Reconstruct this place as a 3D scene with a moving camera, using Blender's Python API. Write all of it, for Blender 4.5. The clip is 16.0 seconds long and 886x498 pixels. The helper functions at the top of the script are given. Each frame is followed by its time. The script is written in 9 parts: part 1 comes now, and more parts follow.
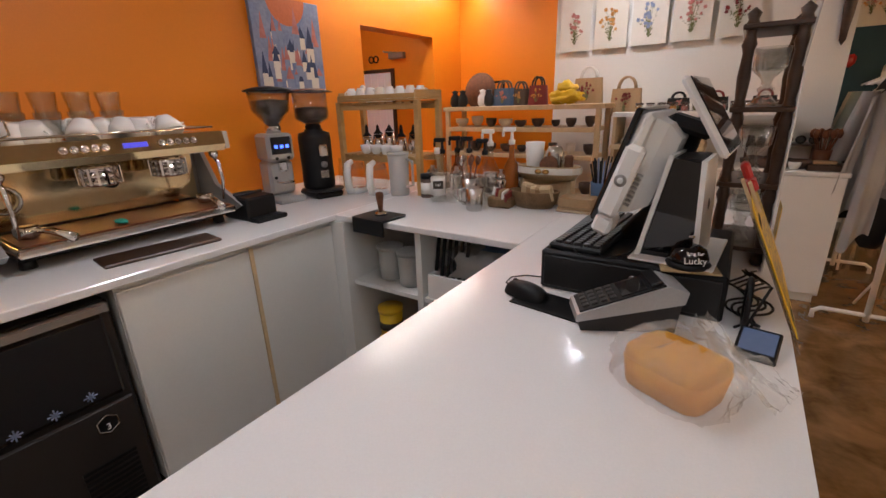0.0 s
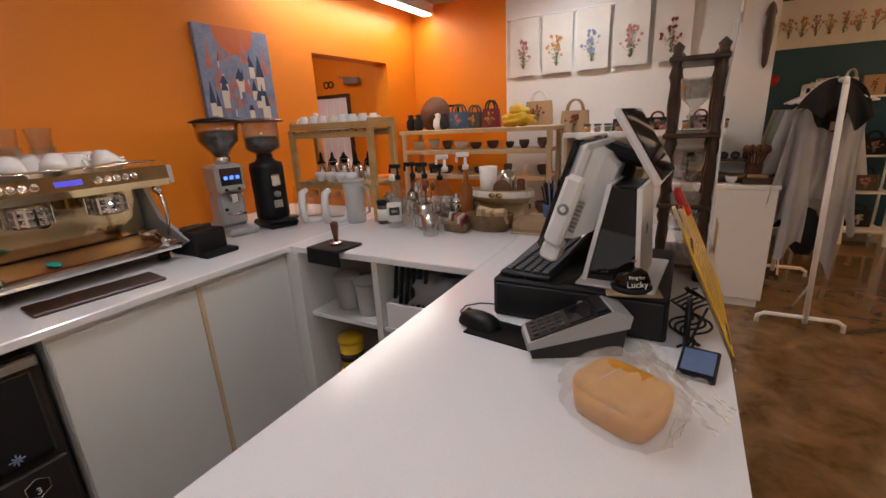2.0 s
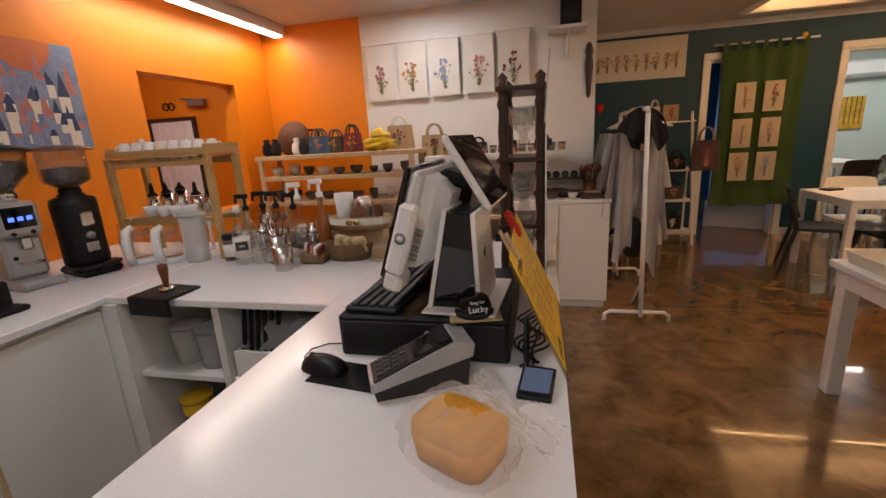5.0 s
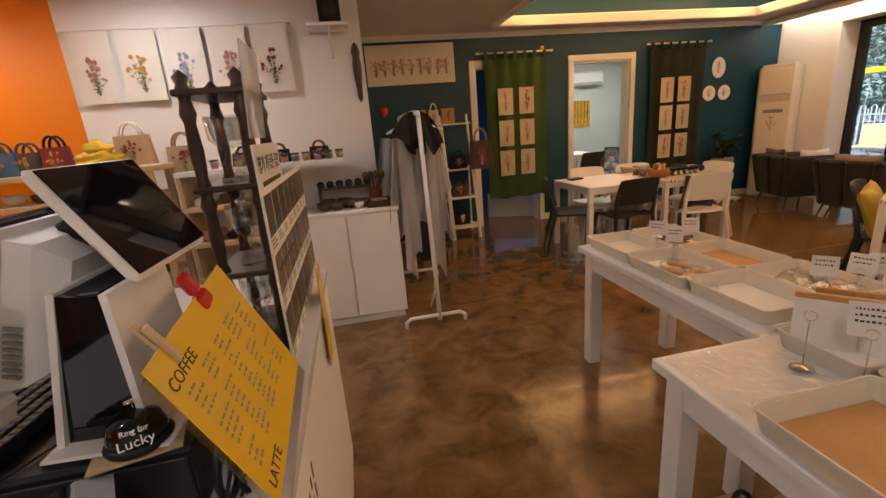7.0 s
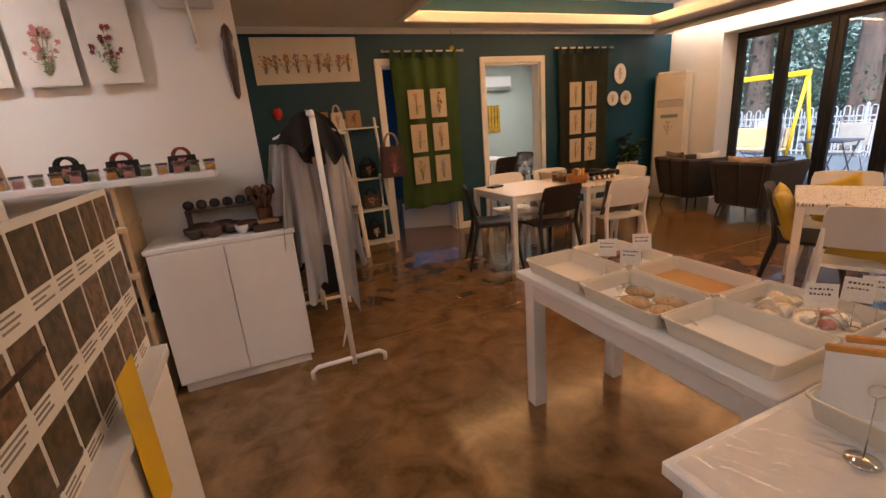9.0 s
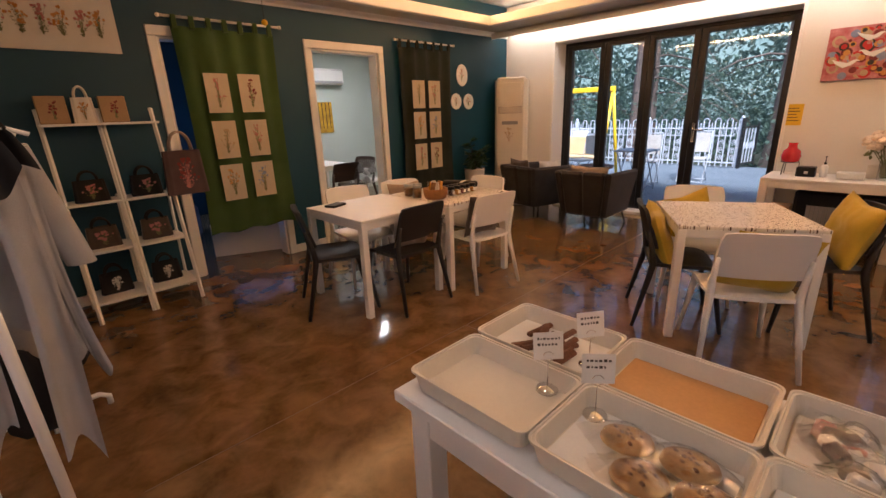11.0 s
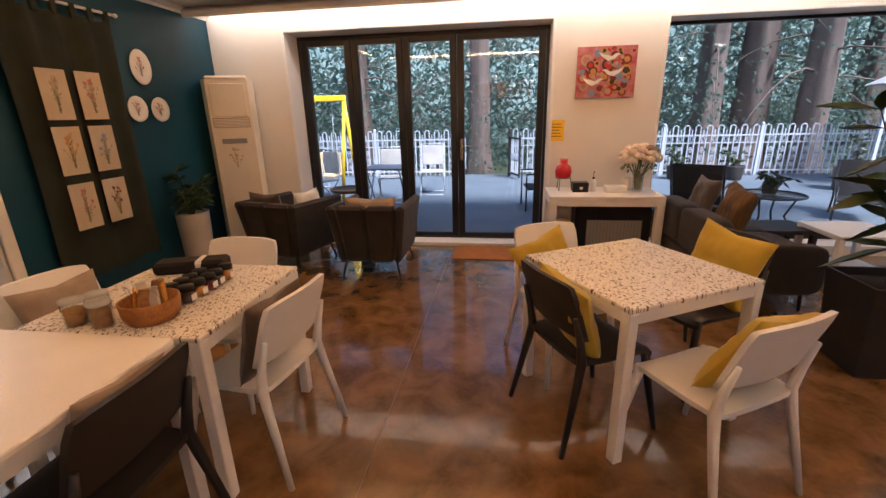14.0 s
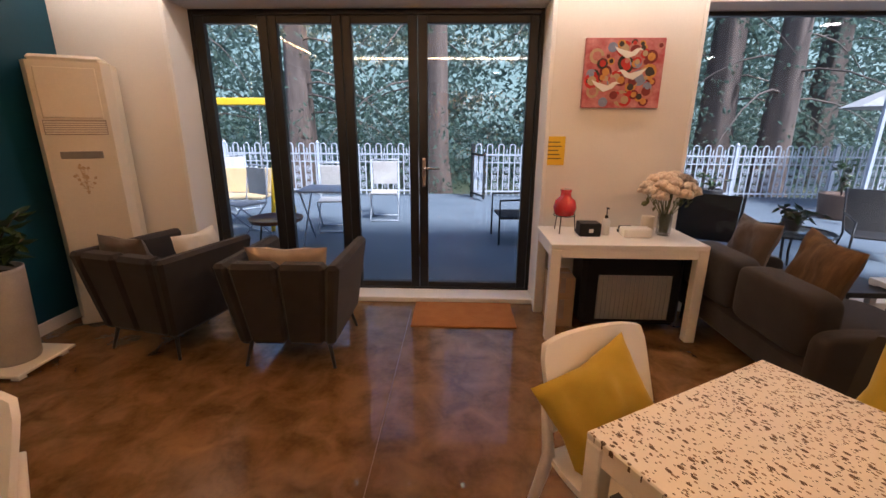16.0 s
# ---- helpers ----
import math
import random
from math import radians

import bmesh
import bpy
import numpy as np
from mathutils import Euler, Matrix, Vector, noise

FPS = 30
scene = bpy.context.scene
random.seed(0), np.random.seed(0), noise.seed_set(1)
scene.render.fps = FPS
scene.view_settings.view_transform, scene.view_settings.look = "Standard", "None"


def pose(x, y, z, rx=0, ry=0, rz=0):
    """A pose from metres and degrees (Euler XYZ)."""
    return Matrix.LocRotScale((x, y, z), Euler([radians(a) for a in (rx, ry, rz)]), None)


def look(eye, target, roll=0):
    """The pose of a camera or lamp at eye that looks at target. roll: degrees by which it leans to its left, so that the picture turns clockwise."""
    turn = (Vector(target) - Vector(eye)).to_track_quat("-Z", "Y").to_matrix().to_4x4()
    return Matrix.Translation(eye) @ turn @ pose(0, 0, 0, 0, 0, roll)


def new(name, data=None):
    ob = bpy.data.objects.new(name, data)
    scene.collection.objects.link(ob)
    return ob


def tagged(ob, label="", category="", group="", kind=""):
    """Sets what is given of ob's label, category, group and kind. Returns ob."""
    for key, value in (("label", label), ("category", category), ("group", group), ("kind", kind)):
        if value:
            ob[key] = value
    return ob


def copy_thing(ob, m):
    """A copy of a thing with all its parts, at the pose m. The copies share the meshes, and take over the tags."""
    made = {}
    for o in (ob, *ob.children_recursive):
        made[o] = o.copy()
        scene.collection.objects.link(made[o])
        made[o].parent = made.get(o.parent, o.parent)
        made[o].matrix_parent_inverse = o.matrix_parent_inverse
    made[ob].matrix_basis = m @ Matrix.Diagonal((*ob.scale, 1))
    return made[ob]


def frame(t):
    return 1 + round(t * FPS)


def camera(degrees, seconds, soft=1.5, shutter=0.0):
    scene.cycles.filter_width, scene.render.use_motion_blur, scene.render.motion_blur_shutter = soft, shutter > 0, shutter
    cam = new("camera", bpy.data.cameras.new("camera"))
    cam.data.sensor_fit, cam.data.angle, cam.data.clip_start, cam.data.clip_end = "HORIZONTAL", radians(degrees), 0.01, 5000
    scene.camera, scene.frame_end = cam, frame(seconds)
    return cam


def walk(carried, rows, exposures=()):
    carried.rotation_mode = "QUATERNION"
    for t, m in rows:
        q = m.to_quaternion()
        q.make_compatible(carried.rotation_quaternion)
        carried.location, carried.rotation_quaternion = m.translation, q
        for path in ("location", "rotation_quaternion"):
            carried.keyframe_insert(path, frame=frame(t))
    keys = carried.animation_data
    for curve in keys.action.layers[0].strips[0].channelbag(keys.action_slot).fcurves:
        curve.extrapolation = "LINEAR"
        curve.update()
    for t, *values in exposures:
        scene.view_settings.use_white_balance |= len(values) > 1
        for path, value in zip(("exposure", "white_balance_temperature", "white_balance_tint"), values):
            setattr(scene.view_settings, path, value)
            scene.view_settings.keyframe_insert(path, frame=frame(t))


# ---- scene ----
cam = camera(91.3, 16.0)
PATH = [
    (0, (0.005, 0.073, 1.386), (-1.061, 1.64, 0.746), -1.9),
    (0.5, (0.014, 0.085, 1.393), (-0.994, 1.69, 0.755), -2.2),
    (1, (0.032, 0.093, 1.404), (-0.948, 1.722, 0.782), -2.8),
    (1.5, (0.036, 0.099, 1.411), (-0.921, 1.752, 0.819), -2.9),
    (2, (0.032, 0.105, 1.418), (-0.911, 1.776, 0.851), -3.0),
    (2.5, (0.027, 0.116, 1.423), (-0.9, 1.8, 0.87), -2.8),
    (3, (0.02, 0.121, 1.427), (-0.893, 1.821, 0.899), -2.7),
    (3.2, (0.02, 0.123, 1.427), (-0.882, 1.831, 0.908), -2.5),
    (5.3, (0.143, 0.256, 1.422), (-0.183, 2.163, 0.914), -4.0),
    (5.5, (0.171, 0.299, 1.425), (-0.065, 2.217, 0.91), -4.5),
    (6, (0.252, 0.394, 1.435), (0.218, 2.322, 0.903), -5.1),
    (6.5, (0.304, 0.459, 1.435), (0.45, 2.379, 0.892), -4.5),
    (7, (0.316, 0.504, 1.44), (0.675, 2.393, 0.891), -4.7),
    (7.5, (0.312, 0.535, 1.434), (0.836, 2.383, 0.879), -4.4),
    (8, (0.294, 0.609, 1.418), (0.938, 2.417, 0.857), -3.9),
    (8.2, (0.319, 0.667, 1.415), (0.968, 2.475, 0.856), -3.9),
    (10.3, (0.741, 1.59, 1.434), (1.819, 3.17, 0.85), -4.8),
    (10.5, (0.798, 1.653, 1.433), (1.946, 3.181, 0.841), -4.2),
    (11, (0.922, 1.866, 1.426), (2.251, 3.237, 0.828), -2.1),
    (11.5, (1.031, 2.162, 1.456), (2.458, 3.428, 0.854), -2.1),
    (12, (1.191, 2.445, 1.472), (2.682, 3.637, 0.873), -3.1),
    (12.5, (1.326, 2.7, 1.467), (2.963, 3.681, 0.869), -2.4),
    (13, (1.47, 2.941, 1.485), (3.236, 3.667, 0.889), -5.6),
    (13.5, (1.74, 3.067, 1.461), (3.59, 3.536, 0.861), -3.2),
    (14, (2.059, 3.164, 1.481), (3.948, 3.439, 0.883), -1.4),
    (14.5, (2.402, 3.24, 1.477), (4.308, 3.438, 0.905), -0.7),
    (15, (2.774, 3.24, 1.456), (4.69, 3.373, 0.898), -0.2),
    (15.5, (3.097, 3.304, 1.448), (5.015, 3.405, 0.891), 1.4),
    (16, (3.41, 3.373, 1.465), (5.332, 3.434, 0.916), 0.3),
]
walk(cam, [(t, look(eye, target, roll)) for t, eye, target, roll in PATH], ((0.0, 1.62, 5850, 10), (5.0, 1.55, 6050, 10), (7.5, 1.68, 6350, 14), (11.0, 1.55, 5950, 18), (14.0, 1.5, 5850, 18), (16.0, 1.38, 5750, 17)))

# ---- light ----
world = bpy.data.worlds.new("world")
scene.world = world
world.use_nodes = True
wn = world.node_tree
sky = wn.nodes.new("ShaderNodeTexSky")
sky.sky_type, sky.sun_disc = "NISHITA", False
sky.sun_elevation, sky.sun_rotation = radians(51), radians(223)
wn.nodes["Background"].inputs["Strength"].default_value = 0.15
wn.links.new(sky.outputs[0], wn.nodes["Background"].inputs[0])
sun = new("sun", bpy.data.lights.new("sun", "SUN"))
sun.data.energy, sun.data.angle, sun.data.color = 5.0, radians(20), (1.0, 0.97, 0.92)
sun.matrix_world = look((-6, -12, 25), (9, 2, 0))

WARM, AMBER, COOL, PALE = (1.0, 0.84, 0.68), (1.0, 0.52, 0.20), (0.30, 0.50, 1.0), (1.0, 0.95, 0.92)


def area(name, eye, target, sx, sy, watts, colour):
    lamp = new(name, bpy.data.lights.new(name, "AREA"))
    lamp.data.shape, lamp.data.size, lamp.data.size_y = "RECTANGLE", sx, sy
    lamp.data.energy, lamp.data.color = watts, colour
    lamp.matrix_world = look(eye, target)
    return lamp


# tray cove: strips lie on the ledge and light the upper ceiling
area("cove_lamp", (4.05, 5.96, 2.66), (4.05, 5.5, 2.95), 3.4, 0.04, 14, AMBER)
area("cove_lamp", (4.05, 0.92, 2.66), (4.05, 1.4, 2.95), 3.4, 0.04, 16, AMBER)
area("cove_lamp", (2.09, 3.4, 2.66), (2.6, 3.4, 2.95), 4.6, 0.04, 16, AMBER)
area("cove_lamp", (5.95, 3.4, 2.66), (5.5, 3.4, 2.95), 4.6, 0.04, 16, AMBER)
# strip over the window wall
area("strip_lamp", (6.56, 3.6, 2.66), (6.80, 3.6, 2.38), 7.0, 0.03, 9.5, WARM)
# strip over the bar's orange wall
area("strip_lamp", (-2.21, 3.1, 2.335), (-2.30, 3.1, 1.0), 1.75, 0.05, 3.4, WARM)
# lights in the passage and near y = -0.5 are unseen, added as fill
DOWNLIGHTS = [(-3.2, 3.1, 3.1), (-0.85, 3.45, 3.1), (-1.05, 1.0, 3.4), (0.0, -0.5, 3.1), (1.35, 2.6, 1.7), (1.3, -0.6, 3.1), (3.3, -0.5, 3.1), (5.6, -0.5, 3.1)]

# ---- tools for shapes ----
class Shape:
    """Vertices and faces of one mesh, put together piece by piece."""

    def __init__(self):
        self.v, self.f, self.m, self.s = [], [], [], []

    def add(self, verts, faces, mi=0, smooth=False, at=None):
        n = len(self.v)
        self.v += [tuple(at @ Vector(p)) if at else tuple(p) for p in verts]
        self.f += [tuple(n + i for i in q) for q in faces]
        self.m += [mi] * len(faces)
        self.s += [smooth] * len(faces)
        return self

    def box(self, x0, x1, y0, y1, z0, z1, b=0.0, mi=0, at=None):
        """A box with chamfered edges of width b."""
        lo, hi = (min(x0, x1), min(y0, y1), min(z0, z1)), (max(x0, x1), max(y0, y1), max(z0, z1))
        b = min(b, *(0.45 * (h - l) for l, h in zip(lo, hi)))
        if b <= 0:
            v = [(x, y, z) for x in (lo[0], hi[0]) for y in (lo[1], hi[1]) for z in (lo[2], hi[2])]
            return self.add(v, [(0, 1, 3, 2), (4, 6, 7, 5), (0, 4, 5, 1), (2, 3, 7, 6), (0, 2, 6, 4), (1, 5, 7, 3)], mi, False, at)
        v, idx = [], {}
        for c in range(8):
            s = [(c >> 2) & 1, (c >> 1) & 1, c & 1]
            p = [hi[k] if s[k] else lo[k] for k in range(3)]
            q = [hi[k] - b if s[k] else lo[k] + b for k in range(3)]
            for k in range(3):
                w = list(q)
                w[k] = p[k]
                idx[c, k] = len(v)
                v.append(tuple(w))
        f = []
        for k in range(3):
            i, j = (k + 1) % 3, (k + 2) % 3
            for s in (0, 1):
                ring = [sum(((s if a == k else (u if a == i else w)) << (2 - a)) for a in range(3)) for u, w in ((0, 0), (1, 0), (1, 1), (0, 1))]
                face = [idx[c, k] for c in ring]
                f.append(tuple(face if s else face[::-1]))
            for u in (0, 1):
                for w in (0, 1):
                    c0 = (u << (2 - i)) | (w << (2 - j))
                    c1 = c0 | (1 << (2 - k))
                    face = (idx[c0, i], idx[c1, i], idx[c1, j], idx[c0, j])
                    f.append(face if u == w else face[::-1])
        for c in range(8):
            face = (idx[c, 0], idx[c, 1], idx[c, 2])
            f.append(face if bin(c).count("1") % 2 else face[::-1])
        return self.add(v, f, mi, False, at)

    def lathe(self, profile, n=20, mi=0, at=None, smooth=True, sx=1.0, sy=1.0):
        """Turns (radius, height) pairs round the z axis."""
        v, f = [], []
        for r, z in profile:
            v += [(sx * r * math.cos(2 * math.pi * k / n), sy * r * math.sin(2 * math.pi * k / n), z) for k in range(n)]
        for a in range(len(profile) - 1):
            f += [(a * n + k, a * n + (k + 1) % n, (a + 1) * n + (k + 1) % n, (a + 1) * n + k) for k in range(n)]
        if profile[0][0] > 1e-4:
            f.append(tuple(range(n))[::-1])
        if profile[-1][0] > 1e-4:
            f.append(tuple(len(v) - n + k for k in range(n)))
        return self.add(v, f, mi, smooth, at)

    def tube(self, path, r, n=8, mi=0, at=None, closed=False, smooth=True):
        """A round bar along a path; r is one radius or one for each point."""
        pts = [Vector(p) for p in path]
        rs = r if isinstance(r, (list, tuple)) else [r] * len(pts)
        v, f, up = [], [], None
        for k, p in enumerate(pts):
            if closed:
                d = pts[(k + 1) % len(pts)] - pts[k - 1]
            else:
                d = pts[min(k + 1, len(pts) - 1)] - pts[max(k - 1, 0)]
            d.normalize()
            if up is None:
                up = Vector((0, 0, 1)) if abs(d.z) < 0.9 else Vector((1, 0, 0))
            a = d.cross(up).normalized()
            up = a.cross(d).normalized()
            v += [tuple(p + rs[k] * (a * math.cos(2 * math.pi * q / n) + up * math.sin(2 * math.pi * q / n))) for q in range(n)]
        m = len(pts)
        for k in range(m if closed else m - 1):
            j = (k + 1) % m
            f += [(k * n + q, k * n + (q + 1) % n, j * n + (q + 1) % n, j * n + q) for q in range(n)]
        if not closed:
            f += [tuple(range(n))[::-1], tuple((m - 1) * n + q for q in range(n))]
        return self.add(v, f, mi, smooth, at)

    def grid(self, fn, nu, nv, mi=0, at=None, smooth=True):
        """A sheet fn(u, v), u and v from 0 to 1."""
        v = [tuple(fn(i / nu, j / nv)) for j in range(nv + 1) for i in range(nu + 1)]
        f = [(j * (nu + 1) + i, j * (nu + 1) + i + 1, (j + 1) * (nu + 1) + i + 1, (j + 1) * (nu + 1) + i) for j in range(nv) for i in range(nu)]
        return self.add(v, f, mi, smooth, at)

    def prism(self, outline, z0, z1, mi=0, at=None):
        """An outline in x and y, raised from z0 to z1."""
        n = len(outline)
        v = [(x, y, z0) for x, y in outline] + [(x, y, z1) for x, y in outline]
        f = [tuple(range(n))[::-1], tuple(range(n, 2 * n))] + [(k, (k + 1) % n, n + (k + 1) % n, n + k) for k in range(n)]
        return self.add(v, f, mi, False, at)

    def blob(self, c, r, mi=0, n=12, rough=0.0, seed=0, at=None):
        """A rounded lump with radii r, uneven by rough."""
        rnd = random.Random(seed)
        off = Vector((rnd.uniform(0, 90), rnd.uniform(0, 90), rnd.uniform(0, 90)))
        v, f, m = [], [], max(4, n // 2)
        for j in range(m + 1):
            th = math.pi * (0.001 + 0.998 * j / m)
            for k in range(n):
                d = Vector((math.sin(th) * math.cos(2 * math.pi * k / n), math.sin(th) * math.sin(2 * math.pi * k / n), -math.cos(th)))
                g = 1 + rough * noise.noise(d * 2.2 + off)
                v.append((c[0] + r[0] * d.x * g, c[1] + r[1] * d.y * g, c[2] + r[2] * d.z * g))
        for j in range(m):
            f += [(j * n + k, j * n + (k + 1) % n, (j + 1) * n + (k + 1) % n, (j + 1) * n + k) for k in range(n)]
        return self.add(v, f, mi, True, at)

    def mesh(self, name, mats):
        me = bpy.data.meshes.new(name)
        me.from_pydata(self.v, [], self.f)
        for m in mats if isinstance(mats, (list, tuple)) else [mats]:
            me.materials.append(m)
        me.polygons.foreach_set("material_index", self.m)
        me.polygons.foreach_set("use_smooth", self.s)
        me.update()
        return me


def thing(name, m, label, category, group="", kind=""):
    """An empty at a thing's base, which parents its parts."""
    ob = new(name)
    ob.empty_display_size = 0.05
    ob.matrix_basis = m
    return tagged(ob, label, category, group, kind)


def part(name, shape, material, parent=None, label="", m=None):
    ob = new(name, shape.mesh(name, material))
    if parent:
        ob.parent = parent
    if m:
        ob.matrix_basis = m
    return tagged(ob, label)


def solo(name, shape, material, m, label, category, group="", kind=""):
    """A thing of one mesh."""
    ob = new(name, shape.mesh(name, material))
    ob.matrix_basis = m
    return tagged(ob, label, category, group, kind)


def structure(name, shape, material, label="", category=""):
    ob = new(name, shape.mesh(name, material))
    return tagged(ob, label, category, "", "structure")


def writing(name, text, size, material, parent, m, align="CENTER", thick=0.0004):
    """Letters of the built-in font as a mesh under a thing."""
    cu = bpy.data.curves.new(name, "FONT")
    cu.body, cu.size, cu.align_x, cu.align_y, cu.extrude, cu.resolution_u = text, size, align, "CENTER", thick, 3
    tmp = bpy.data.objects.new(name, cu)
    me = bpy.data.meshes.new_from_object(tmp)
    bpy.data.objects.remove(tmp)
    me.materials.clear()
    me.materials.append(material)
    ob = new(name, me)
    ob.parent = parent
    ob.matrix_basis = m
    return ob


# ---- materials ----
def mat(name, c1, c2=None, rough=0.5, metal=0.0, scale=3.0, fine=60.0, bump=0.1, coat=0.0, spec=0.5, trans=0.0, ior=1.45, vary=0.08, stretch=(1, 1, 1), alpha=1.0, sheen=0.0, sub=0.0, emit=None):
    """A surface in two scales: large patches between two colours, and a fine grain in colour, gloss and relief."""
    m = bpy.data.materials.new(name)
    m.use_nodes = True
    nt = m.node_tree
    p = nt.nodes["Principled BSDF"]
    tc = nt.nodes.new("ShaderNodeTexCoord")
    mp = nt.nodes.new("ShaderNodeMapping")
    mp.inputs["Scale"].default_value = stretch
    nt.links.new(tc.outputs["Object"], mp.inputs[0])

    def tex(s, d):
        t = nt.nodes.new("ShaderNodeTexNoise")
        t.inputs["Scale"].default_value, t.inputs["Detail"].default_value = s, d
        nt.links.new(mp.outputs[0], t.inputs["Vector"])
        return t

    big, small = tex(scale, 4.0), tex(fine, 3.0)
    ramp = nt.nodes.new("ShaderNodeMapRange")
    ramp.inputs[1].default_value, ramp.inputs[2].default_value = 0.3, 0.7
    nt.links.new(big.outputs["Fac"], ramp.inputs[0])
    mix = nt.nodes.new("ShaderNodeMix")
    mix.data_type = "RGBA"
    c2 = c2 or tuple(x * (1 - vary) for x in c1)
    mix.inputs[6].default_value, mix.inputs[7].default_value = (*c1, 1), (*c2, 1)
    nt.links.new(ramp.outputs[0], mix.inputs[0])
    grain = nt.nodes.new("ShaderNodeMix")
    grain.data_type, grain.blend_type = "RGBA", "MULTIPLY"
    grain.inputs[0].default_value = vary * 2
    nt.links.new(mix.outputs[2], grain.inputs[6])
    nt.links.new(small.outputs["Fac"], grain.inputs[7])
    nt.links.new(grain.outputs[2], p.inputs["Base Color"])
    rr = nt.nodes.new("ShaderNodeMapRange")
    rr.inputs[3].default_value, rr.inputs[4].default_value = max(0.0, rough * 0.82), min(1.0, rough * 1.18)
    nt.links.new(big.outputs["Fac"], rr.inputs[0])
    nt.links.new(rr.outputs[0], p.inputs["Roughness"])
    if bump:
        bp = nt.nodes.new("ShaderNodeBump")
        bp.inputs["Strength"].default_value, bp.inputs["Distance"].default_value = bump, 0.004
        nt.links.new(small.outputs["Fac"], bp.inputs["Height"])
        nt.links.new(bp.outputs[0], p.inputs["Normal"])
    p.inputs["Metallic"].default_value, p.inputs["IOR"].default_value = metal, ior
    p.inputs["Coat Weight"].default_value, p.inputs["Specular IOR Level"].default_value = coat, spec
    p.inputs["Transmission Weight"].default_value, p.inputs["Alpha"].default_value = trans, alpha
    p.inputs["Sheen Weight"].default_value, p.inputs["Subsurface Weight"].default_value = sheen, sub
    if emit:
        p.inputs["Emission Color"].default_value, p.inputs["Emission Strength"].default_value = (*emit[:3], 1), emit[3]
    return m


def clear(name, tint=(1, 1, 1), gloss=0.06, rough=0.02, ior=1.45):
    """Thin glass or film: see-through, with a mirror that grows at the rim."""
    m = bpy.data.materials.new(name)
    m.use_nodes = True
    nt = m.node_tree
    nt.nodes.remove(nt.nodes["Principled BSDF"])
    t, g, mx, fr, pw = (nt.nodes.new(k) for k in ("ShaderNodeBsdfTransparent", "ShaderNodeBsdfGlossy", "ShaderNodeMixShader", "ShaderNodeLayerWeight", "ShaderNodeMath"))
    pw.operation = "POWER"
    pw.inputs[1].default_value = 3.5
    t.inputs[0].default_value = (*tint, 1)
    g.inputs["Roughness"].default_value = rough
    ad = nt.nodes.new("ShaderNodeMath")
    ad.operation, ad.use_clamp = "ADD", True
    ad.inputs[1].default_value = gloss
    nt.links.new(fr.outputs["Facing"], pw.inputs[0])
    nt.links.new(pw.outputs[0], ad.inputs[0])
    nt.links.new(ad.outputs[0], mx.inputs[0])
    nt.links.new(t.outputs[0], mx.inputs[1])
    nt.links.new(g.outputs[0], mx.inputs[2])
    nt.links.new(mx.outputs[0], nt.nodes["Material Output"].inputs[0])
    return m


ORANGE = mat("orange_paint", (0.78, 0.232, 0.004), (0.74, 0.215, 0.004), rough=0.45, scale=1.2, fine=180, bump=0.08, vary=0.05)
WHITE_WALL = mat("white_wall_paint", (0.80, 0.77, 0.72), (0.75, 0.71, 0.65), rough=0.6, scale=0.9, fine=150, bump=0.1, vary=0.05)
CEILING = mat("ceiling_paint", (0.72, 0.68, 0.61), (0.66, 0.62, 0.55), rough=0.75, scale=1.5, fine=120, bump=0.08, vary=0.05)
TEAL = mat("teal_paint", (0.002, 0.056, 0.094), (0.002, 0.046, 0.078), rough=0.5, scale=1.1, fine=160, bump=0.08, vary=0.1)
MINT = mat("mint_paint", (0.62, 0.69, 0.64), rough=0.6, scale=1.1, fine=160, bump=0.08)
TRIM = mat("white_trim", (0.82, 0.80, 0.76), rough=0.35, scale=4, fine=90, bump=0.03, vary=0.04)
QUARTZ = mat("white_quartz", (0.80, 0.79, 0.79), (0.77, 0.76, 0.76), rough=0.16, scale=2.5, fine=220, bump=0.0, vary=0.04)
LAMINATE = mat("grey_white_laminate", (0.74, 0.74, 0.71), (0.70, 0.70, 0.68), rough=0.4, scale=2.5, fine=140, bump=0.02, vary=0.04)
WHITE = mat("white_lacquer", (0.82, 0.80, 0.77), rough=0.46, scale=5, fine=120, bump=0.02, vary=0.04)
WHITE_PLASTIC = mat("white_plastic", (0.80, 0.79, 0.77), rough=0.35, scale=6, fine=200, bump=0.01, vary=0.03)
BLACK = mat("black_plastic", (0.007, 0.007, 0.008), (0.012, 0.012, 0.013), rough=0.45, scale=8, fine=250, bump=0.04, vary=0.2, spec=0.3)
BLACK_FRAME = mat("black_powder_coat", (0.010, 0.010, 0.011), (0.016, 0.015, 0.015), rough=0.42, scale=6, fine=260, bump=0.05, vary=0.2)
SCREEN = mat("dark_screen", (0.006, 0.006, 0.008), rough=0.05, scale=3, fine=40, bump=0.0, vary=0.2, coat=0.5)
STEEL = mat("brushed_steel", (0.62, 0.60, 0.57), (0.56, 0.54, 0.51), rough=0.24, metal=1, scale=5, fine=180, bump=0.05, stretch=(1, 1, 12), vary=0.1)
CHROME = mat("polished_chrome", (0.78, 0.77, 0.75), rough=0.07, metal=1, scale=5, fine=60, bump=0.01, vary=0.04)
# gold tint stands in for warm surroundings mirrored in polished steel
WARM_REFLECT_STEEL = mat("warm_reflection_steel", (0.88, 0.70, 0.40), (0.78, 0.60, 0.32), rough=0.10, metal=1, scale=3, fine=40, bump=0.03, vary=0.1)
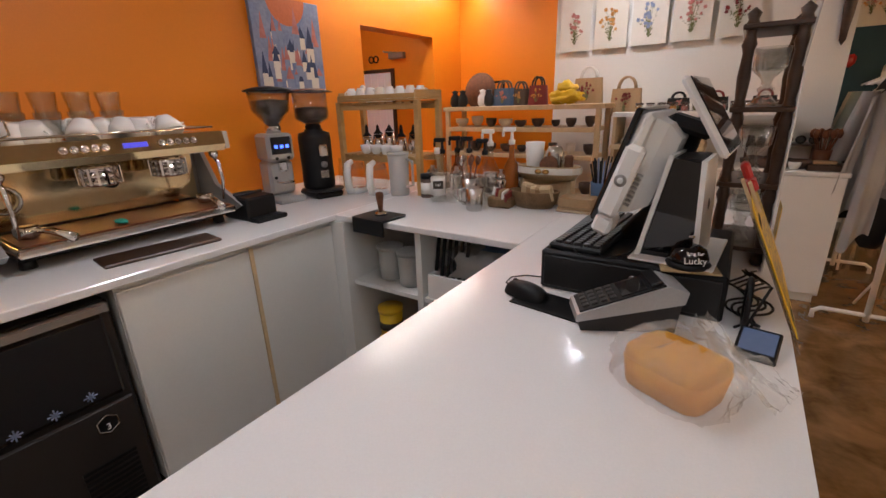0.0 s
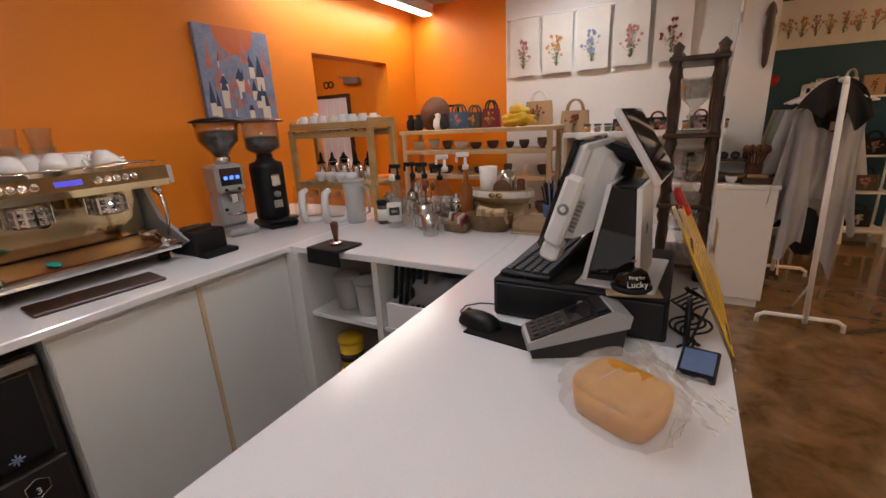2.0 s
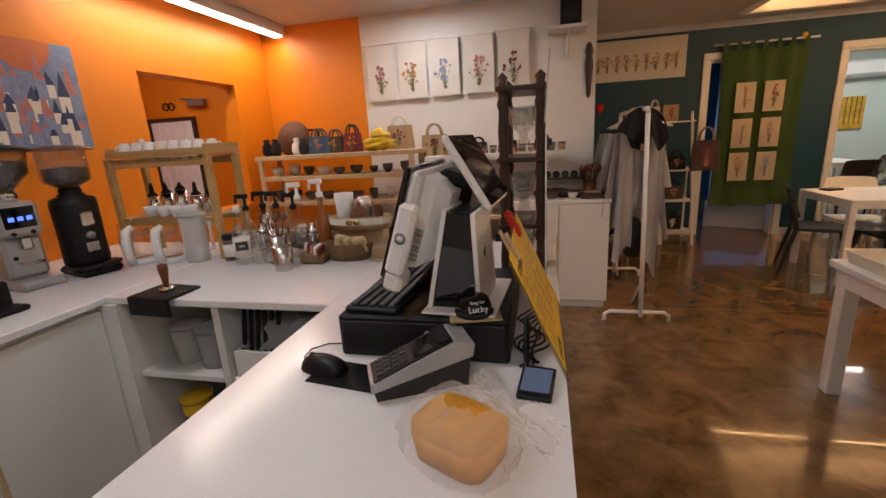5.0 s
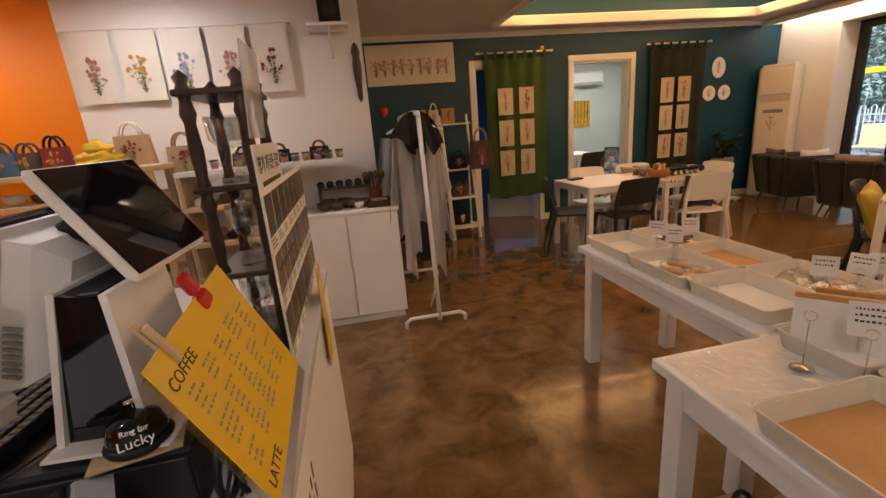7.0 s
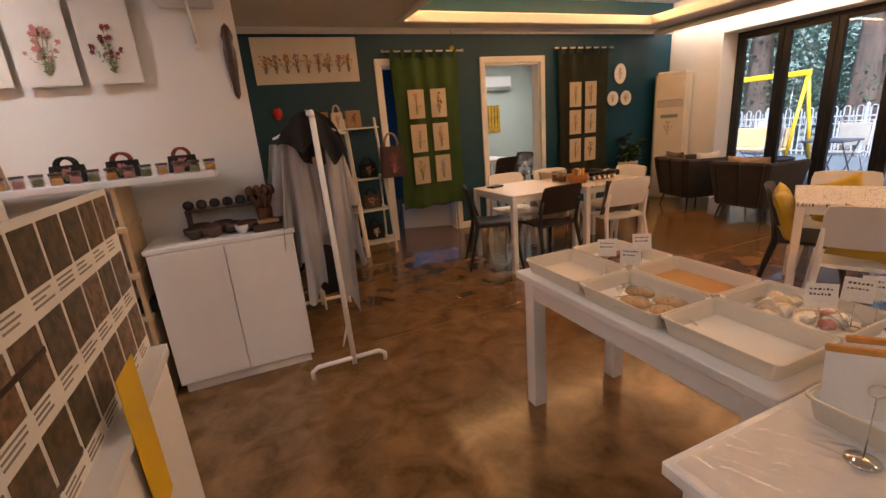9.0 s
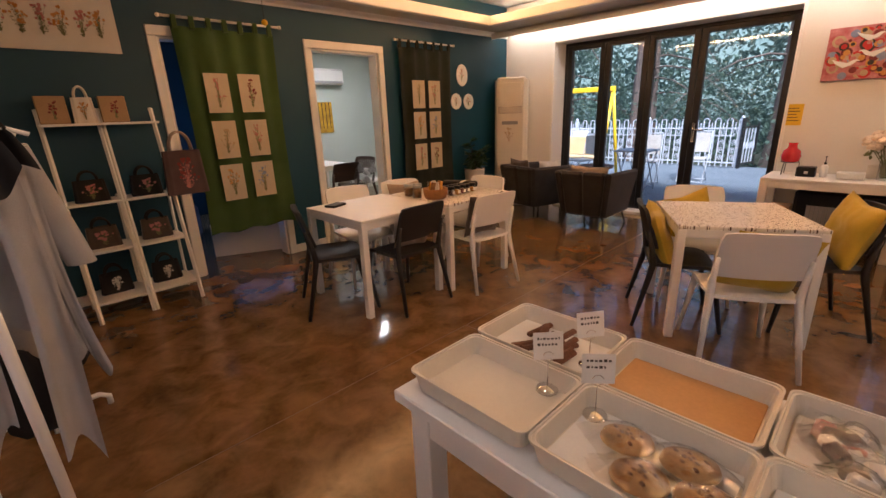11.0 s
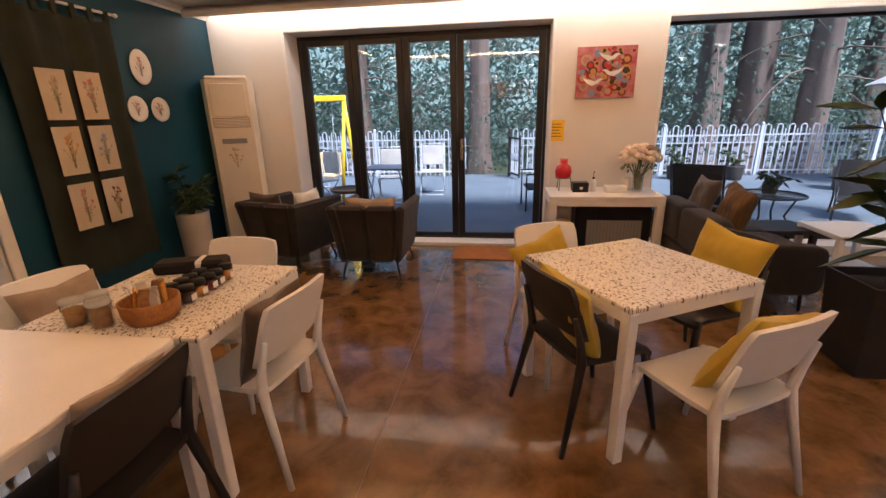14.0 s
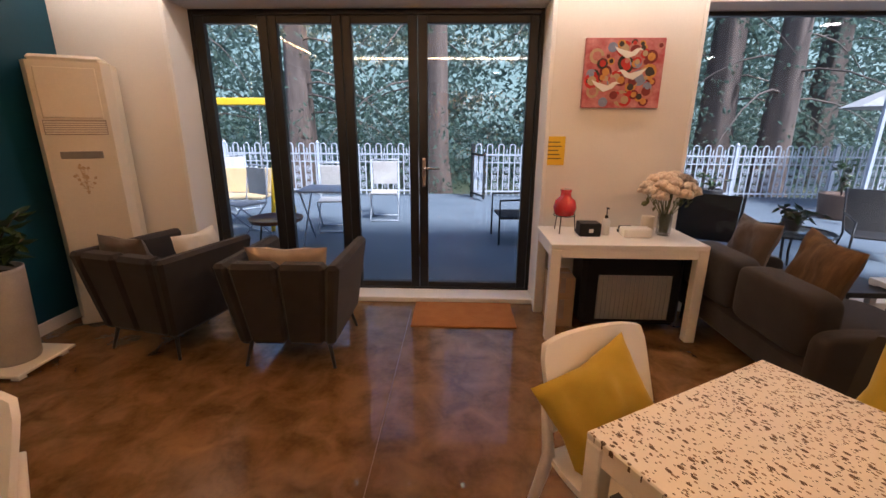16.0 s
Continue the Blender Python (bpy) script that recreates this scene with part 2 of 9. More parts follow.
GREY_METAL = mat("grey_metal", (0.30, 0.30, 0.30), rough=0.35, metal=0.7, scale=5, fine=160, bump=0.03, vary=0.1)
SILVER_PLASTIC = mat("silver_plastic", (0.45, 0.45, 0.45), rough=0.38, metal=0.3, scale=5, fine=200, bump=0.03, vary=0.08)
GLASS = clear("clear_glass", (0.95, 0.96, 0.95), 0.09)
PANE = clear("window_glass", (0.93, 0.96, 0.97), 0.03)
FILM = clear("clear_film", (0.97, 0.96, 0.95), 0.12, 0.15)
SMOKE = clear("smoked_plastic", (0.55, 0.50, 0.45), 0.06, 0.05)
BAG_FILM = mat("plastic_bag", (0.86, 0.84, 0.81), rough=0.14, scale=9, fine=55, bump=1.0, alpha=0.21, vary=0.1, spec=1.0)
FROST = mat("frosted_plastic", (0.74, 0.75, 0.74), rough=0.4, scale=5, fine=120, bump=0.02, alpha=0.42, vary=0.05)
PINE = mat("pine_wood", (0.62, 0.40, 0.17), (0.50, 0.30, 0.11), rough=0.5, scale=2.2, fine=40, bump=0.12, stretch=(1, 1, 9), vary=0.2)
PALE_PINE = mat("pale_pine_wood", (0.72, 0.55, 0.33), (0.62, 0.45, 0.25), rough=0.5, scale=2.2, fine=40, bump=0.1, stretch=(8, 1, 1), vary=0.15)
WALNUT = mat("dark_wood", (0.045, 0.020, 0.010), (0.075, 0.034, 0.016), rough=0.38, scale=3, fine=50, bump=0.12, stretch=(1, 1, 8), vary=0.25, coat=0.2)
REDWOOD = mat("red_brown_wood", (0.19, 0.065, 0.022), (0.13, 0.04, 0.014), rough=0.4, scale=4, fine=50, bump=0.08, stretch=(1, 1, 7), vary=0.2)
WICKER = mat("wicker", (0.36, 0.22, 0.10), (0.24, 0.14, 0.06), rough=0.65, scale=20, fine=160, bump=0.6, vary=0.35)
PALE_WICKER = mat("pale_wicker", (0.58, 0.42, 0.22), (0.45, 0.30, 0.14), rough=0.65, scale=20, fine=150, bump=0.6, vary=0.3)
CARD = mat("kraft_card", (0.46, 0.30, 0.16), (0.40, 0.26, 0.13), rough=0.75, scale=5, fine=110, bump=0.1, vary=0.12)
PAPER = mat("white_paper", (0.80, 0.78, 0.73), rough=0.7, scale=6, fine=140, bump=0.03, vary=0.05)
LINEN = mat("linen_cloth", (0.76, 0.71, 0.62), (0.70, 0.64, 0.55), rough=0.85, scale=5, fine=320, bump=0.25, sheen=0.2, vary=0.1)
# cream card darkened and yellowed: the warm dim light is in the colour
DIM_CARD = mat("dim_cream_card", (0.60, 0.51, 0.38), (0.54, 0.45, 0.32), rough=0.8, scale=6, fine=200, bump=0.1, vary=0.08)
YELLOW_PAPER = mat("yellow_paper", (0.82, 0.52, 0.01), (0.78, 0.48, 0.01), rough=0.4, scale=4, fine=120, bump=0.02, vary=0.04, coat=0.3)
RED = mat("red_plastic", (0.55, 0.02, 0.015), rough=0.3, scale=5, fine=80, bump=0.02, vary=0.08, coat=0.3)
INK = mat("dark_ink", (0.05, 0.04, 0.03), rough=0.7, scale=9, fine=90, bump=0)
GREY_INK = mat("grey_ink", (0.28, 0.26, 0.24), rough=0.7, scale=9, fine=90, bump=0)
CHARCOAL = mat("charcoal_plastic", (0.024, 0.020, 0.018), (0.019, 0.016, 0.015), rough=0.5, scale=5, fine=200, bump=0.05, vary=0.12)
GREY_FABRIC = mat("grey_fabric", (0.034, 0.026, 0.022), (0.026, 0.020, 0.017), rough=0.9, scale=6, fine=420, bump=0.4, sheen=0.1, vary=0.2)
BROWN_FABRIC = mat("brown_fabric", (0.11, 0.075, 0.05), (0.085, 0.058, 0.04), rough=0.9, scale=6, fine=380, bump=0.4, sheen=0.3, vary=0.2)
BEIGE_FABRIC = mat("beige_fabric", (0.42, 0.33, 0.25), (0.33, 0.25, 0.19), rough=0.9, scale=9, fine=300, bump=0.3, sheen=0.2, vary=0.2)
YELLOW_FABRIC = mat("mustard_fabric", (0.60, 0.43, 0.03), (0.50, 0.35, 0.02), rough=0.85, scale=7, fine=360, bump=0.3, sheen=0.25, vary=0.12)
GREEN_CLOTH = mat("green_cloth", (0.046, 0.10, 0.015), (0.034, 0.078, 0.010), rough=0.85, scale=4, fine=350, bump=0.3, sheen=0.2, vary=0.15)
DARK_CLOTH = mat("dark_green_cloth", (0.022, 0.028, 0.016), (0.016, 0.02, 0.012), rough=0.9, scale=4, fine=350, bump=0.3, vary=0.15)
BLACK_CLOTH = mat("black_cloth", (0.014, 0.012, 0.012), (0.02, 0.017, 0.016), rough=0.9, scale=5, fine=320, bump=0.3, vary=0.2)
GREY_CLOTH = mat("light_grey_cloth", (0.46, 0.44, 0.42), (0.36, 0.34, 0.33), rough=0.9, scale=4, fine=300, bump=0.3, vary=0.1)
SAGE_CLOTH = mat("sage_cloth", (0.50, 0.54, 0.46), (0.43, 0.47, 0.40), rough=0.9, scale=4, fine=300, bump=0.3, vary=0.1)
CERAMIC = mat("white_ceramic", (0.80, 0.79, 0.77), rough=0.15, scale=6, fine=60, bump=0.01, vary=0.04)
DARK_CERAMIC = mat("dark_pottery", (0.07, 0.045, 0.035), (0.12, 0.08, 0.06), rough=0.45, scale=9, fine=80, bump=0.1, vary=0.25)
BROWN_CERAMIC = mat("brown_pottery", (0.16, 0.09, 0.06), (0.10, 0.055, 0.04), rough=0.4, scale=9, fine=80, bump=0.1, vary=0.25)
BEANS = mat("coffee_beans", (0.03, 0.014, 0.007), (0.05, 0.024, 0.012), rough=0.4, scale=60, fine=90, bump=0.9, vary=0.4)
BREAD = mat("baked_bread", (0.84, 0.42, 0.035), (0.70, 0.28, 0.02), rough=0.7, scale=14, fine=120, bump=0.3, vary=0.2)
COOKIE = mat("cookie", (0.50, 0.27, 0.09), (0.34, 0.16, 0.05), rough=0.8, scale=40, fine=120, bump=0.7, vary=0.3)
CHOC = mat("dark_biscuit", (0.14, 0.05, 0.02), (0.22, 0.09, 0.04), rough=0.7, scale=30, fine=120, bump=0.5, vary=0.3)
CREAM = mat("cream_enamel", (0.72, 0.66, 0.55), (0.68, 0.62, 0.51), rough=0.35, scale=4, fine=90, bump=0.02, vary=0.05)
TRAY_PAPER = mat("brown_tray_paper", (0.60, 0.33, 0.12), (0.52, 0.27, 0.09), rough=0.5, scale=4, fine=90, bump=0.06, vary=0.1)
LEAF = mat("dark_leaf", (0.035, 0.075, 0.018), (0.05, 0.10, 0.025), rough=0.4, scale=8, fine=60, bump=0.15, vary=0.3)
TREE_LEAF = mat("conifer_leaf", (0.115, 0.185, 0.145), (0.16, 0.235, 0.18), spec=0.15, rough=0.85, scale=0.8, fine=20, bump=0.1, vary=0.35)
BARK = mat("cedar_bark", (0.17, 0.12, 0.098), (0.11, 0.078, 0.066), rough=0.9, scale=3, fine=24, bump=0.8, stretch=(3, 3, 0.5), vary=0.4)
DECK = mat("grey_deck", (0.118, 0.142, 0.168), (0.098, 0.12, 0.145), rough=0.6, scale=1.2, fine=60, bump=0.15, vary=0.12)
FENCE_WHITE = mat("white_iron", (0.40, 0.42, 0.47), rough=0.4, scale=8, fine=80, bump=0.05)
YELLOW_STEEL = mat("yellow_steel", (0.75, 0.48, 0.02), rough=0.4, scale=6, fine=80, bump=0.05)
ORANGE_MAT = mat("orange_doormat", (0.50, 0.19, 0.035), (0.42, 0.15, 0.025), rough=0.95, scale=9, fine=200, bump=0.8, vary=0.25)
STONE_POT = mat("grey_pot", (0.48, 0.45, 0.42), (0.40, 0.37, 0.34), rough=0.7, scale=5, fine=90, bump=0.2, vary=0.1)
SOIL = mat("soil", (0.04, 0.027, 0.018), rough=0.95, scale=20, fine=90, bump=0.9, vary=0.4)
BLUE = mat("blue_cloth", (0.10, 0.17, 0.30), (0.06, 0.11, 0.2), rough=0.8, scale=9, fine=200, bump=0.2, vary=0.2)
PINK = mat("rose_paint", (0.62, 0.26, 0.22), (0.5, 0.17, 0.15), rough=0.7, scale=30, fine=120, bump=0, vary=0.2)
DEEP_RED = mat("dark_red", (0.26, 0.03, 0.025), (0.18, 0.02, 0.02), rough=0.6, scale=12, fine=120, bump=0.1, vary=0.2)
OCHRE = mat("ochre_paint", (0.72, 0.36, 0.08), (0.6, 0.25, 0.05), rough=0.7, scale=30, fine=120, bump=0, vary=0.2)
SOFT_BLUE = mat("soft_blue_paint", (0.30, 0.36, 0.55), rough=0.7, scale=30, fine=120, bump=0, vary=0.2)
OLIVE = mat("olive_paint", (0.16, 0.17, 0.06), (0.22, 0.22, 0.09), rough=0.7, scale=30, fine=120, bump=0, vary=0.2)
SAND = mat("sand_paint", (0.60, 0.44, 0.26), rough=0.7, scale=30, fine=120, bump=0, vary=0.2)
GOLD = mat("brass", (0.60, 0.40, 0.14), rough=0.25, metal=1, scale=6, fine=60, bump=0.02, vary=0.1)
AMBER_LIQ = mat("amber_syrup", (0.30, 0.09, 0.015), rough=0.12, scale=6, fine=60, bump=0, vary=0.1, coat=0.5)
LED = mat("led_strip", (1, 1, 1), rough=0.5, bump=0, emit=(1.0, 0.86, 0.66, 4.0))
LAMP_FACE = mat("lamp_diffuser", (1, 1, 1), rough=0.5, bump=0, emit=(1.0, 0.90, 0.76, 4.0))
BULB = mat("warm_bulb", (1, 1, 1), rough=0.5, bump=0, emit=(1.0, 0.85, 0.62, 3.0))
BLUE_LED = mat("blue_display", (0.02, 0.05, 0.3), rough=0.3, bump=0, emit=(0.07, 0.13, 1.0, 0.9))
BLUE_SCREEN = mat("blue_screen", (0.10, 0.12, 0.17), rough=0.15, bump=0, emit=(0.2, 0.28, 0.5, 0.05))


def floor_material():
    m = mat("stained_concrete", (0.215, 0.116, 0.041), (0.138, 0.073, 0.025), rough=0.22, scale=1.9, fine=35, bump=0.014, vary=0.3, coat=0.55, spec=0.35)
    nt = m.node_tree
    p = nt.nodes["Principled BSDF"]
    tc = nt.nodes.new("ShaderNodeTexCoord")
    warp = nt.nodes.new("ShaderNodeTexNoise")
    warp.inputs["Scale"].default_value, warp.inputs["Detail"].default_value, warp.inputs["Distortion"].default_value = 5.5, 10.0, 0.6
    nt.links.new(tc.outputs["Object"], warp.inputs["Vector"])
    rng = nt.nodes.new("ShaderNodeMapRange")
    rng.inputs[1].default_value, rng.inputs[2].default_value = 0.36, 0.88
    nt.links.new(warp.outputs["Fac"], rng.inputs[0])
    mx = nt.nodes.new("ShaderNodeMix")
    mx.data_type = "RGBA"
    mx.inputs[7].default_value = (0.33, 0.188, 0.076, 1)
    base = p.inputs["Base Color"].links[0].from_socket
    nt.links.new(base, mx.inputs[6])
    nt.links.new(rng.outputs[0], mx.inputs[0])
    nt.links.new(mx.outputs[2], p.inputs["Base Color"])
    p.inputs["Coat Roughness"].default_value = 0.035
    return m


def terrazzo_material():
    m = mat("terrazzo", (0.80, 0.77, 0.72), rough=0.3, scale=4, fine=120, bump=0.01, vary=0.04)
    nt = m.node_tree
    p = nt.nodes["Principled BSDF"]
    tc = nt.nodes.new("ShaderNodeTexCoord")
    base = p.inputs["Base Color"].links[0].from_socket
    for scale, cut, colour in ((34.0, 0.29, (0.10, 0.06, 0.035, 1)), (52.0, 0.28, (0.24, 0.17, 0.11, 1)), (80.0, 0.27, (0.06, 0.042, 0.03, 1))):
        mp = nt.nodes.new("ShaderNodeMapping")
        mp.inputs["Rotation"].default_value = (0, 0, scale)
        mp.inputs["Scale"].default_value = (1, 1.7, 0.02)
        nt.links.new(tc.outputs["Object"], mp.inputs[0])
        vo = nt.nodes.new("ShaderNodeTexVoronoi")
        vo.inputs["Scale"].default_value = scale
        nt.links.new(mp.outputs[0], vo.inputs["Vector"])
        lt = nt.nodes.new("ShaderNodeMath")
        lt.operation = "LESS_THAN"
        lt.inputs[1].default_value = cut
        nt.links.new(vo.outputs["Distance"], lt.inputs[0])
        sep = nt.nodes.new("ShaderNodeSeparateColor")
        nt.links.new(vo.outputs["Color"], sep.inputs[0])
        gt = nt.nodes.new("ShaderNodeMath")
        gt.operation = "GREATER_THAN"
        gt.inputs[1].default_value = 0.35
        nt.links.new(sep.outputs[0], gt.inputs[0])
        mul = nt.nodes.new("ShaderNodeMath")
        mul.operation = "MULTIPLY"
        nt.links.new(lt.outputs[0], mul.inputs[0])
        nt.links.new(gt.outputs[0], mul.inputs[1])
        mx = nt.nodes.new("ShaderNodeMix")
        mx.data_type = "RGBA"
        mx.inputs[7].default_value = colour
        nt.links.new(base, mx.inputs[6])
        nt.links.new(mul.outputs[0], mx.inputs[0])
        base = mx.outputs[2]
    nt.links.new(base, p.inputs["Base Color"])
    return m


def leafy(m, share=0.58):
    """Lets light through thin leaves."""
    nt = m.node_tree
    p = nt.nodes["Principled BSDF"]
    tr, mx = nt.nodes.new("ShaderNodeBsdfTranslucent"), nt.nodes.new("ShaderNodeMixShader")
    nt.links.new(p.inputs["Base Color"].links[0].from_socket, tr.inputs[0])
    mx.inputs[0].default_value = share
    nt.links.new(p.outputs[0], mx.inputs[1])
    nt.links.new(tr.outputs[0], mx.inputs[2])
    nt.links.new(mx.outputs[0], nt.nodes["Material Output"].inputs[0])
    return m


leafy(TREE_LEAF)
CONCRETE = floor_material()
TERRAZZO = terrazzo_material()

# ---- structure ----
CEIL, BAR_CEIL = 2.53, 2.46
ground = structure("ground", Shape().box(7.6, 400, -400, 400, -0.55, -0.35).box(-400, 7.6, -400, -1.9, -0.55, -0.35), mat("garden_soil", (0.09, 0.085, 0.06), (0.05, 0.07, 0.03), rough=0.95, scale=0.5, fine=9, bump=0.6, vary=0.3), "earth and leaf litter under the trees", "ground")
structure("floor", Shape().box(-4.2, 7.17, -1.75, 9.6, -0.12, 0.0), CONCRETE, "polished brown stained concrete floor", "floor")
joint = mat("floor_joint", (0.16, 0.10, 0.055), (0.24, 0.16, 0.09), rough=0.4, scale=9, fine=60, bump=0.1)
structure("floor_joint", Shape().box(1.0, 6.7, 3.735, 3.739, 0.0, 0.0015), joint, "thin pale joint in the concrete floor", "joint")
structure("floor_joint", Shape().box(2.93, 2.934, 0.0, 3.73, 0.0, 0.0015), joint, "thin pale joint in the concrete floor", "joint")
structure("deck", Shape().box(7.17, 13.2, -9.0, 11.0, -0.35, -0.03), DECK, "blue-grey outdoor deck", "deck")

# bar side
structure("wall_orange", Shape().box(-2.57, -2.42, -1.6, 2.66, 0, 2.9).box(-2.57, -2.42, 3.585, 4.06, 0, 2.9).box(-2.57, -2.42, 2.66, 3.585, 1.94, 2.9).box(-2.57, -2.42, 2.66, 3.585, 0, 0.95), ORANGE, "bright orange painted wall with a recess", "wall")
structure("wall_orange_end", Shape().box(-4.0, -1.45, 4.06, 4.21, 0, 2.9), ORANGE, "orange painted end wall of the bar", "wall")
structure("wall_prints", Shape().box(-1.45, 0.505, 4.056, 4.21, 0, 2.9), WHITE_WALL, "white painted wall behind the hanging prints", "wall")
structure("wall_corridor", Shape().box(-4.0, -3.85, 1.6, 4.06, 0, 2.9).box(-3.85, -2.57, 1.6, 1.7, 0, 2.9), ORANGE, "orange wall of the passage behind the opening", "wall")
structure("wall_pier", Shape().box(0.36, 0.505, 4.21, 6.33, 0, 2.9), WHITE_WALL, "white return wall", "wall")
structure("wall_west", Shape().box(-2.57, 7.17, -1.75, -1.6, 0, 2.9), WHITE_WALL, "plain white wall", "wall")
# teal wall
D1, D2, DH = (2.03, 2.90), (3.425, 4.292), 2.122
teal = Shape()
for a, b in ((0.41, D1[0]), (D1[1], D2[0]), (D2[1], 6.77)):
    teal.box(a, b, 6.33, 6.50, 0, 2.9)
for a, b in (D1, D2):
    teal.box(a, b, 6.33, 6.50, DH, 2.9)
structure("wall_teal", teal, TEAL, "dark teal painted wall with two doorways", "wall")
# window wall
GY, GH, WY, WZ = (2.725, 5.478), 2.32, (-1.25, 1.665), (0.10, 2.285)
ww = Shape()
for a, b in ((-1.6, WY[0]), (WY[1], GY[0]), (GY[1], 6.50)):
    ww.box(6.77, 7.17, a, b, 0, 2.9)
ww.box(6.77, 7.17, *GY, GH, 2.9).box(6.77, 7.17, *WY, WZ[1], 2.9).box(6.77, 7.17, *WY, -0.03, WZ[0])
structure("wall_window", ww, WHITE_WALL, "white painted wall with glass doors and a large window", "wall")
# rooms behind the teal wall
structure("wall_mint", Shape().box(3.2, 7.17, 9.5, 9.62, 0, 2.9).box(7.05, 7.17, 6.5, 9.5, 0, 2.9).box(3.2, 3.3, 6.5, 9.5, 0, 2.9), MINT, "pale mint wall of the room beyond", "wall")
structure("wall_dark_room", Shape().box(0.41, 3.2, 9.5, 9.62, 0, 2.9).box(0.41, 0.55, 6.5, 9.5, 0, 2.9), TEAL, "dark wall of the unlit room beyond", "wall")
structure("ceiling_rooms", Shape().box(0.41, 7.17, 6.5, 9.62, 2.55, 2.7), CEILING, "white ceiling of the rooms beyond", "ceiling")
structure("ceiling_bar", Shape().box(-4.0, 0.505, -1.75, 4.21, BAR_CEIL, 2.75), CEILING, "white ceiling over the bar", "ceiling")
TX, TY = (2.19, 5.87), (0.9, 5.92)
ce = Shape()
ce.box(0.505, TX[0], -1.75, 6.33, CEIL, CEIL + 0.07).box(TX[1], 6.48, -1.75, 6.33, CEIL, CEIL + 0.07).box(*TX, -1.75, TY[0], CEIL, CEIL + 0.07).box(*TX, TY[1], 6.33, CEIL, CEIL + 0.07)
ce.box(0.4, 6.9, -1.75, 6.4, 2.92, 3.02)
ce.box(6.42, 6.48, -1.75, 6.33, CEIL - 0.03, CEIL - 0.002)
structure("ceiling", ce, CEILING, "cream ceiling with a lit tray recess", "ceiling")
tr = Shape()
for x0, x1, y0, y1 in ((TX[0] - 0.05, TX[0] + 0.03, TY[0], TY[1]), (TX[1] - 0.03, TX[1] + 0.05, TY[0], TY[1]), (TX[0], TX[1], TY[0] - 0.05, TY[0] + 0.03), (TX[0], TX[1], TY[1] - 0.03, TY[1] + 0.05)):
    tr.box(x0, x1, y0, y1, CEIL - 0.025, CEIL + 0.09, 0.01)
structure("trim", tr, TRIM, "white moulding round the tray ceiling", "trim")
cr = Shape()
prof = [(0.0, 0.0), (0.012, 0.0), (0.02, 0.02), (0.045, 0.045), (0.05, 0.06), (0.0, 0.06)]
for (ax, ay, bx, by, nx, ny) in ((0.505, 6.33, 6.77, 6.33, 0, -1), (6.42, 6.33, 6.42, -1.6, -1, 0)):
    v = [(px + nx * o, py + ny * o, CEIL - 0.06 + h - (0.03 if nx else 0)) for px, py in ((ax, ay), (bx, by)) for o, h in prof]
    n = len(prof)
    cr.add(v, [(k, (k + 1) % n, n + (k + 1) % n, n + k) for k in range(n)])
structure("crown_moulding", cr, TRIM, "white crown moulding", "trim")
structure("led_strip_window", Shape().box(6.50, 6.53, -1.4, 6.2, CEIL + 0.08, CEIL + 0.10), LED, "warm strip light hidden over the window wall", "light")
cv = Shape()
for x0, x1, y0, y1 in ((2.04, 2.07, 1.1, 5.75), (6.0, 6.03, 1.1, 5.75), (2.35, 4.95, 6.03, 6.06), (5.1, 5.75, 6.03, 6.06)):
    cv.box(x0, x1, y0, y1, CEIL + 0.075, CEIL + 0.095)
structure("led_strip_tray", cv, mat("amber_led", (1, 0.8, 0.5), bump=0, emit=(1.0, 0.55, 0.2, 3.5)), "amber strip light on the ledge of the tray ceiling", "light")
bb = Shape()
for x0, x1 in ((0.518, 1.955), (2.975, 3.35), (4.367, 6.757)):
    bb.box(x0, x1, 6.317, 6.33, 0, 0.09, 0.004)
bb.box(6.757, 6.77, 5.60, 6.317, 0, 0.09, 0.004).box(6.757, 6.77, 1.75, 2.63, 0, 0.09, 0.004).box(0.505, 0.518, 4.06, 6.317, 0, 0.09, 0.004)
structure("baseboard", bb, TRIM, "white baseboard", "trim")


def door_trim(x0, x1):
    s = Shape()
    for y0, y1 in ((6.31, 6.345), (6.485, 6.52)):
        s.box(x0 - 0.075, x0, y0, y1, 0, DH, 0.006).box(x1, x1 + 0.075, y0, y1, 0, DH, 0.006).box(x0 - 0.075, x1 + 0.075, y0, y1, DH + 0.001, DH + 0.08, 0.006)
    s.box(x0 - 0.004, x0 + 0.02, 6.34, 6.49, 0, DH).box(x1 - 0.02, x1 + 0.004, 6.34, 6.49, 0, DH).box(x0 + 0.02, x1 - 0.02, 6.34, 6.49, DH - 0.02, DH + 0.004)
    return s


structure("door_1", door_trim(*D1), TRIM, "white casing of the doorway behind the green curtain", "doorway")
structure("door_2", door_trim(*D2), TRIM, "white casing of the open doorway to the mint room", "doorway")
wt = Shape()
wt.box(6.764, 6.772, GY[1], GY[1] + 0.03, 0, GH + 0.03, 0.003).box(6.764, 6.772, GY[0] - 0.03, GY[0], 0, GH + 0.03, 0.003).box(6.764, 6.772, GY[0], GY[1], GH + 0.001, GH + 0.03, 0.003)
wt.box(6.764, 6.772, WY[1], WY[1] + 0.03, 0, WZ[1] + 0.03, 0.003).box(6.764, 6.772, WY[0], WY[1], WZ[1] + 0.001, WZ[1] + 0.03, 0.003)
structure("trim_windows", wt, TRIM, "white casing of the glass doors and window", "trim")
structure("door_sill", Shape().box(6.86, 7.17, GY[0], GY[1], 0.0, 0.045, 0.006), TRIM, "low white sill under the glass doors", "sill")

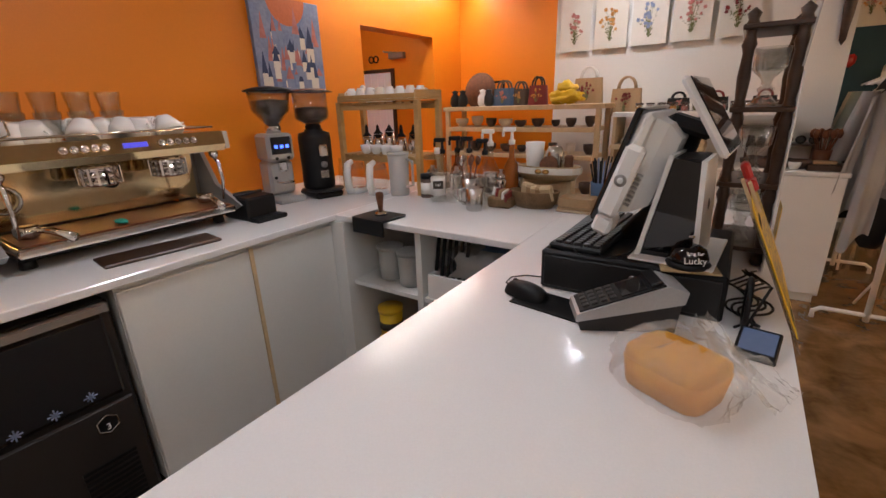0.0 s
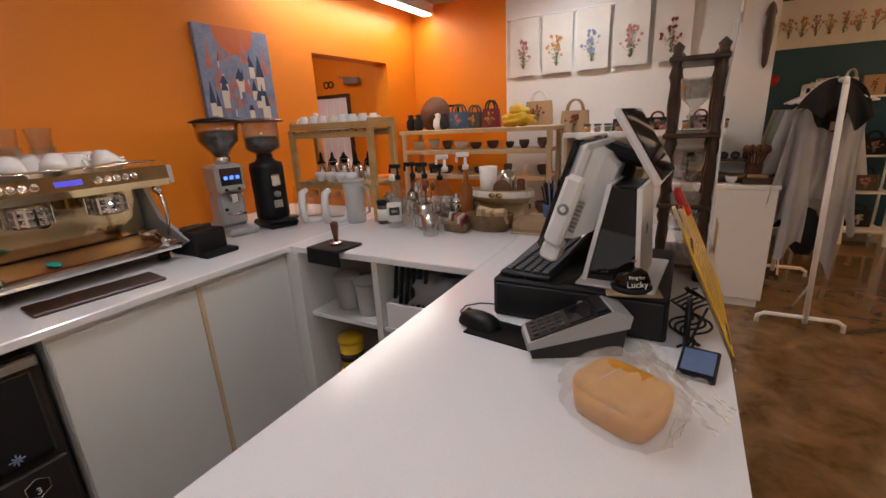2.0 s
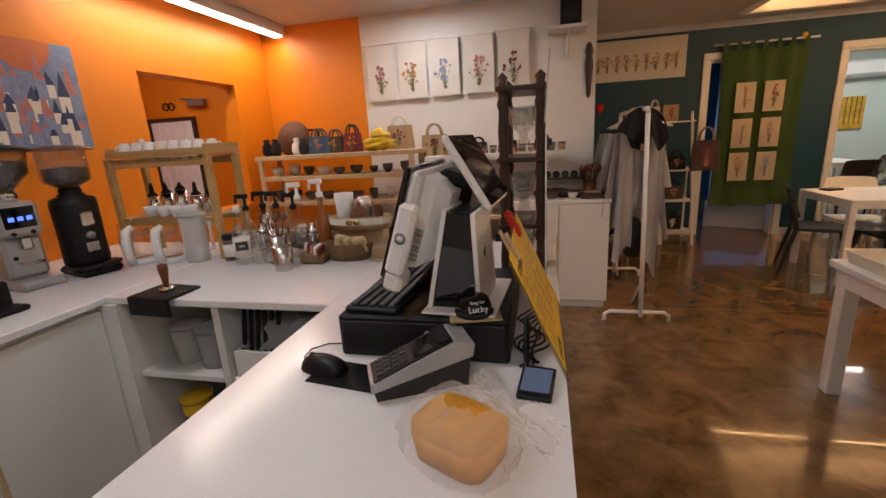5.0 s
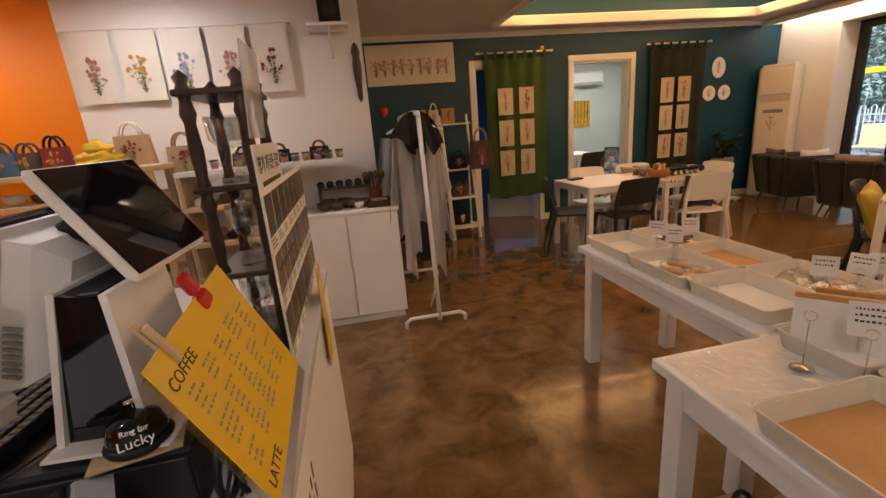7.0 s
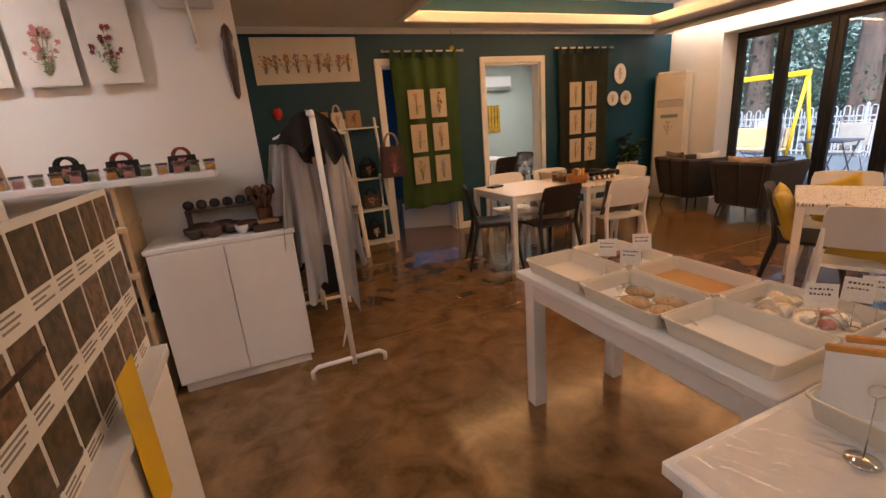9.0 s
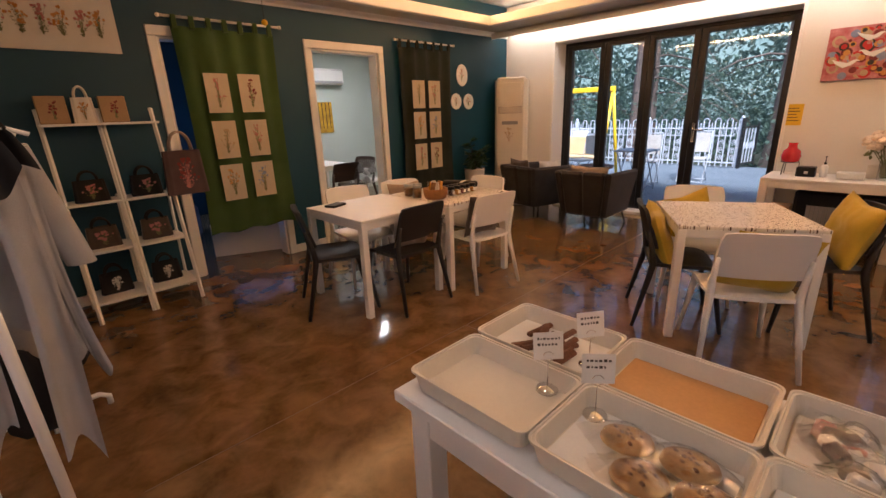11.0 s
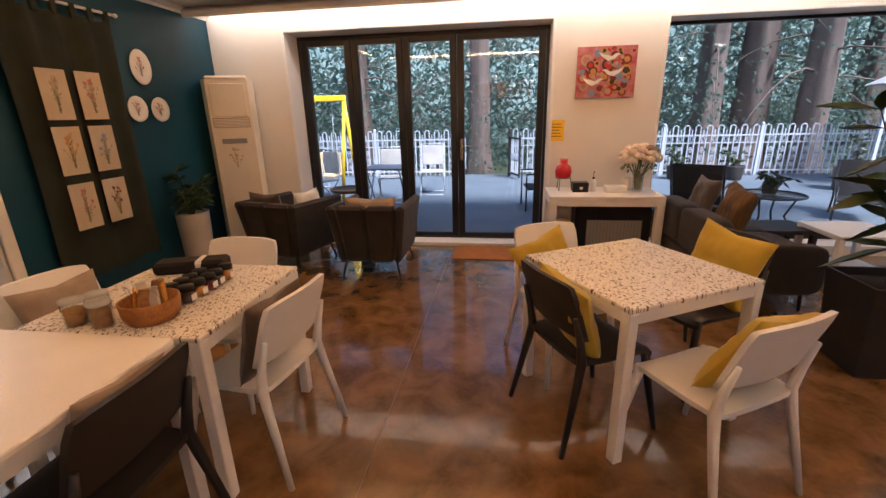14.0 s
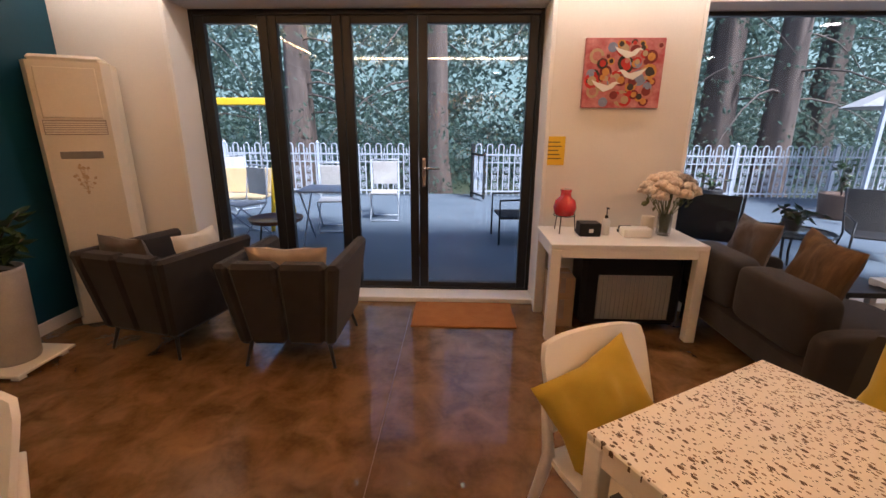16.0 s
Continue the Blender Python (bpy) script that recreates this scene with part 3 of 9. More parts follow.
# glass folding doors
fold = thing("glass_folding_door", pose(7.10, 0, 0.045), "black framed glass folding doors, closed", "door", kind="structure")
fr = Shape()
TOP = GH - 0.047
fr.box(-0.035, 0.035, GY[1] - 0.03, GY[1], 0, TOP, 0.004).box(-0.035, 0.035, GY[0], GY[0] + 0.03, 0, TOP, 0.004).box(-0.035, 0.035, GY[0] + 0.03, GY[1] - 0.03, TOP - 0.04, TOP, 0.004).box(-0.035, 0.035, GY[0] + 0.03, GY[1] - 0.03, 0, 0.018, 0.004)
part("door_frame", fr, BLACK_FRAME, fold)
edges = [GY[1] - 0.032, 4.868, 4.288, 3.695, GY[0] + 0.032]
for k in range(4):
    a, b = edges[k] - 0.003, edges[k + 1] + 0.003
    leaf = part("door_leaf", Shape().box(-0.03, 0.03, a - 0.073, a, 0.02, TOP - 0.042, 0.005).box(-0.03, 0.03, b, b + 0.073, 0.02, TOP - 0.042, 0.005).box(-0.03, 0.03, b + 0.073, a - 0.073, TOP - 0.10, TOP - 0.042, 0.005).box(-0.03, 0.03, b + 0.073, a - 0.073, 0.02, 0.068, 0.005), BLACK_FRAME, fold)
    p = part("pane", Shape().box(-0.006, 0.006, b + 0.068, a - 0.068, 0.063, TOP - 0.095), PANE, leaf)
    p.visible_shadow = False
    if k == 3:
        part("door_handle", Shape().box(-0.048, -0.031, a - 0.058, a - 0.022, 0.92, 1.16, 0.006).tube([(-0.045, a - 0.040, 1.08), (-0.085, a - 0.040, 1.08), (-0.09, a - 0.06, 1.08), (-0.09, a - 0.17, 1.075)], 0.010), STEEL, leaf, "satin steel lever handle")
    elif k:
        part("hinge", Shape().tube([(-0.036, b, 0.30), (-0.036, b, 0.42)], 0.009, 8), BLACK_FRAME, leaf)
# large window
win = thing("window_1", pose(7.06, 0, 0), "large picture window with a thin dark frame", "window", kind="structure")
wf = Shape().box(-0.03, 0.03, WY[0], WY[0] + 0.05, *WZ, 0.004).box(-0.03, 0.03, WY[1] - 0.05, WY[1], *WZ, 0.004).box(-0.03, 0.03, WY[0] + 0.05, WY[1] - 0.05, WZ[1] - 0.03, WZ[1], 0.004).box(-0.03, 0.03, WY[0] + 0.05, WY[1] - 0.05, WZ[0], WZ[0] + 0.06, 0.004)
part("window_frame", wf, BLACK_FRAME, win)
p = part("pane", Shape().box(-0.006, 0.006, WY[0] + 0.045, WY[1] - 0.045, WZ[0] + 0.055, WZ[1] - 0.026), PANE, win)
p.visible_shadow = False

# bar strip lamp
sl = thing("strip_light", pose(-2.21, 3.1, 2.36), "long strip light hung under the bar ceiling", "light")
part("housing", Shape().box(-0.065, 0.065, -0.92, 0.92, 0.012, 0.098, 0.006), TRIM, sl)
part("diffuser", Shape().box(-0.03, 0.045, -0.90, 0.90, 0.0, 0.011), LED, sl)


def downlight(x, y, watts):
    z = BAR_CEIL if x < 0.55 else CEIL
    d = thing("ceiling_light", pose(x, y, z - 0.03), "round flush ceiling light with a white rim", "light", "ceiling lights")
    part("rim", Shape().lathe([(0.098, 0.0), (0.115, 0.0), (0.118, 0.03), (0.098, 0.03)], 28), TRIM, d)
    part("diffuser", Shape().lathe([(0.097, 0.004), (0.097, 0.028)], 24), LAMP_FACE, d)
    lamp = new("ceiling_lamp", bpy.data.lights.new("ceiling_lamp", "AREA"))
    lamp.data.shape, lamp.data.size, lamp.data.energy, lamp.data.color = "DISK", 0.18, watts, PALE if x < 0.6 else WARM
    lamp.matrix_world = look((x, y, z - 0.035), (x, y, 0))


for x, y, watts in DOWNLIGHTS:
    downlight(x, y, watts)

# ---- hall furniture ----
def table(name, m, w, d, top, label, leg=0.05, inset=0.0, h=0.74, apron=0.05, thick=0.022):
    t = thing(name, m, label, "table")
    part("tabletop", Shape().box(-w / 2, w / 2, -d / 2, d / 2, h - thick, h, 0.004), top, t)
    lo, hi = h - thick - apron, h - thick - 0.001
    for e in (-1, 1):
        ya, xa = e * (d / 2 - inset - 0.017), e * (w / 2 - inset - 0.017)
        part("apron", Shape().box(-w / 2 + inset + leg, w / 2 - inset - leg, ya - 0.011, ya + 0.011, lo, hi), WHITE, t)
        part("apron", Shape().box(xa - 0.011, xa + 0.011, -d / 2 + inset + leg, d / 2 - inset - leg, lo, hi), WHITE, t)
    for sx in (-1, 1):
        for sy in (-1, 1):
            x, y = sx * (w / 2 - inset - leg / 2), sy * (d / 2 - inset - leg / 2)
            part("leg", Shape().box(x - leg / 2, x + leg / 2, y - leg / 2, y + leg / 2, 0, h - thick - 0.001, 0.004), WHITE, t)
    return t


def chair(m, material, label):
    """A moulded chair that faces +y."""
    c = thing("chair", m, label, "chair", "cafe chairs")
    seat = Shape()

    def top(u, v):
        x, y = (u - 0.5) * 2, (v - 0.5) * 2
        r = 1 - 0.10 * max(0, abs(x) - 0.7) ** 2 * 11 * max(0, abs(y) - 0.5)
        return (0.215 * x * r, 0.205 * y * r, 0.445 - 0.014 * (1 - x * x) * (1 - 0.5 * y * y) + (0.0 if y < 0.6 else -0.03 * (y - 0.6) ** 2 * 6))

    seat.grid(top, 10, 10).grid(lambda u, v: (lambda p: (p[0], p[1], p[2] - 0.022))(top(1 - u, v)), 10, 10)
    ring = [top(i / 10, 0) for i in range(10)] + [top(1, i / 10) for i in range(10)] + [top(1 - i / 10, 1) for i in range(10)] + [top(0, 1 - i / 10) for i in range(10)]
    n = len(ring)
    seat.add(ring + [(x, y, z - 0.022) for x, y, z in ring], [(n + k, n + (k + 1) % n, (k + 1) % n, k) for k in range(n)], 0, True)
    part("seat", seat, material, c)
    bk = Shape()

    def back(u, v, off=0.0):
        x = (u - 0.5) * 2
        cut = 1 - 0.06 * max(0.0, v - 0.75) ** 2 * 16 * (1 if abs(x) > 0.8 else 0.4)
        z = 0.545 + 0.265 * v - 0.012 * (x ** 4) * v
        return (0.212 * x * cut, -0.205 - 0.085 * v + 0.028 * x * x - 0.0 + off, z)

    bk.grid(lambda u, v: back(u, v, 0.011), 12, 6).grid(lambda u, v: back(1 - u, v, -0.011), 12, 6)
    ring = [back(i / 12, 0) for i in range(12)] + [back(1, i / 6) for i in range(6)] + [back(1 - i / 12, 1) for i in range(12)] + [back(0, 1 - i / 6) for i in range(6)]
    n = len(ring)
    bk.add([(x, y + 0.011, z) for x, y, z in ring] + [(x, y - 0.011, z) for x, y, z in ring], [(k, (k + 1) % n, n + (k + 1) % n, n + k) for k in range(n)], 0, True)
    part("backrest", bk, material, c)
    for sx in (-1, 1):
        part("leg", Shape().tube([(sx * 0.188, 0.165, 0.43), (sx * 0.205, 0.195, 0.25), (sx * 0.232, 0.24, 0.0)], [0.021, 0.018, 0.012], 10), material, c)
        part("leg", Shape().tube([(sx * 0.206, -0.238, 0.66), (sx * 0.208, -0.205, 0.54), (sx * 0.205, -0.188, 0.44), (sx * 0.213, -0.21, 0.33), (sx * 0.24, -0.285, 0.0)], [0.010, 0.017, 0.022, 0.019, 0.012], 10), material, c)
    return c


def cushion(name, m, w, h, t, material, label, seed=0, cat="cushion"):
    """A stuffed square that stands upright in x and z, thickness along y."""
    s = Shape()
    rnd = random.Random(seed)
    k1, k2 = rnd.uniform(0, 9), rnd.uniform(0, 9)
    for side in (1, -1):
        def sheet(u, v, side=side):
            x, z = (u - 0.5) * 2, (v - 0.5) * 2
            if side < 0:
                x = -x
            full = max(0.0, (1 - x ** 4) * (1 - z ** 4)) ** 0.55
            pinch = 1 - 0.13 * (1 - abs(z)) * abs(x) ** 3
            pz = 1 - 0.15 * (1 - abs(x)) * abs(z) ** 3
            wr = 0.16 * noise.noise(Vector((x * 1.9 + k1, z * 1.9 + k2, side))) + 0.05 * noise.noise(Vector((x * 6 + k2, z * 5 + k1, side)))
            return (w / 2 * x * pinch, side * t / 2 * full * (1 + wr * 2) + 0.006 * wr, h / 2 + h / 2 * z * pz)
        s.grid(sheet, 24, 24)
    return solo(name, s, material, m, label, cat)


FLOWER_SETS = [(PINK, OLIVE), (OCHRE, OLIVE), (SOFT_BLUE, OLIVE), (PINK, OLIVE), (DEEP_RED, OLIVE), (SAND, OLIVE)]


def bouquet(s, w, h, seed, mf=1, ml=2, z=0.0012):
    """Painted sprig in the plane x, z, facing -y: stems, leaves and blossoms of small flat flecks."""
    rnd = random.Random(seed)

    def fleck(cx, cz, r, ang, ratio, mi, k):
        n = 7
        pts = [(cx + r * math.cos(t) * math.cos(ang) - r * ratio * math.sin(t) * math.sin(ang), -z - k * 0.00012, cz + r * math.cos(t) * math.sin(ang) + r * ratio * math.sin(t) * math.cos(ang)) for t in (2 * math.pi * q / n for q in range(n))]
        s.add(pts, [tuple(range(n))], mi)

    k = 0
    for st in range(17):
        up = rnd.random() ** 0.8
        x1 = max(-0.48, min(0.48, rnd.gauss(0, 0.24) * (0.55 + 0.6 * math.sin(math.pi * min(1, up + 0.15))))) * w
        z1 = (-0.18 + 0.66 * up) * h
        x0, z0 = rnd.uniform(-0.05, 0.05) * w, -0.49 * h
        for i in range(6):
            f = (i + 0.5) / 6
            x, zz = x0 + (x1 - x0) * f ** 1.5, z0 + (z1 - z0) * f
            a = math.atan2(z1 - z0, (x1 - x0) * 1.5 * f ** 0.5 + 1e-6)
            k += 1
            fleck(x, zz, (z1 - z0) / 11, a, 0.07, ml, k % 5)
            if rnd.random() < 0.75:
                b = a + rnd.choice((-1, 1)) * rnd.uniform(0.4, 1.2)
                r = 0.045 * w * rnd.uniform(0.7, 1.3)
                fleck(max(-w / 2, min(w / 2, x + math.cos(b) * r * 1.3)), zz + math.sin(b) * r * 1.3, r, b, 0.42, ml, k % 5)
        big = rnd.uniform(0.7, 1.25)
        for q in range(6):
            k += 1
            b = q * 1.05 + rnd.uniform(-0.2, 0.2)
            fleck(x1 + math.cos(b) * 0.042 * w * big, z1 + math.sin(b) * 0.042 * w * big, 0.042 * w * big, b, 0.62, mf, 5 + k % 3)
    return s


# two tables put end to end
T1 = table("dining_table", pose(2.91, 4.705, 0), 0.76, 0.77, WHITE, "white square dining table with a plain top", 0.05)
T1B = table("dining_table", pose(3.677, 4.61, 0), 0.768, 0.768, TERRAZZO, "white dining table with a speckled terrazzo top", 0.05)
T2 = table("dining_table", pose(4.18, 2.524, 0, 0, 0, 29), 0.765, 0.765, TERRAZZO, "white square table with a speckled terrazzo top", 0.05)
for x, y, rz, mt, lab in (
        (2.575, 4.75, -112, CHARCOAL, "dark grey moulded chair at the head of the table"),
        (2.97, 4.432, 1, CHARCOAL, "dark grey moulded chair drawn up to the white table"),
        (3.65, 4.265, -7.5, WHITE_PLASTIC, "white moulded chair with a patterned cushion"),
        (3.05, 5.10, 172, WHITE_PLASTIC, "white moulded chair on the wall side of the table"),
        (3.60, 5.02, 170, WHITE_PLASTIC, "white moulded chair with a small cushion on the wall side"),
        (4.05, 4.675, 90, WHITE_PLASTIC, "white moulded chair at the end of the terrazzo table"),
        (3.725, 2.325, -61, WHITE_PLASTIC, "white moulded chair with a mustard cushion"),
        (4.02, 2.745, 207, CHARCOAL, "dark grey moulded chair with a mustard cushion"),
        (4.47, 2.10, 27, CHARCOAL, "dark grey moulded chair with a mustard cushion on its back"),
        (4.50, 2.80, 115, WHITE_PLASTIC, "white moulded chair with a mustard cushion, facing the doors")):
    chair(pose(x, y, 0, 0, 0, rz), mt, lab)


def on_chair(x, y, rz, dx, dy, dz, lean, turn, w=0.45, mt=None, lab="square mustard cushion leaning on a chair back", seed=1, t=0.13):
    return cushion("cushion", pose(x, y, 0, 0, 0, rz) @ pose(dx, dy, dz, lean, turn, 0), w, w, t, mt or YELLOW_FABRIC, lab, seed)


on_chair(3.725, 2.325, -61, 0.02, -0.06, 0.44, 26, 7, 0.39, seed=2, t=0.12)
on_chair(4.02, 2.745, 207, 0.02, -0.09, 0.44, 20, 7, 0.37, seed=3, t=0.11)
on_chair(4.47, 2.10, 27, 0.0, -0.09, 0.44, 16, -7, 0.42, seed=4, t=0.12)
on_chair(4.50, 2.80, 115, -0.02, -0.07, 0.43, 24, 20, 0.37, seed=5, t=0.11)
on_chair(3.65, 4.265, -7.5, -0.03, -0.09, 0.445, 14, 0, 0.36, BROWN_FABRIC, "brown patterned cushion leaning on a chair back", 6, 0.09)
on_chair(2.97, 4.432, 1, 0.03, -0.05, 0.445, 18, 6, 0.33, BEIGE_FABRIC, "beige cushion standing on a dark chair", 13, 0.09)
on_chair(3.60, 5.02, 170, 0.0, -0.09, 0.445, 14, 0, 0.36, BEIGE_FABRIC, "beige cushion leaning on a chair back", 7, 0.10)


def armchair(m, label):
    """A shell of flared arms and back with a level top edge, on thin legs; it faces +y."""
    a = thing("armchair", m, label, "armchair", "grey armchairs")
    w, d, top = 0.74, 0.80, 0.70

    def flare(s):
        out = []
        for x, y, z in s.v:
            f = max(0.0, min(1.0, (z - 0.16) / (top - 0.16)))
            out.append((x * (0.80 + 0.20 * f), y * (0.80 + 0.20 * f), z))
        s.v = out
        return s

    part("seat", Shape().box(-w / 2 + 0.11, w / 2 - 0.11, -d / 2 + 0.16, d / 2 - 0.06, 0.17, 0.42, 0.04), GREY_FABRIC, a)
    bk = Shape()
    for sx in (-1, 1):
        bk.box(sx * 0.003, sx * (w / 2 - 0.087), -d / 2, -d / 2 + 0.12, 0.16, top, 0.028)
    part("backrest", flare(bk), GREY_FABRIC, a)
    for sx in (-1, 1):
        s = Shape().box(sx * (w / 2 - 0.085), sx * w / 2, -d / 2, d / 2, 0.16, top, 0.024)
        s.v = [(x, y, z - (0.05 * max(0.0, y) if z > 0.5 else 0)) for x, y, z in s.v]
        part("armrest", flare(s), GREY_FABRIC, a)
        for sy in (-1, 1):
            part("leg", Shape().tube([(sx * (w / 2 - 0.13), sy * (d / 2 - 0.14), 0.18), (sx * (w / 2 - 0.09), sy * (d / 2 - 0.10), 0.0)], [0.014, 0.010], 8), BLACK_FRAME, a, "thin black metal leg")
    return a


armchair(pose(6.09, 4.40, 0, 0, 0, -90), "dark grey upholstered armchair facing the glass doors")
armchair(pose(6.20, 5.34, 0, 0, 0, -104), "dark grey upholstered armchair set at an angle")
cushion("cushion", pose(5.96, 4.40, 0.42, 14, 0, -88), 0.50, 0.35, 0.14, BEIGE_FABRIC, "beige and brown cushion in a grey armchair", 8)
cushion("cushion", pose(6.08, 5.48, 0.42, 14, 0, -108), 0.40, 0.37, 0.13, BROWN_FABRIC, "brown cushion in a grey armchair", 9)
cushion("cushion", pose(6.28, 5.15, 0.42, 10, 0, -190), 0.40, 0.34, 0.10, LINEN, "pale cushion tucked into an armchair", 10)

# sofa before the window
def soft_block(x0, x1, y0, y1, z0, z1, e=0.32):
    """An upholstered block with rounded edges and slightly bulging faces."""
    def sg(v):
        return math.copysign(abs(v) ** e, v)
    c = [(x0 + x1) / 2, (y0 + y1) / 2, (z0 + z1) / 2]
    h = [abs(x1 - x0) / 2, abs(y1 - y0) / 2, (z1 - z0) / 2]
    return Shape().grid(lambda u, v: (c[0] + h[0] * sg(math.cos(math.pi * (v - 0.5))) * sg(math.cos(2 * math.pi * u)), c[1] + h[1] * sg(math.cos(math.pi * (v - 0.5))) * sg(math.sin(2 * math.pi * u)), c[2] + h[2] * sg(math.sin(math.pi * (v - 0.5)))), 40, 20)


sofa = thing("sofa", pose(6.0, 1.28, 0, 0, 0, 180), "dark grey two-seat sofa standing by the window", "sofa")
part("base", Shape().box(-0.70, 0.70, -0.36, 0.38, 0.14, 0.34, 0.03), GREY_FABRIC, sofa)
for k in (-1, 1):
    part("seat_cushion", soft_block(k * 0.005, k * 0.58, -0.18, 0.40, 0.335, 0.46), GREY_FABRIC, sofa)
    part("back_cushion", soft_block(k * 0.006, k * 0.60, -0.38, -0.18, 0.33, 0.67), GREY_FABRIC, sofa)
    part("armrest", soft_block(k * 0.60, k * 0.73, -0.37, 0.40, 0.15, 0.53), GREY_FABRIC, sofa)
    for sy in (-0.3, 0.32):
        part("leg", Shape().tube([(k * 0.62, sy, 0.15), (k * 0.64, sy, 0)], [0.014, 0.011], 8), BLACK_FRAME, sofa)
cushion("cushion", pose(6.45, 1.33, 0.46, -14, 0, 180), 0.42, 0.40, 0.13, BROWN_FABRIC, "brown cushion on the sofa", 11)
cushion("cushion", pose(5.85, 1.34, 0.46, -12, 6, 175), 0.44, 0.42, 0.14, mat("striped_brown_cloth", (0.20, 0.12, 0.05), (0.09, 0.05, 0.025), rough=0.9, scale=30, fine=200, bump=0.3, vary=0.2, stretch=(1, 1, 0.05)), "brown striped cushion on the sofa", 12)
for x, y, w, d, h, mt, lab in ((6.12, 0.18, 0.55, 0.55, 0.45, WHITE, "low white side table with a lower shelf"), (6.42, 0.62, 0.42, 0.5, 0.40, CHARCOAL, "low dark coffee table before the sofa")):
    ct = thing("coffee_table", pose(x, y, 0), lab, "table")
    part("tabletop", Shape().box(-w / 2, w / 2, -d / 2, d / 2, h - 0.04, h, 0.004), mt, ct)
    if mt is WHITE:
        part("shelf", Shape().box(-w / 2 + 0.03, w / 2 - 0.03, -d / 2 + 0.03, d / 2 - 0.03, 0.09, 0.115, 0.004), mt, ct)
    for sx in (-1, 1):
        for sy in (-1, 1):
            part("leg", Shape().box(sx * (w / 2 - 0.05), sx * (w / 2 - 0.002), sy * (d / 2 - 0.05), sy * (d / 2 - 0.002), 0.0, h - 0.041, 0.003), mt, ct)

# side table by the glass doors
ST = table("console_table", pose(6.493, 2.214, 0), 0.55, 1.045, WHITE, "white console table against the wall", 0.07, 0.0, 0.705, 0.06, 0.035)

# standing air conditioner
ac = thing("air_conditioner", pose(6.527, 6.04, 0, 0, 0, -63), "cream floor-standing air conditioner beside the corner", "air conditioner")
body = Shape()
body.prism([(0.24 * cx - 0.0, 0.15 * cy) for cx, cy in ((-1, -0.55), (-0.82, -1), (0.82, -1), (1, -0.55), (1, 0.8), (0.9, 1), (-0.9, 1), (-1, 0.8))], 0.06, 1.86)
body.box(-0.23, 0.23, -0.13, 0.14, 0.0, 0.06, 0.01).box(-0.2, 0.2, -0.13, 0.13, 1.86, 1.90, 0.02)
part("body", body, CREAM, ac)
fr = Shape().box(-0.165, 0.165, -0.160, -0.1515, 1.50, 1.82, 0.004)
part("intake_panel", fr, CREAM, ac)
gr = Shape().box(-0.175, 0.175, -0.158, -0.1515, 1.39, 1.49, 0.003)
part("air_outlet", gr, mat("taupe_plastic", (0.36, 0.31, 0.26), rough=0.4, scale=5, fine=150, bump=0.03), ac, "taupe louvred outlet")
part("control_strip", Shape().box(-0.12, 0.12, -0.157, -0.1515, 1.23, 1.28, 0.003), GREY_METAL, ac, "dark control strip")
sticker = Shape()
bouquet(sticker, 0.12, 0.22, 71, 0, 0)
part("flower_sticker", sticker, SAND, ac, "", pose(-0.01, -0.1515, 1.09))
for k in range(6):
    part("louvre", Shape().box(-0.168, 0.168, -0.1605, -0.1585, 1.397 + k * 0.0145, 1.405 + k * 0.0145), CREAM, ac)


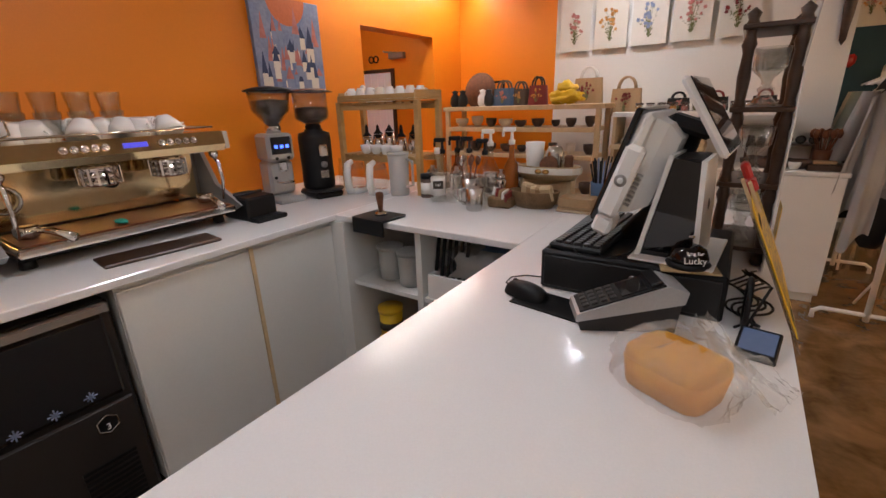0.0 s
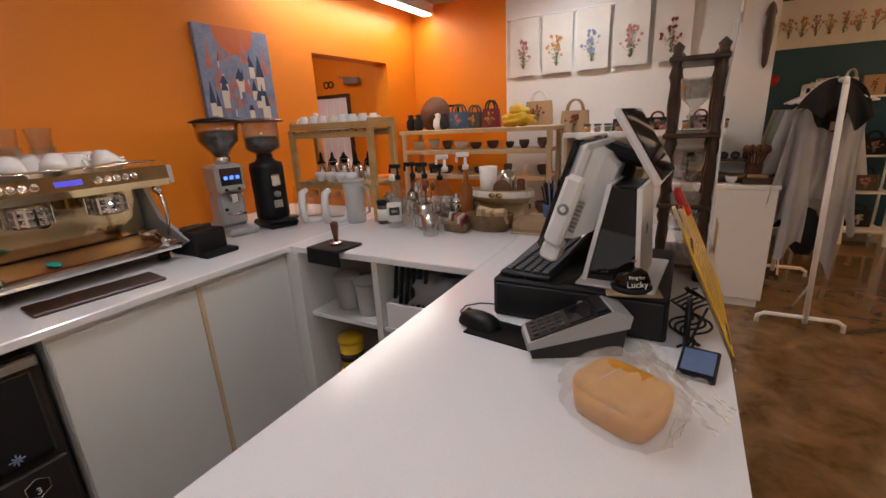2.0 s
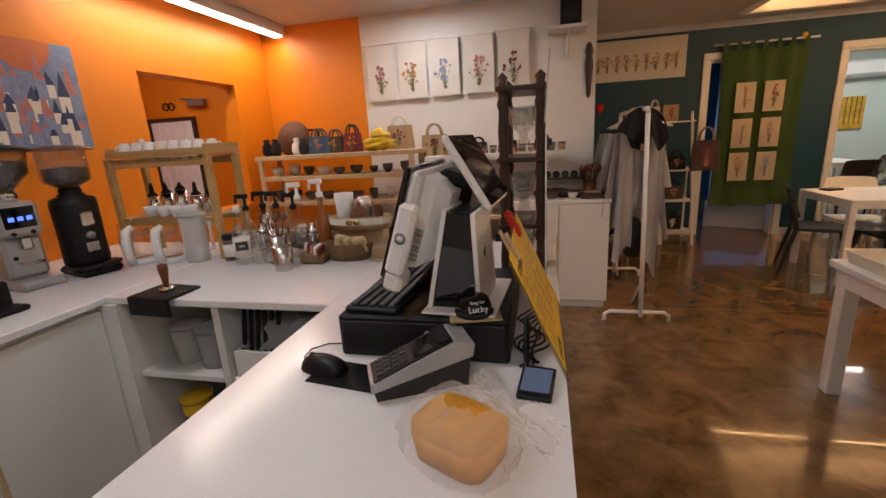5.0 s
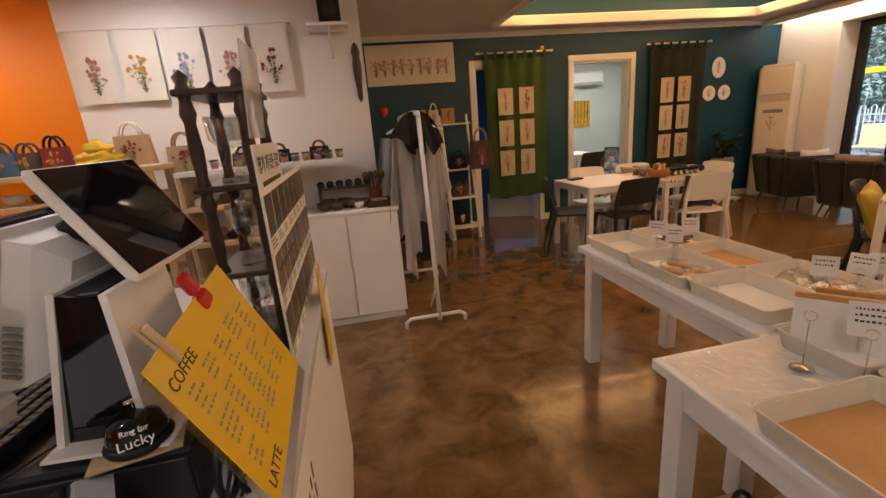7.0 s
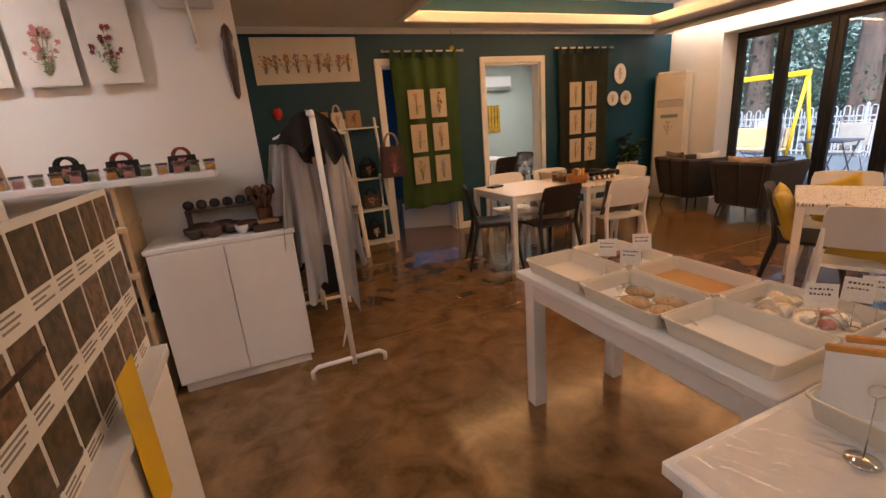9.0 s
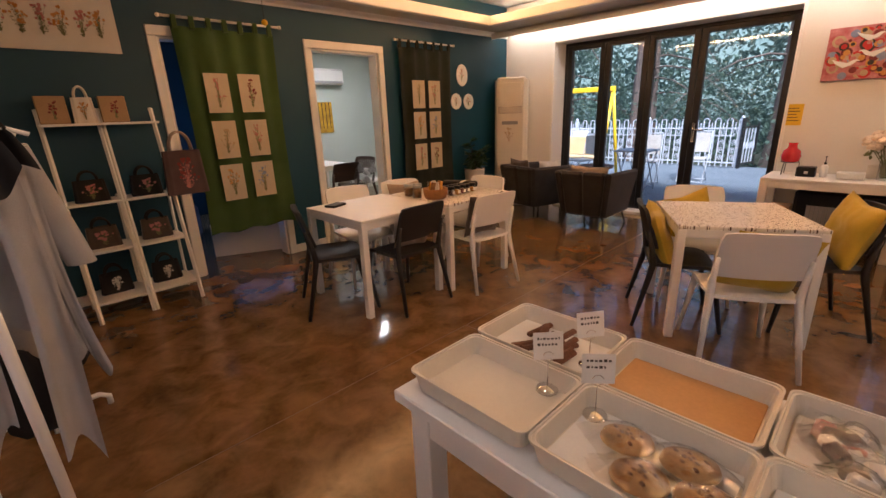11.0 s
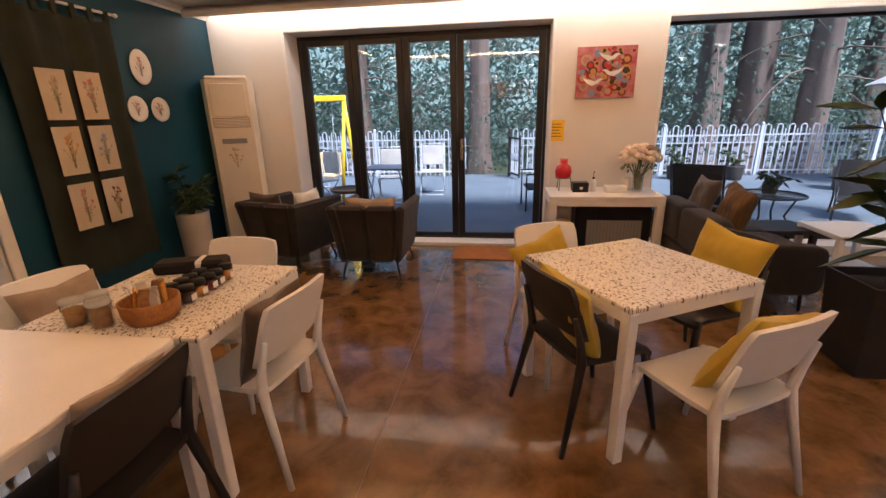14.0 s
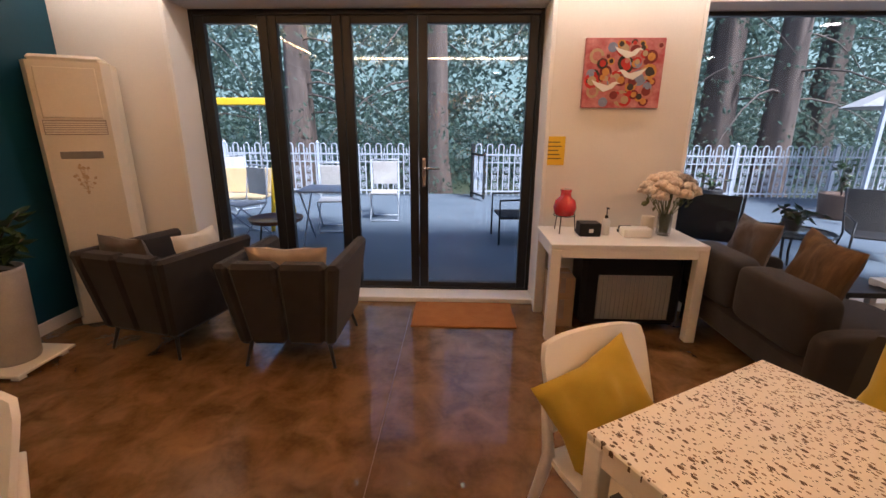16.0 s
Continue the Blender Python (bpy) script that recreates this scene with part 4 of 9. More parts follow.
def pot_plant(name, m, pot_h, pot_r, height, spread, n, leaf_len, pot_mat, label, seed, square=False):
    rnd = random.Random(seed)
    p = thing(name, m, label, "plant")
    if square:
        s = Shape().lathe([(pot_r * 0.75, 0), (pot_r * 0.78, 0.01), (pot_r, pot_h), (pot_r * 0.92, pot_h), (pot_r * 0.88, pot_h - 0.05)], 4, 0, pose(0, 0, 0, 0, 0, 45), False, 1.3, 1.3)
    else:
        s = Shape().lathe([(pot_r * 0.8, 0), (pot_r * 0.86, 0.02), (pot_r, pot_h - 0.02), (pot_r, pot_h), (pot_r * 0.9, pot_h), (pot_r * 0.86, pot_h - 0.05)], 28)
    part("pot", s, pot_mat, p)
    part("soil", Shape().lathe([(pot_r * 0.87, pot_h - 0.06), (pot_r * 0.85, pot_h - 0.045), (0.001, pot_h - 0.035)], 16), SOIL, p)
    stem, crown = Shape(), Shape()
    for k in range(5):
        a, top = rnd.uniform(0, 6.28), height * rnd.uniform(0.7, 1.0)
        path = [(0.03 * math.cos(a) * q + spread * 0.5 * q * q * math.cos(a), 0.03 * math.sin(a) * q + spread * 0.5 * q * q * math.sin(a), pot_h - 0.05 + (top - pot_h) * q) for q in (0, 0.25, 0.5, 0.75, 1)]
        stem.tube(path, [0.010, 0.009, 0.007, 0.005, 0.003], 6)
        for j in range(n // 5):
            q = 0.25 + 0.75 * rnd.random()
            i = min(3, int(q * 4))
            f = q * 4 - i
            c = Vector(path[i]).lerp(Vector(path[i + 1]), f)
            L, b = leaf_len * rnd.uniform(0.7, 1.15), rnd.uniform(0, 6.28)
            tilt = rnd.uniform(-35, 45)
            base = Matrix.Translation(c) @ pose(0, 0, 0, 0, 0, math.degrees(b)) @ pose(0, 0, 0, rnd.uniform(-25, 25), -tilt, 0)
            w = L * 0.34
            crown.add([(0, 0, 0), (0.3 * L, w * 0.5, 0.012), (0.65 * L, w * 0.48, 0.0), (L, 0, -0.06 * L), (0.65 * L, -w * 0.48, 0.0), (0.3 * L, -w * 0.5, 0.012), (0.5 * L, 0, -0.02)], [(0, 1, 6), (1, 2, 6), (2, 3, 6), (3, 4, 6), (4, 5, 6), (5, 0, 6)], 0, True, base)
    part("stem", stem, BARK, p)
    part("foliage", crown, LEAF, p, "dark green glossy leaves")
    return p


pot_plant("potted_plant", pose(5.74, 6.11, 0.05), 0.59, 0.145, 1.12, 0.30, 100, 0.15, STONE_POT, "leafy green plant in a tall pale pot", 21)
solo("plant_stand", Shape().box(-0.2, 0.2, -0.2, 0.2, 0.03, 0.05, 0.005).box(-0.17, -0.12, -0.17, -0.12, 0, 0.03).box(0.12, 0.17, -0.17, -0.12, 0, 0.03).box(-0.17, -0.12, 0.12, 0.17, 0, 0.03).box(0.12, 0.17, 0.12, 0.17, 0, 0.03), WHITE, pose(5.74, 6.11, 0), "low white plant stand with feet", "stand")
pot_plant("potted_plant", pose(4.62, 1.04, 0), 0.55, 0.21, 1.85, 0.5, 60, 0.30, CHARCOAL, "tall fiddle-leaf plant in a square dark pot", 22, True)

# door mat
dm = Shape().box(-0.235, 0.235, -0.40, 0.40, 0, 0.014, 0.004)
solo("doormat", dm, ORANGE_MAT, pose(6.615, 3.31, 0), "orange-brown doormat before the glass door", "doormat")

# ---- bar ----
CT = 0.905
wt = thing("worktop", pose(0, 0, 0), "white quartz worktop running round three sides of the bar", "worktop")
part("left_run", Shape().box(-2.42, -1.525, -1.6, 2.30, CT - 0.03, CT, 0.004), QUARTZ, wt)
part("back_run", Shape().box(-1.524, -0.586, 1.432, 2.30, CT - 0.03, CT, 0.004), QUARTZ, wt)
part("front_run", Shape().prism([(-0.585, 0.13), (0.155, 0.50), (0.155, 2.30), (-0.585, 2.30)], CT - 0.03, CT), QUARTZ, wt)


def base_cabinet(y0, y1, label):
    c = thing("base_cabinet", pose(-1.56, y0, 0), label, "cabinet", "bar cabinets")
    w = y1 - y0
    part("body", Shape().box(-0.80, -0.001, 0.001, w - 0.001, 0.09, CT - 0.031), LAMINATE, c)
    part("plinth", Shape().box(-0.76, -0.05, 0.001, w - 0.001, 0.0, 0.089), CHARCOAL, c)
    part("door", Shape().box(0.0, 0.018, 0.002, w - 0.002, 0.095, CT - 0.05, 0.003), LAMINATE, c, "flat handleless door")
    return c


base_cabinet(0.525, 0.988, "grey-white handleless base cabinet under the worktop")
base_cabinet(0.992, 1.418, "grey-white handleless base cabinet in the corner")
solo("filler_strip", Shape().box(-0.004, 0.004, -0.009, 0.009, 0.1, CT - 0.04, 0.002), PALE_PINE, pose(-1.537, 0.990, 0), "narrow tan edge strip between two cabinet doors", "strip")
# ice maker under the worktop
ice = thing("ice_maker", pose(-1.57, 0.19, 0), "dark grey under-counter ice maker with a black hatch", "ice maker")
part("body", Shape().box(-0.62, 0.0, -0.32, 0.32, 0.04, 0.84, 0.01), CHARCOAL, ice)
part("hatch", Shape().box(0.0, 0.022, -0.29, 0.29, 0.52, 0.80, 0.008), SCREEN, ice, "glossy black hatch")
part("top_trim", Shape().box(0.0, 0.03, -0.31, 0.31, 0.805, 0.84, 0.006), STEEL, ice)
part("front_panel", Shape().box(0.0, 0.016, -0.31, 0.31, 0.06, 0.50, 0.008), CHARCOAL, ice)
vent = Shape()
for k in range(11):
    vent.box(0.016, 0.021, 0.12, 0.27, 0.10 + 0.02 * k, 0.11 + 0.02 * k).box(0.016, 0.021, -0.26, -0.06, 0.08 + 0.012 * k, 0.087 + 0.012 * k)
part("vent", vent, BLACK, ice)
hexa = [(0.032 * math.cos(radians(60 * k + 30)), 0.032 * math.sin(radians(60 * k + 30))) for k in range(6)]
part("badge", Shape().prism(hexa, 0, 0.003, 0), BLACK, ice, "black hexagonal badge", pose(0.0165, 0.22, 0.44, 90, 0, 90))
part("badge_rim", Shape().tube([(0, x, y) for x, y in hexa], 0.0025, 5, closed=True), STEEL, ice, "", pose(0.0195, 0.22, 0.44))
writing("badge_number", "3", 0.03, WHITE, ice, pose(0.0205, 0.22, 0.43, 90, 0, 90))
for k in range(3):
    part("snowflake", Shape().box(-0.001, 0.001, -0.018, 0.018, -0.002, 0.002).box(-0.001, 0.001, -0.002, 0.002, -0.018, 0.018).box(-0.001, 0.001, -0.014, 0.014, -0.002, 0.002, at=pose(0, 0, 0, 45)).box(-0.001, 0.001, -0.014, 0.014, -0.002, 0.002, at=pose(0, 0, 0, -45)), SOFT_BLUE, ice, "pale blue printed snowflake", pose(0.023, 0.02 + 0.09 * k, 0.545 + 0.006 * k))
part("switch", Shape().box(0.016, 0.022, 0.05, 0.10, 0.14, 0.17, 0.002), BLACK, ice)

# back run: open shelves
sh = thing("open_shelf_unit", pose(0, 1.45, 0), "grey open shelving under the back worktop", "shelf unit")
part("divider", Shape().box(-1.075, -1.045, 0, 0.60, 0.09, CT - 0.031), LAMINATE, sh)
part("side_panel", Shape().box(-1.60, -1.47, -0.03, 0.62, 0.0, CT - 0.031), LAMINATE, sh)
part("side_panel", Shape().box(-0.60, -0.585, 0, 0.62, 0.0, CT - 0.031), LAMINATE, sh)
part("back_panel", Shape().box(-1.469, -0.601, 0.605, 0.62, 0.0, CT - 0.031), LAMINATE, sh)
part("shelf", Shape().box(-1.469, -1.076, 0.01, 0.60, 0.555, 0.575), LAMINATE, sh)
part("shelf", Shape().box(-1.044, -0.601, 0.01, 0.60, 0.555, 0.575), LAMINATE, sh)
part("bottom", Shape().box(-1.469, -0.601, 0.02, 0.60, 0.06, 0.085), LAMINATE, sh)
for x, y, mt in ((-1.33, 1.58, FROST), (-1.19, 1.56, FROST)):
    j = thing("storage_tub", pose(x, y, 0.576), "clear round storage tub with a pale lid and white contents", "tub", "storage tubs")
    part("tub", Shape().lathe([(0.052, 0), (0.056, 0.003), (0.064, 0.15), (0.060, 0.15), (0.052, 0.006), (0.001, 0.006)], 20), mt, j)
    part("contents", Shape().lathe([(0.050, 0.008), (0.055, 0.09), (0.001, 0.10)], 16), CERAMIC, j, "white powder")
    part("lid", Shape().lathe([(0.067, 0.151), (0.068, 0.163), (0.060, 0.168), (0.001, 0.168)], 20), FROST, j)
for x, y, z in ((-1.34, 1.56, 0.086), (-1.34, 1.56, 0.257), (-1.20, 1.60, 0.086)):
    j = thing("yellow_tin", pose(x, y, z), "yellow lidded tub with a dark printed band", "tub", "yellow tubs")
    part("tub", Shape().lathe([(0.055, 0), (0.06, 0.14), (0.001, 0.14)], 20), YELLOW_PAPER, j)
    part("lid", Shape().lathe([(0.064, 0.141), (0.064, 0.165), (0.001, 0.168)], 20), YELLOW_PAPER, j)
    part("printed_band", Shape().lathe([(0.0592, 0.05), (0.0607, 0.09)], 20), INK, j)
solo("red_tub", Shape().lathe([(0.05, 0), (0.055, 0.1), (0.058, 0.1), (0.058, 0.12), (0.001, 0.12)], 18), DEEP_RED, pose(-1.13, 1.55, 0.086), "dark red lidded tub on the bottom shelf", "tub")
bx = thing("storage_bin", pose(-0.85, 1.62, 0.576), "white storage bin filled with plastic bags", "bin")
part("bin", Shape().box(-0.18, 0.17, -0.15, 0.2, 0, 0.02).box(-0.18, -0.165, -0.15, 0.2, 0.02, 0.11).box(0.155, 0.17, -0.15, 0.2, 0.02, 0.11).box(-0.165, 0.155, -0.15, -0.135, 0.02, 0.11).box(-0.165, 0.155, 0.185, 0.2, 0.02, 0.11), WHITE_PLASTIC, bx)
part("bag", Shape().blob((0, 0.0, 0.13), (0.14, 0.12, 0.09), n=18, rough=0.5, seed=3), FROST, bx)
part("bag", Shape().blob((0.05, 0.06, 0.16), (0.09, 0.1, 0.07), n=18, rough=0.5, seed=4), BLUE, bx)
gl = thing("rack_grille", pose(-0.98, 1.50, 0.576), "dark slatted rack standing in the shelf", "rack")
for k in range(6):
    part("slat", Shape().box(-0.05 + 0.03 * k, -0.036 + 0.03 * k, 0.0, 0.008, 0, 0.26, at=pose(0, 0, 0, -12, 0, 0)), BLACK, gl)

# outer panel of the front counter
fp = thing("serving_counter", pose(0, 0, 0), "white panelled serving counter facing the hall", "counter")
part("outer_panel", Shape().box(0.12, 0.145, 0.50, 2.29, 0.0, CT - 0.031, 0.003), WHITE, fp)
part("end_panel", Shape().prism([(-0.565, 0.16), (0.119, 0.50), (0.119, 0.53), (-0.565, 0.186)], 0.0, CT - 0.031), LAMINATE, fp)
part("inner_panel", Shape().box(-0.565, -0.545, 0.186, 1.449, 0.0, CT - 0.031), LAMINATE, fp)
part("back_panel", Shape().box(-0.584, 0.119, 2.27, 2.29, 0.0, CT - 0.031), WHITE, fp)
jottings = Shape()
rnd = random.Random(5)
for k in range(9):
    jottings.box(0.1455, 0.1462, 1.25 + 0.035 * (k % 3), 1.262 + 0.035 * (k % 3), 0.62 + 0.055 * (k // 3), 0.64 + 0.055 * (k // 3) + rnd.uniform(0, 0.02))
part("handwritten_note", jottings, INK, fp)

# espresso machine
em = thing("espresso_machine", pose(-2.08, 0.755, CT), "polished steel two-group espresso machine on short legs", "espresso machine")
W = 0.385
part("rear_body", Shape().box(-0.27, -0.02, -W, W, 0.10, 0.34, 0.012), STEEL, em)
# head and back plate carry their warm reflections as a gold tint
part("head_panel", Shape().add([(x, y, z) for y in (-W, W) for x, z in ((-0.02, 0.312), (0.235, 0.318), (0.25, 0.345), (0.235, 0.398), (-0.27, 0.388), (-0.27, 0.341), (-0.02, 0.341))], [tuple(range(7)), tuple(range(7, 14))[::-1]] + [(k, 7 + k, 7 + (k + 1) % 7, (k + 1) % 7) for k in range(7)]), WARM_REFLECT_STEEL, em)
part("splash_back", Shape().box(-0.018, -0.012, -W + 0.03, W - 0.03, 0.10, 0.311), WARM_REFLECT_STEEL, em, "mirror-polished steel back plate, tinted gold for warm reflections")
part("drip_tray", Shape().box(-0.02, 0.275, -W + 0.02, W - 0.02, 0.055, 0.085, 0.006), CHROME, em)
part("tray_grille", Shape().box(0.0, 0.265, -W + 0.035, W - 0.035, 0.086, 0.092), REDWOOD, em, "brown slatted tray cover")
part("base", Shape().box(-0.27, 0.20, -W + 0.03, W - 0.03, 0.03, 0.054, 0.004), BLACK, em)
for y in (-W, W):
    s = 1 if y > 0 else -1
    part("side_panel", Shape().add([(x, y + s * o, z) for o in (0.001, 0.02) for x, z in ((-0.28, 0.04), (0.20, 0.04), (0.28, 0.075), (0.10, 0.16), (0.02, 0.30), (0.245, 0.325), (0.24, 0.395), (-0.28, 0.392))], [tuple(range(8))[::-s], tuple(range(8, 16))[::s]] + [(k, (k + 1) % 8, 8 + (k + 1) % 8, 8 + k)[::s] for k in range(8)]), SILVER_PLASTIC, em, "pale side panel")
    for x in (-0.2, 0.17):
        part("foot", Shape().lathe([(0.025, -0.0), (0.022, 0.03)], 12, 0, pose(x, y * 0.86, 0)), BLACK, em)
for gy in (-0.06, 0.18):
    hd = Shape().lathe([(0.044, 0.232), (0.060, 0.238), (0.062, 0.252), (0.053, 0.257), (0.053, 0.261), (0.064, 0.266), (0.064, 0.275), (0.054, 0.28), (0.054, 0.284), (0.062, 0.289), (0.06, 0.30), (0.052, 0.316)], 26, 0, pose(0.155, gy, 0))
    gh = part("group_head", hd, CHROME, em)
    for q in range(16):
        a = math.pi * q / 8
        part("rib", Shape().box(0.0, 0.006, -0.004, 0.004, 0.24, 0.30), CHROME, gh, "", pose(0.155 + 0.061 * math.cos(a), gy + 0.061 * math.sin(a), 0, 0, 0, math.degrees(a)))
    bt = Shape()
    for k in range(5):
        bt.lathe([(0.0135, 0), (0.0135, 0.005), (0.010, 0.006), (0.009, 0.003), (0.001, 0.003)], 12, 0, pose(0.2455, gy - 0.07 + (0.025 if gy > 0 else -0.04) + 0.03 * k, 0.370, 0, 74, 0))
    part("button_row", bt, CHROME, em)
part("display", Shape().box(-0.002, 0.003, -0.04, 0.04, -0.009, 0.009, at=pose(0.2455, 0.045, 0.370, 0, -16, 0)), mat("violet_display", (0.03, 0.03, 0.12), rough=0.2, bump=0, emit=(0.10, 0.08, 0.55, 0.35)), em, "lit violet-blue display")
for py, turn in ((-0.30, 30), (0.31, -8)):
    part("portafilter", Shape().lathe([(0.030, 0.0), (0.036, 0.01), (0.036, 0.035), (0.033, 0.038)], 18).tube([(0.03, 0, 0.025), (0.09, 0, 0.022), (0.17, 0, 0.0)], [0.008, 0.013, 0.015], 8), [CHROME, BLACK], em, "spare portafilter resting on the tray", pose(0.14, py, 0.095, 0, 0, turn))
for sy in (-0.34, 0.345):
    part("steam_wand", Shape().tube([(0.20, sy, 0.30), (0.235, sy, 0.27), (0.245, sy, 0.20), (0.225, sy, 0.11)], [0.008, 0.008, 0.007, 0.006], 8).blob((0.21, sy, 0.305), (0.02, 0.02, 0.02), n=10), CHROME, em)
part("handle_ring", Shape().tube([(0.03, -0.31 + 0.045 * math.cos(a), 0.21 + 0.045 * math.sin(a)) for a in (2 * math.pi * k / 18 for k in range(18))], 0.007, 6, closed=True), CHROME, em, "round chrome handle")
part("gauge", Shape().lathe([(0.028, 0), (0.028, 0.012), (0.024, 0.014), (0.001, 0.014)], 18, 0, pose(0.0, 0.02, 0.225, 0, 90, 0)), BLACK, em)
part("cup_rail", Shape().tube([(-0.26, -W + 0.02, 0.415), (0.20, -W + 0.02, 0.415), (0.20, W - 0.02, 0.415), (-0.26, W - 0.02, 0.415)], 0.005, 6), CHROME, em)
solo("cloth", Shape().blob((0, 0, 0.008), (0.035, 0.02, 0.008), n=12, rough=0.5, seed=5), mat("turquoise_cloth", (0.02, 0.32, 0.30), rough=0.8, scale=20, fine=200, bump=0.3), pose(-1.86, 0.70, CT + 0.094), "small turquoise cleaning cloth on the drip tray", "cloth")


def cup(m, r=0.042, h=0.06, material=CERAMIC, label="white ceramic coffee cup", group="cups", handle=True):
    c = thing("cup", m, label, "cup", group)
    part("bowl", Shape().lathe([(r * 0.55, 0), (r * 0.6, 0.004), (r * 0.9, h * 0.5), (r, h), (r * 0.94, h), (r * 0.83, h * 0.5), (r * 0.5, 0.008), (0.001, 0.008)], 20), material, c)
    if handle:
        part("handle", Shape().tube([(0, r * 0.88 + 0.022 * math.sin(a), h * 0.55 - 0.02 * math.cos(a)) for a in (math.pi * k / 8 for k in range(9))], 0.004, 6), material, c)
    return c


rnd = random.Random(11)
topz = CT + 0.394
for k in range(11):
    y = 0.47 + 0.058 * k
    cup(pose(-2.10 + rnd.uniform(-0.10, 0.12), y, topz + 0.034, rnd.uniform(150, 210), rnd.uniform(-20, 20), rnd.uniform(0, 360)) @ pose(0, 0, -0.034), 0.052, 0.068, label="white ceramic coffee cup upside down on the machine", group="cups on the machine")
for k in range(6):
    cup(pose(-2.25, 0.62 + 0.08 * k, topz), 0.045, 0.07, label="white ceramic mug standing on the machine", group="cups on the machine")


def tumbler(m, r, h, label, group):
    g = solo("glass", Shape().lathe([(r * 0.72, 0), (r * 0.76, 0.004), (r, h - 0.003), (r * 0.98, h), (r * 0.94, h - 0.002), (r * 0.68, 0.012), (0.001, 0.012)], 22), GLASS, m, label, "glass", group)
    return g


for k in range(4):
    for j in range(2):
        tumbler(pose(-2.17, 0.56 + 0.105 * k, topz + j * 0.07), 0.043, 0.10, "clear drinking glass stacked on the machine", "glasses on the machine")
solo("saucer_stack", Shape().lathe([(0.03, 0), (0.075, 0.02), (0.075, 0.03), (0.03, 0.012), (0.001, 0.012)], 22).lathe([(0.03, 0.016), (0.072, 0.036), (0.072, 0.042), (0.03, 0.028), (0.001, 0.028)], 22), CERAMIC, pose(-2.12, 1.05, topz), "white saucers stacked on the machine", "saucer")
jug = thing("milk_jug", pose(-2.03, 0.44, topz), "polished steel milk jug on the machine", "jug")
part("body", Shape().lathe([(0.04, 0), (0.046, 0.01), (0.046, 0.05), (0.036, 0.09), (0.034, 0.09), (0.04, 0.05), (0.038, 0.01), (0.001, 0.01)], 20), CHROME, jug)
part("handle", Shape().tube([(0, 0.035, 0.085), (0, 0.07, 0.075), (0, 0.072, 0.03), (0, 0.046, 0.02)], 0.005, 6), CHROME, jug)

solo("wooden_board", Shape().box(-0.07, 0.07, -0.19, 0.19, 0, 0.012, 0.004), WALNUT, pose(-1.70, 0.745, CT, 0, 0, -6), "dark wooden board lying on the worktop", "board")
kb = thing("knock_box", pose(-1.87, 1.225, CT), "black rectangular knock box with a bar", "knock box")
part("box", Shape().box(-0.10, 0.10, -0.075, 0.075, 0, 0.105, 0.008), BLACK, kb)
part("bar", Shape().tube([(-0.0, -0.07, 0.11), (0.0, 0.07, 0.11)], 0.008, 8), CHARCOAL, kb)
part("mat", Shape().box(0.101, 0.17, -0.08, 0.08, 0, 0.02, 0.006), BLACK, kb)


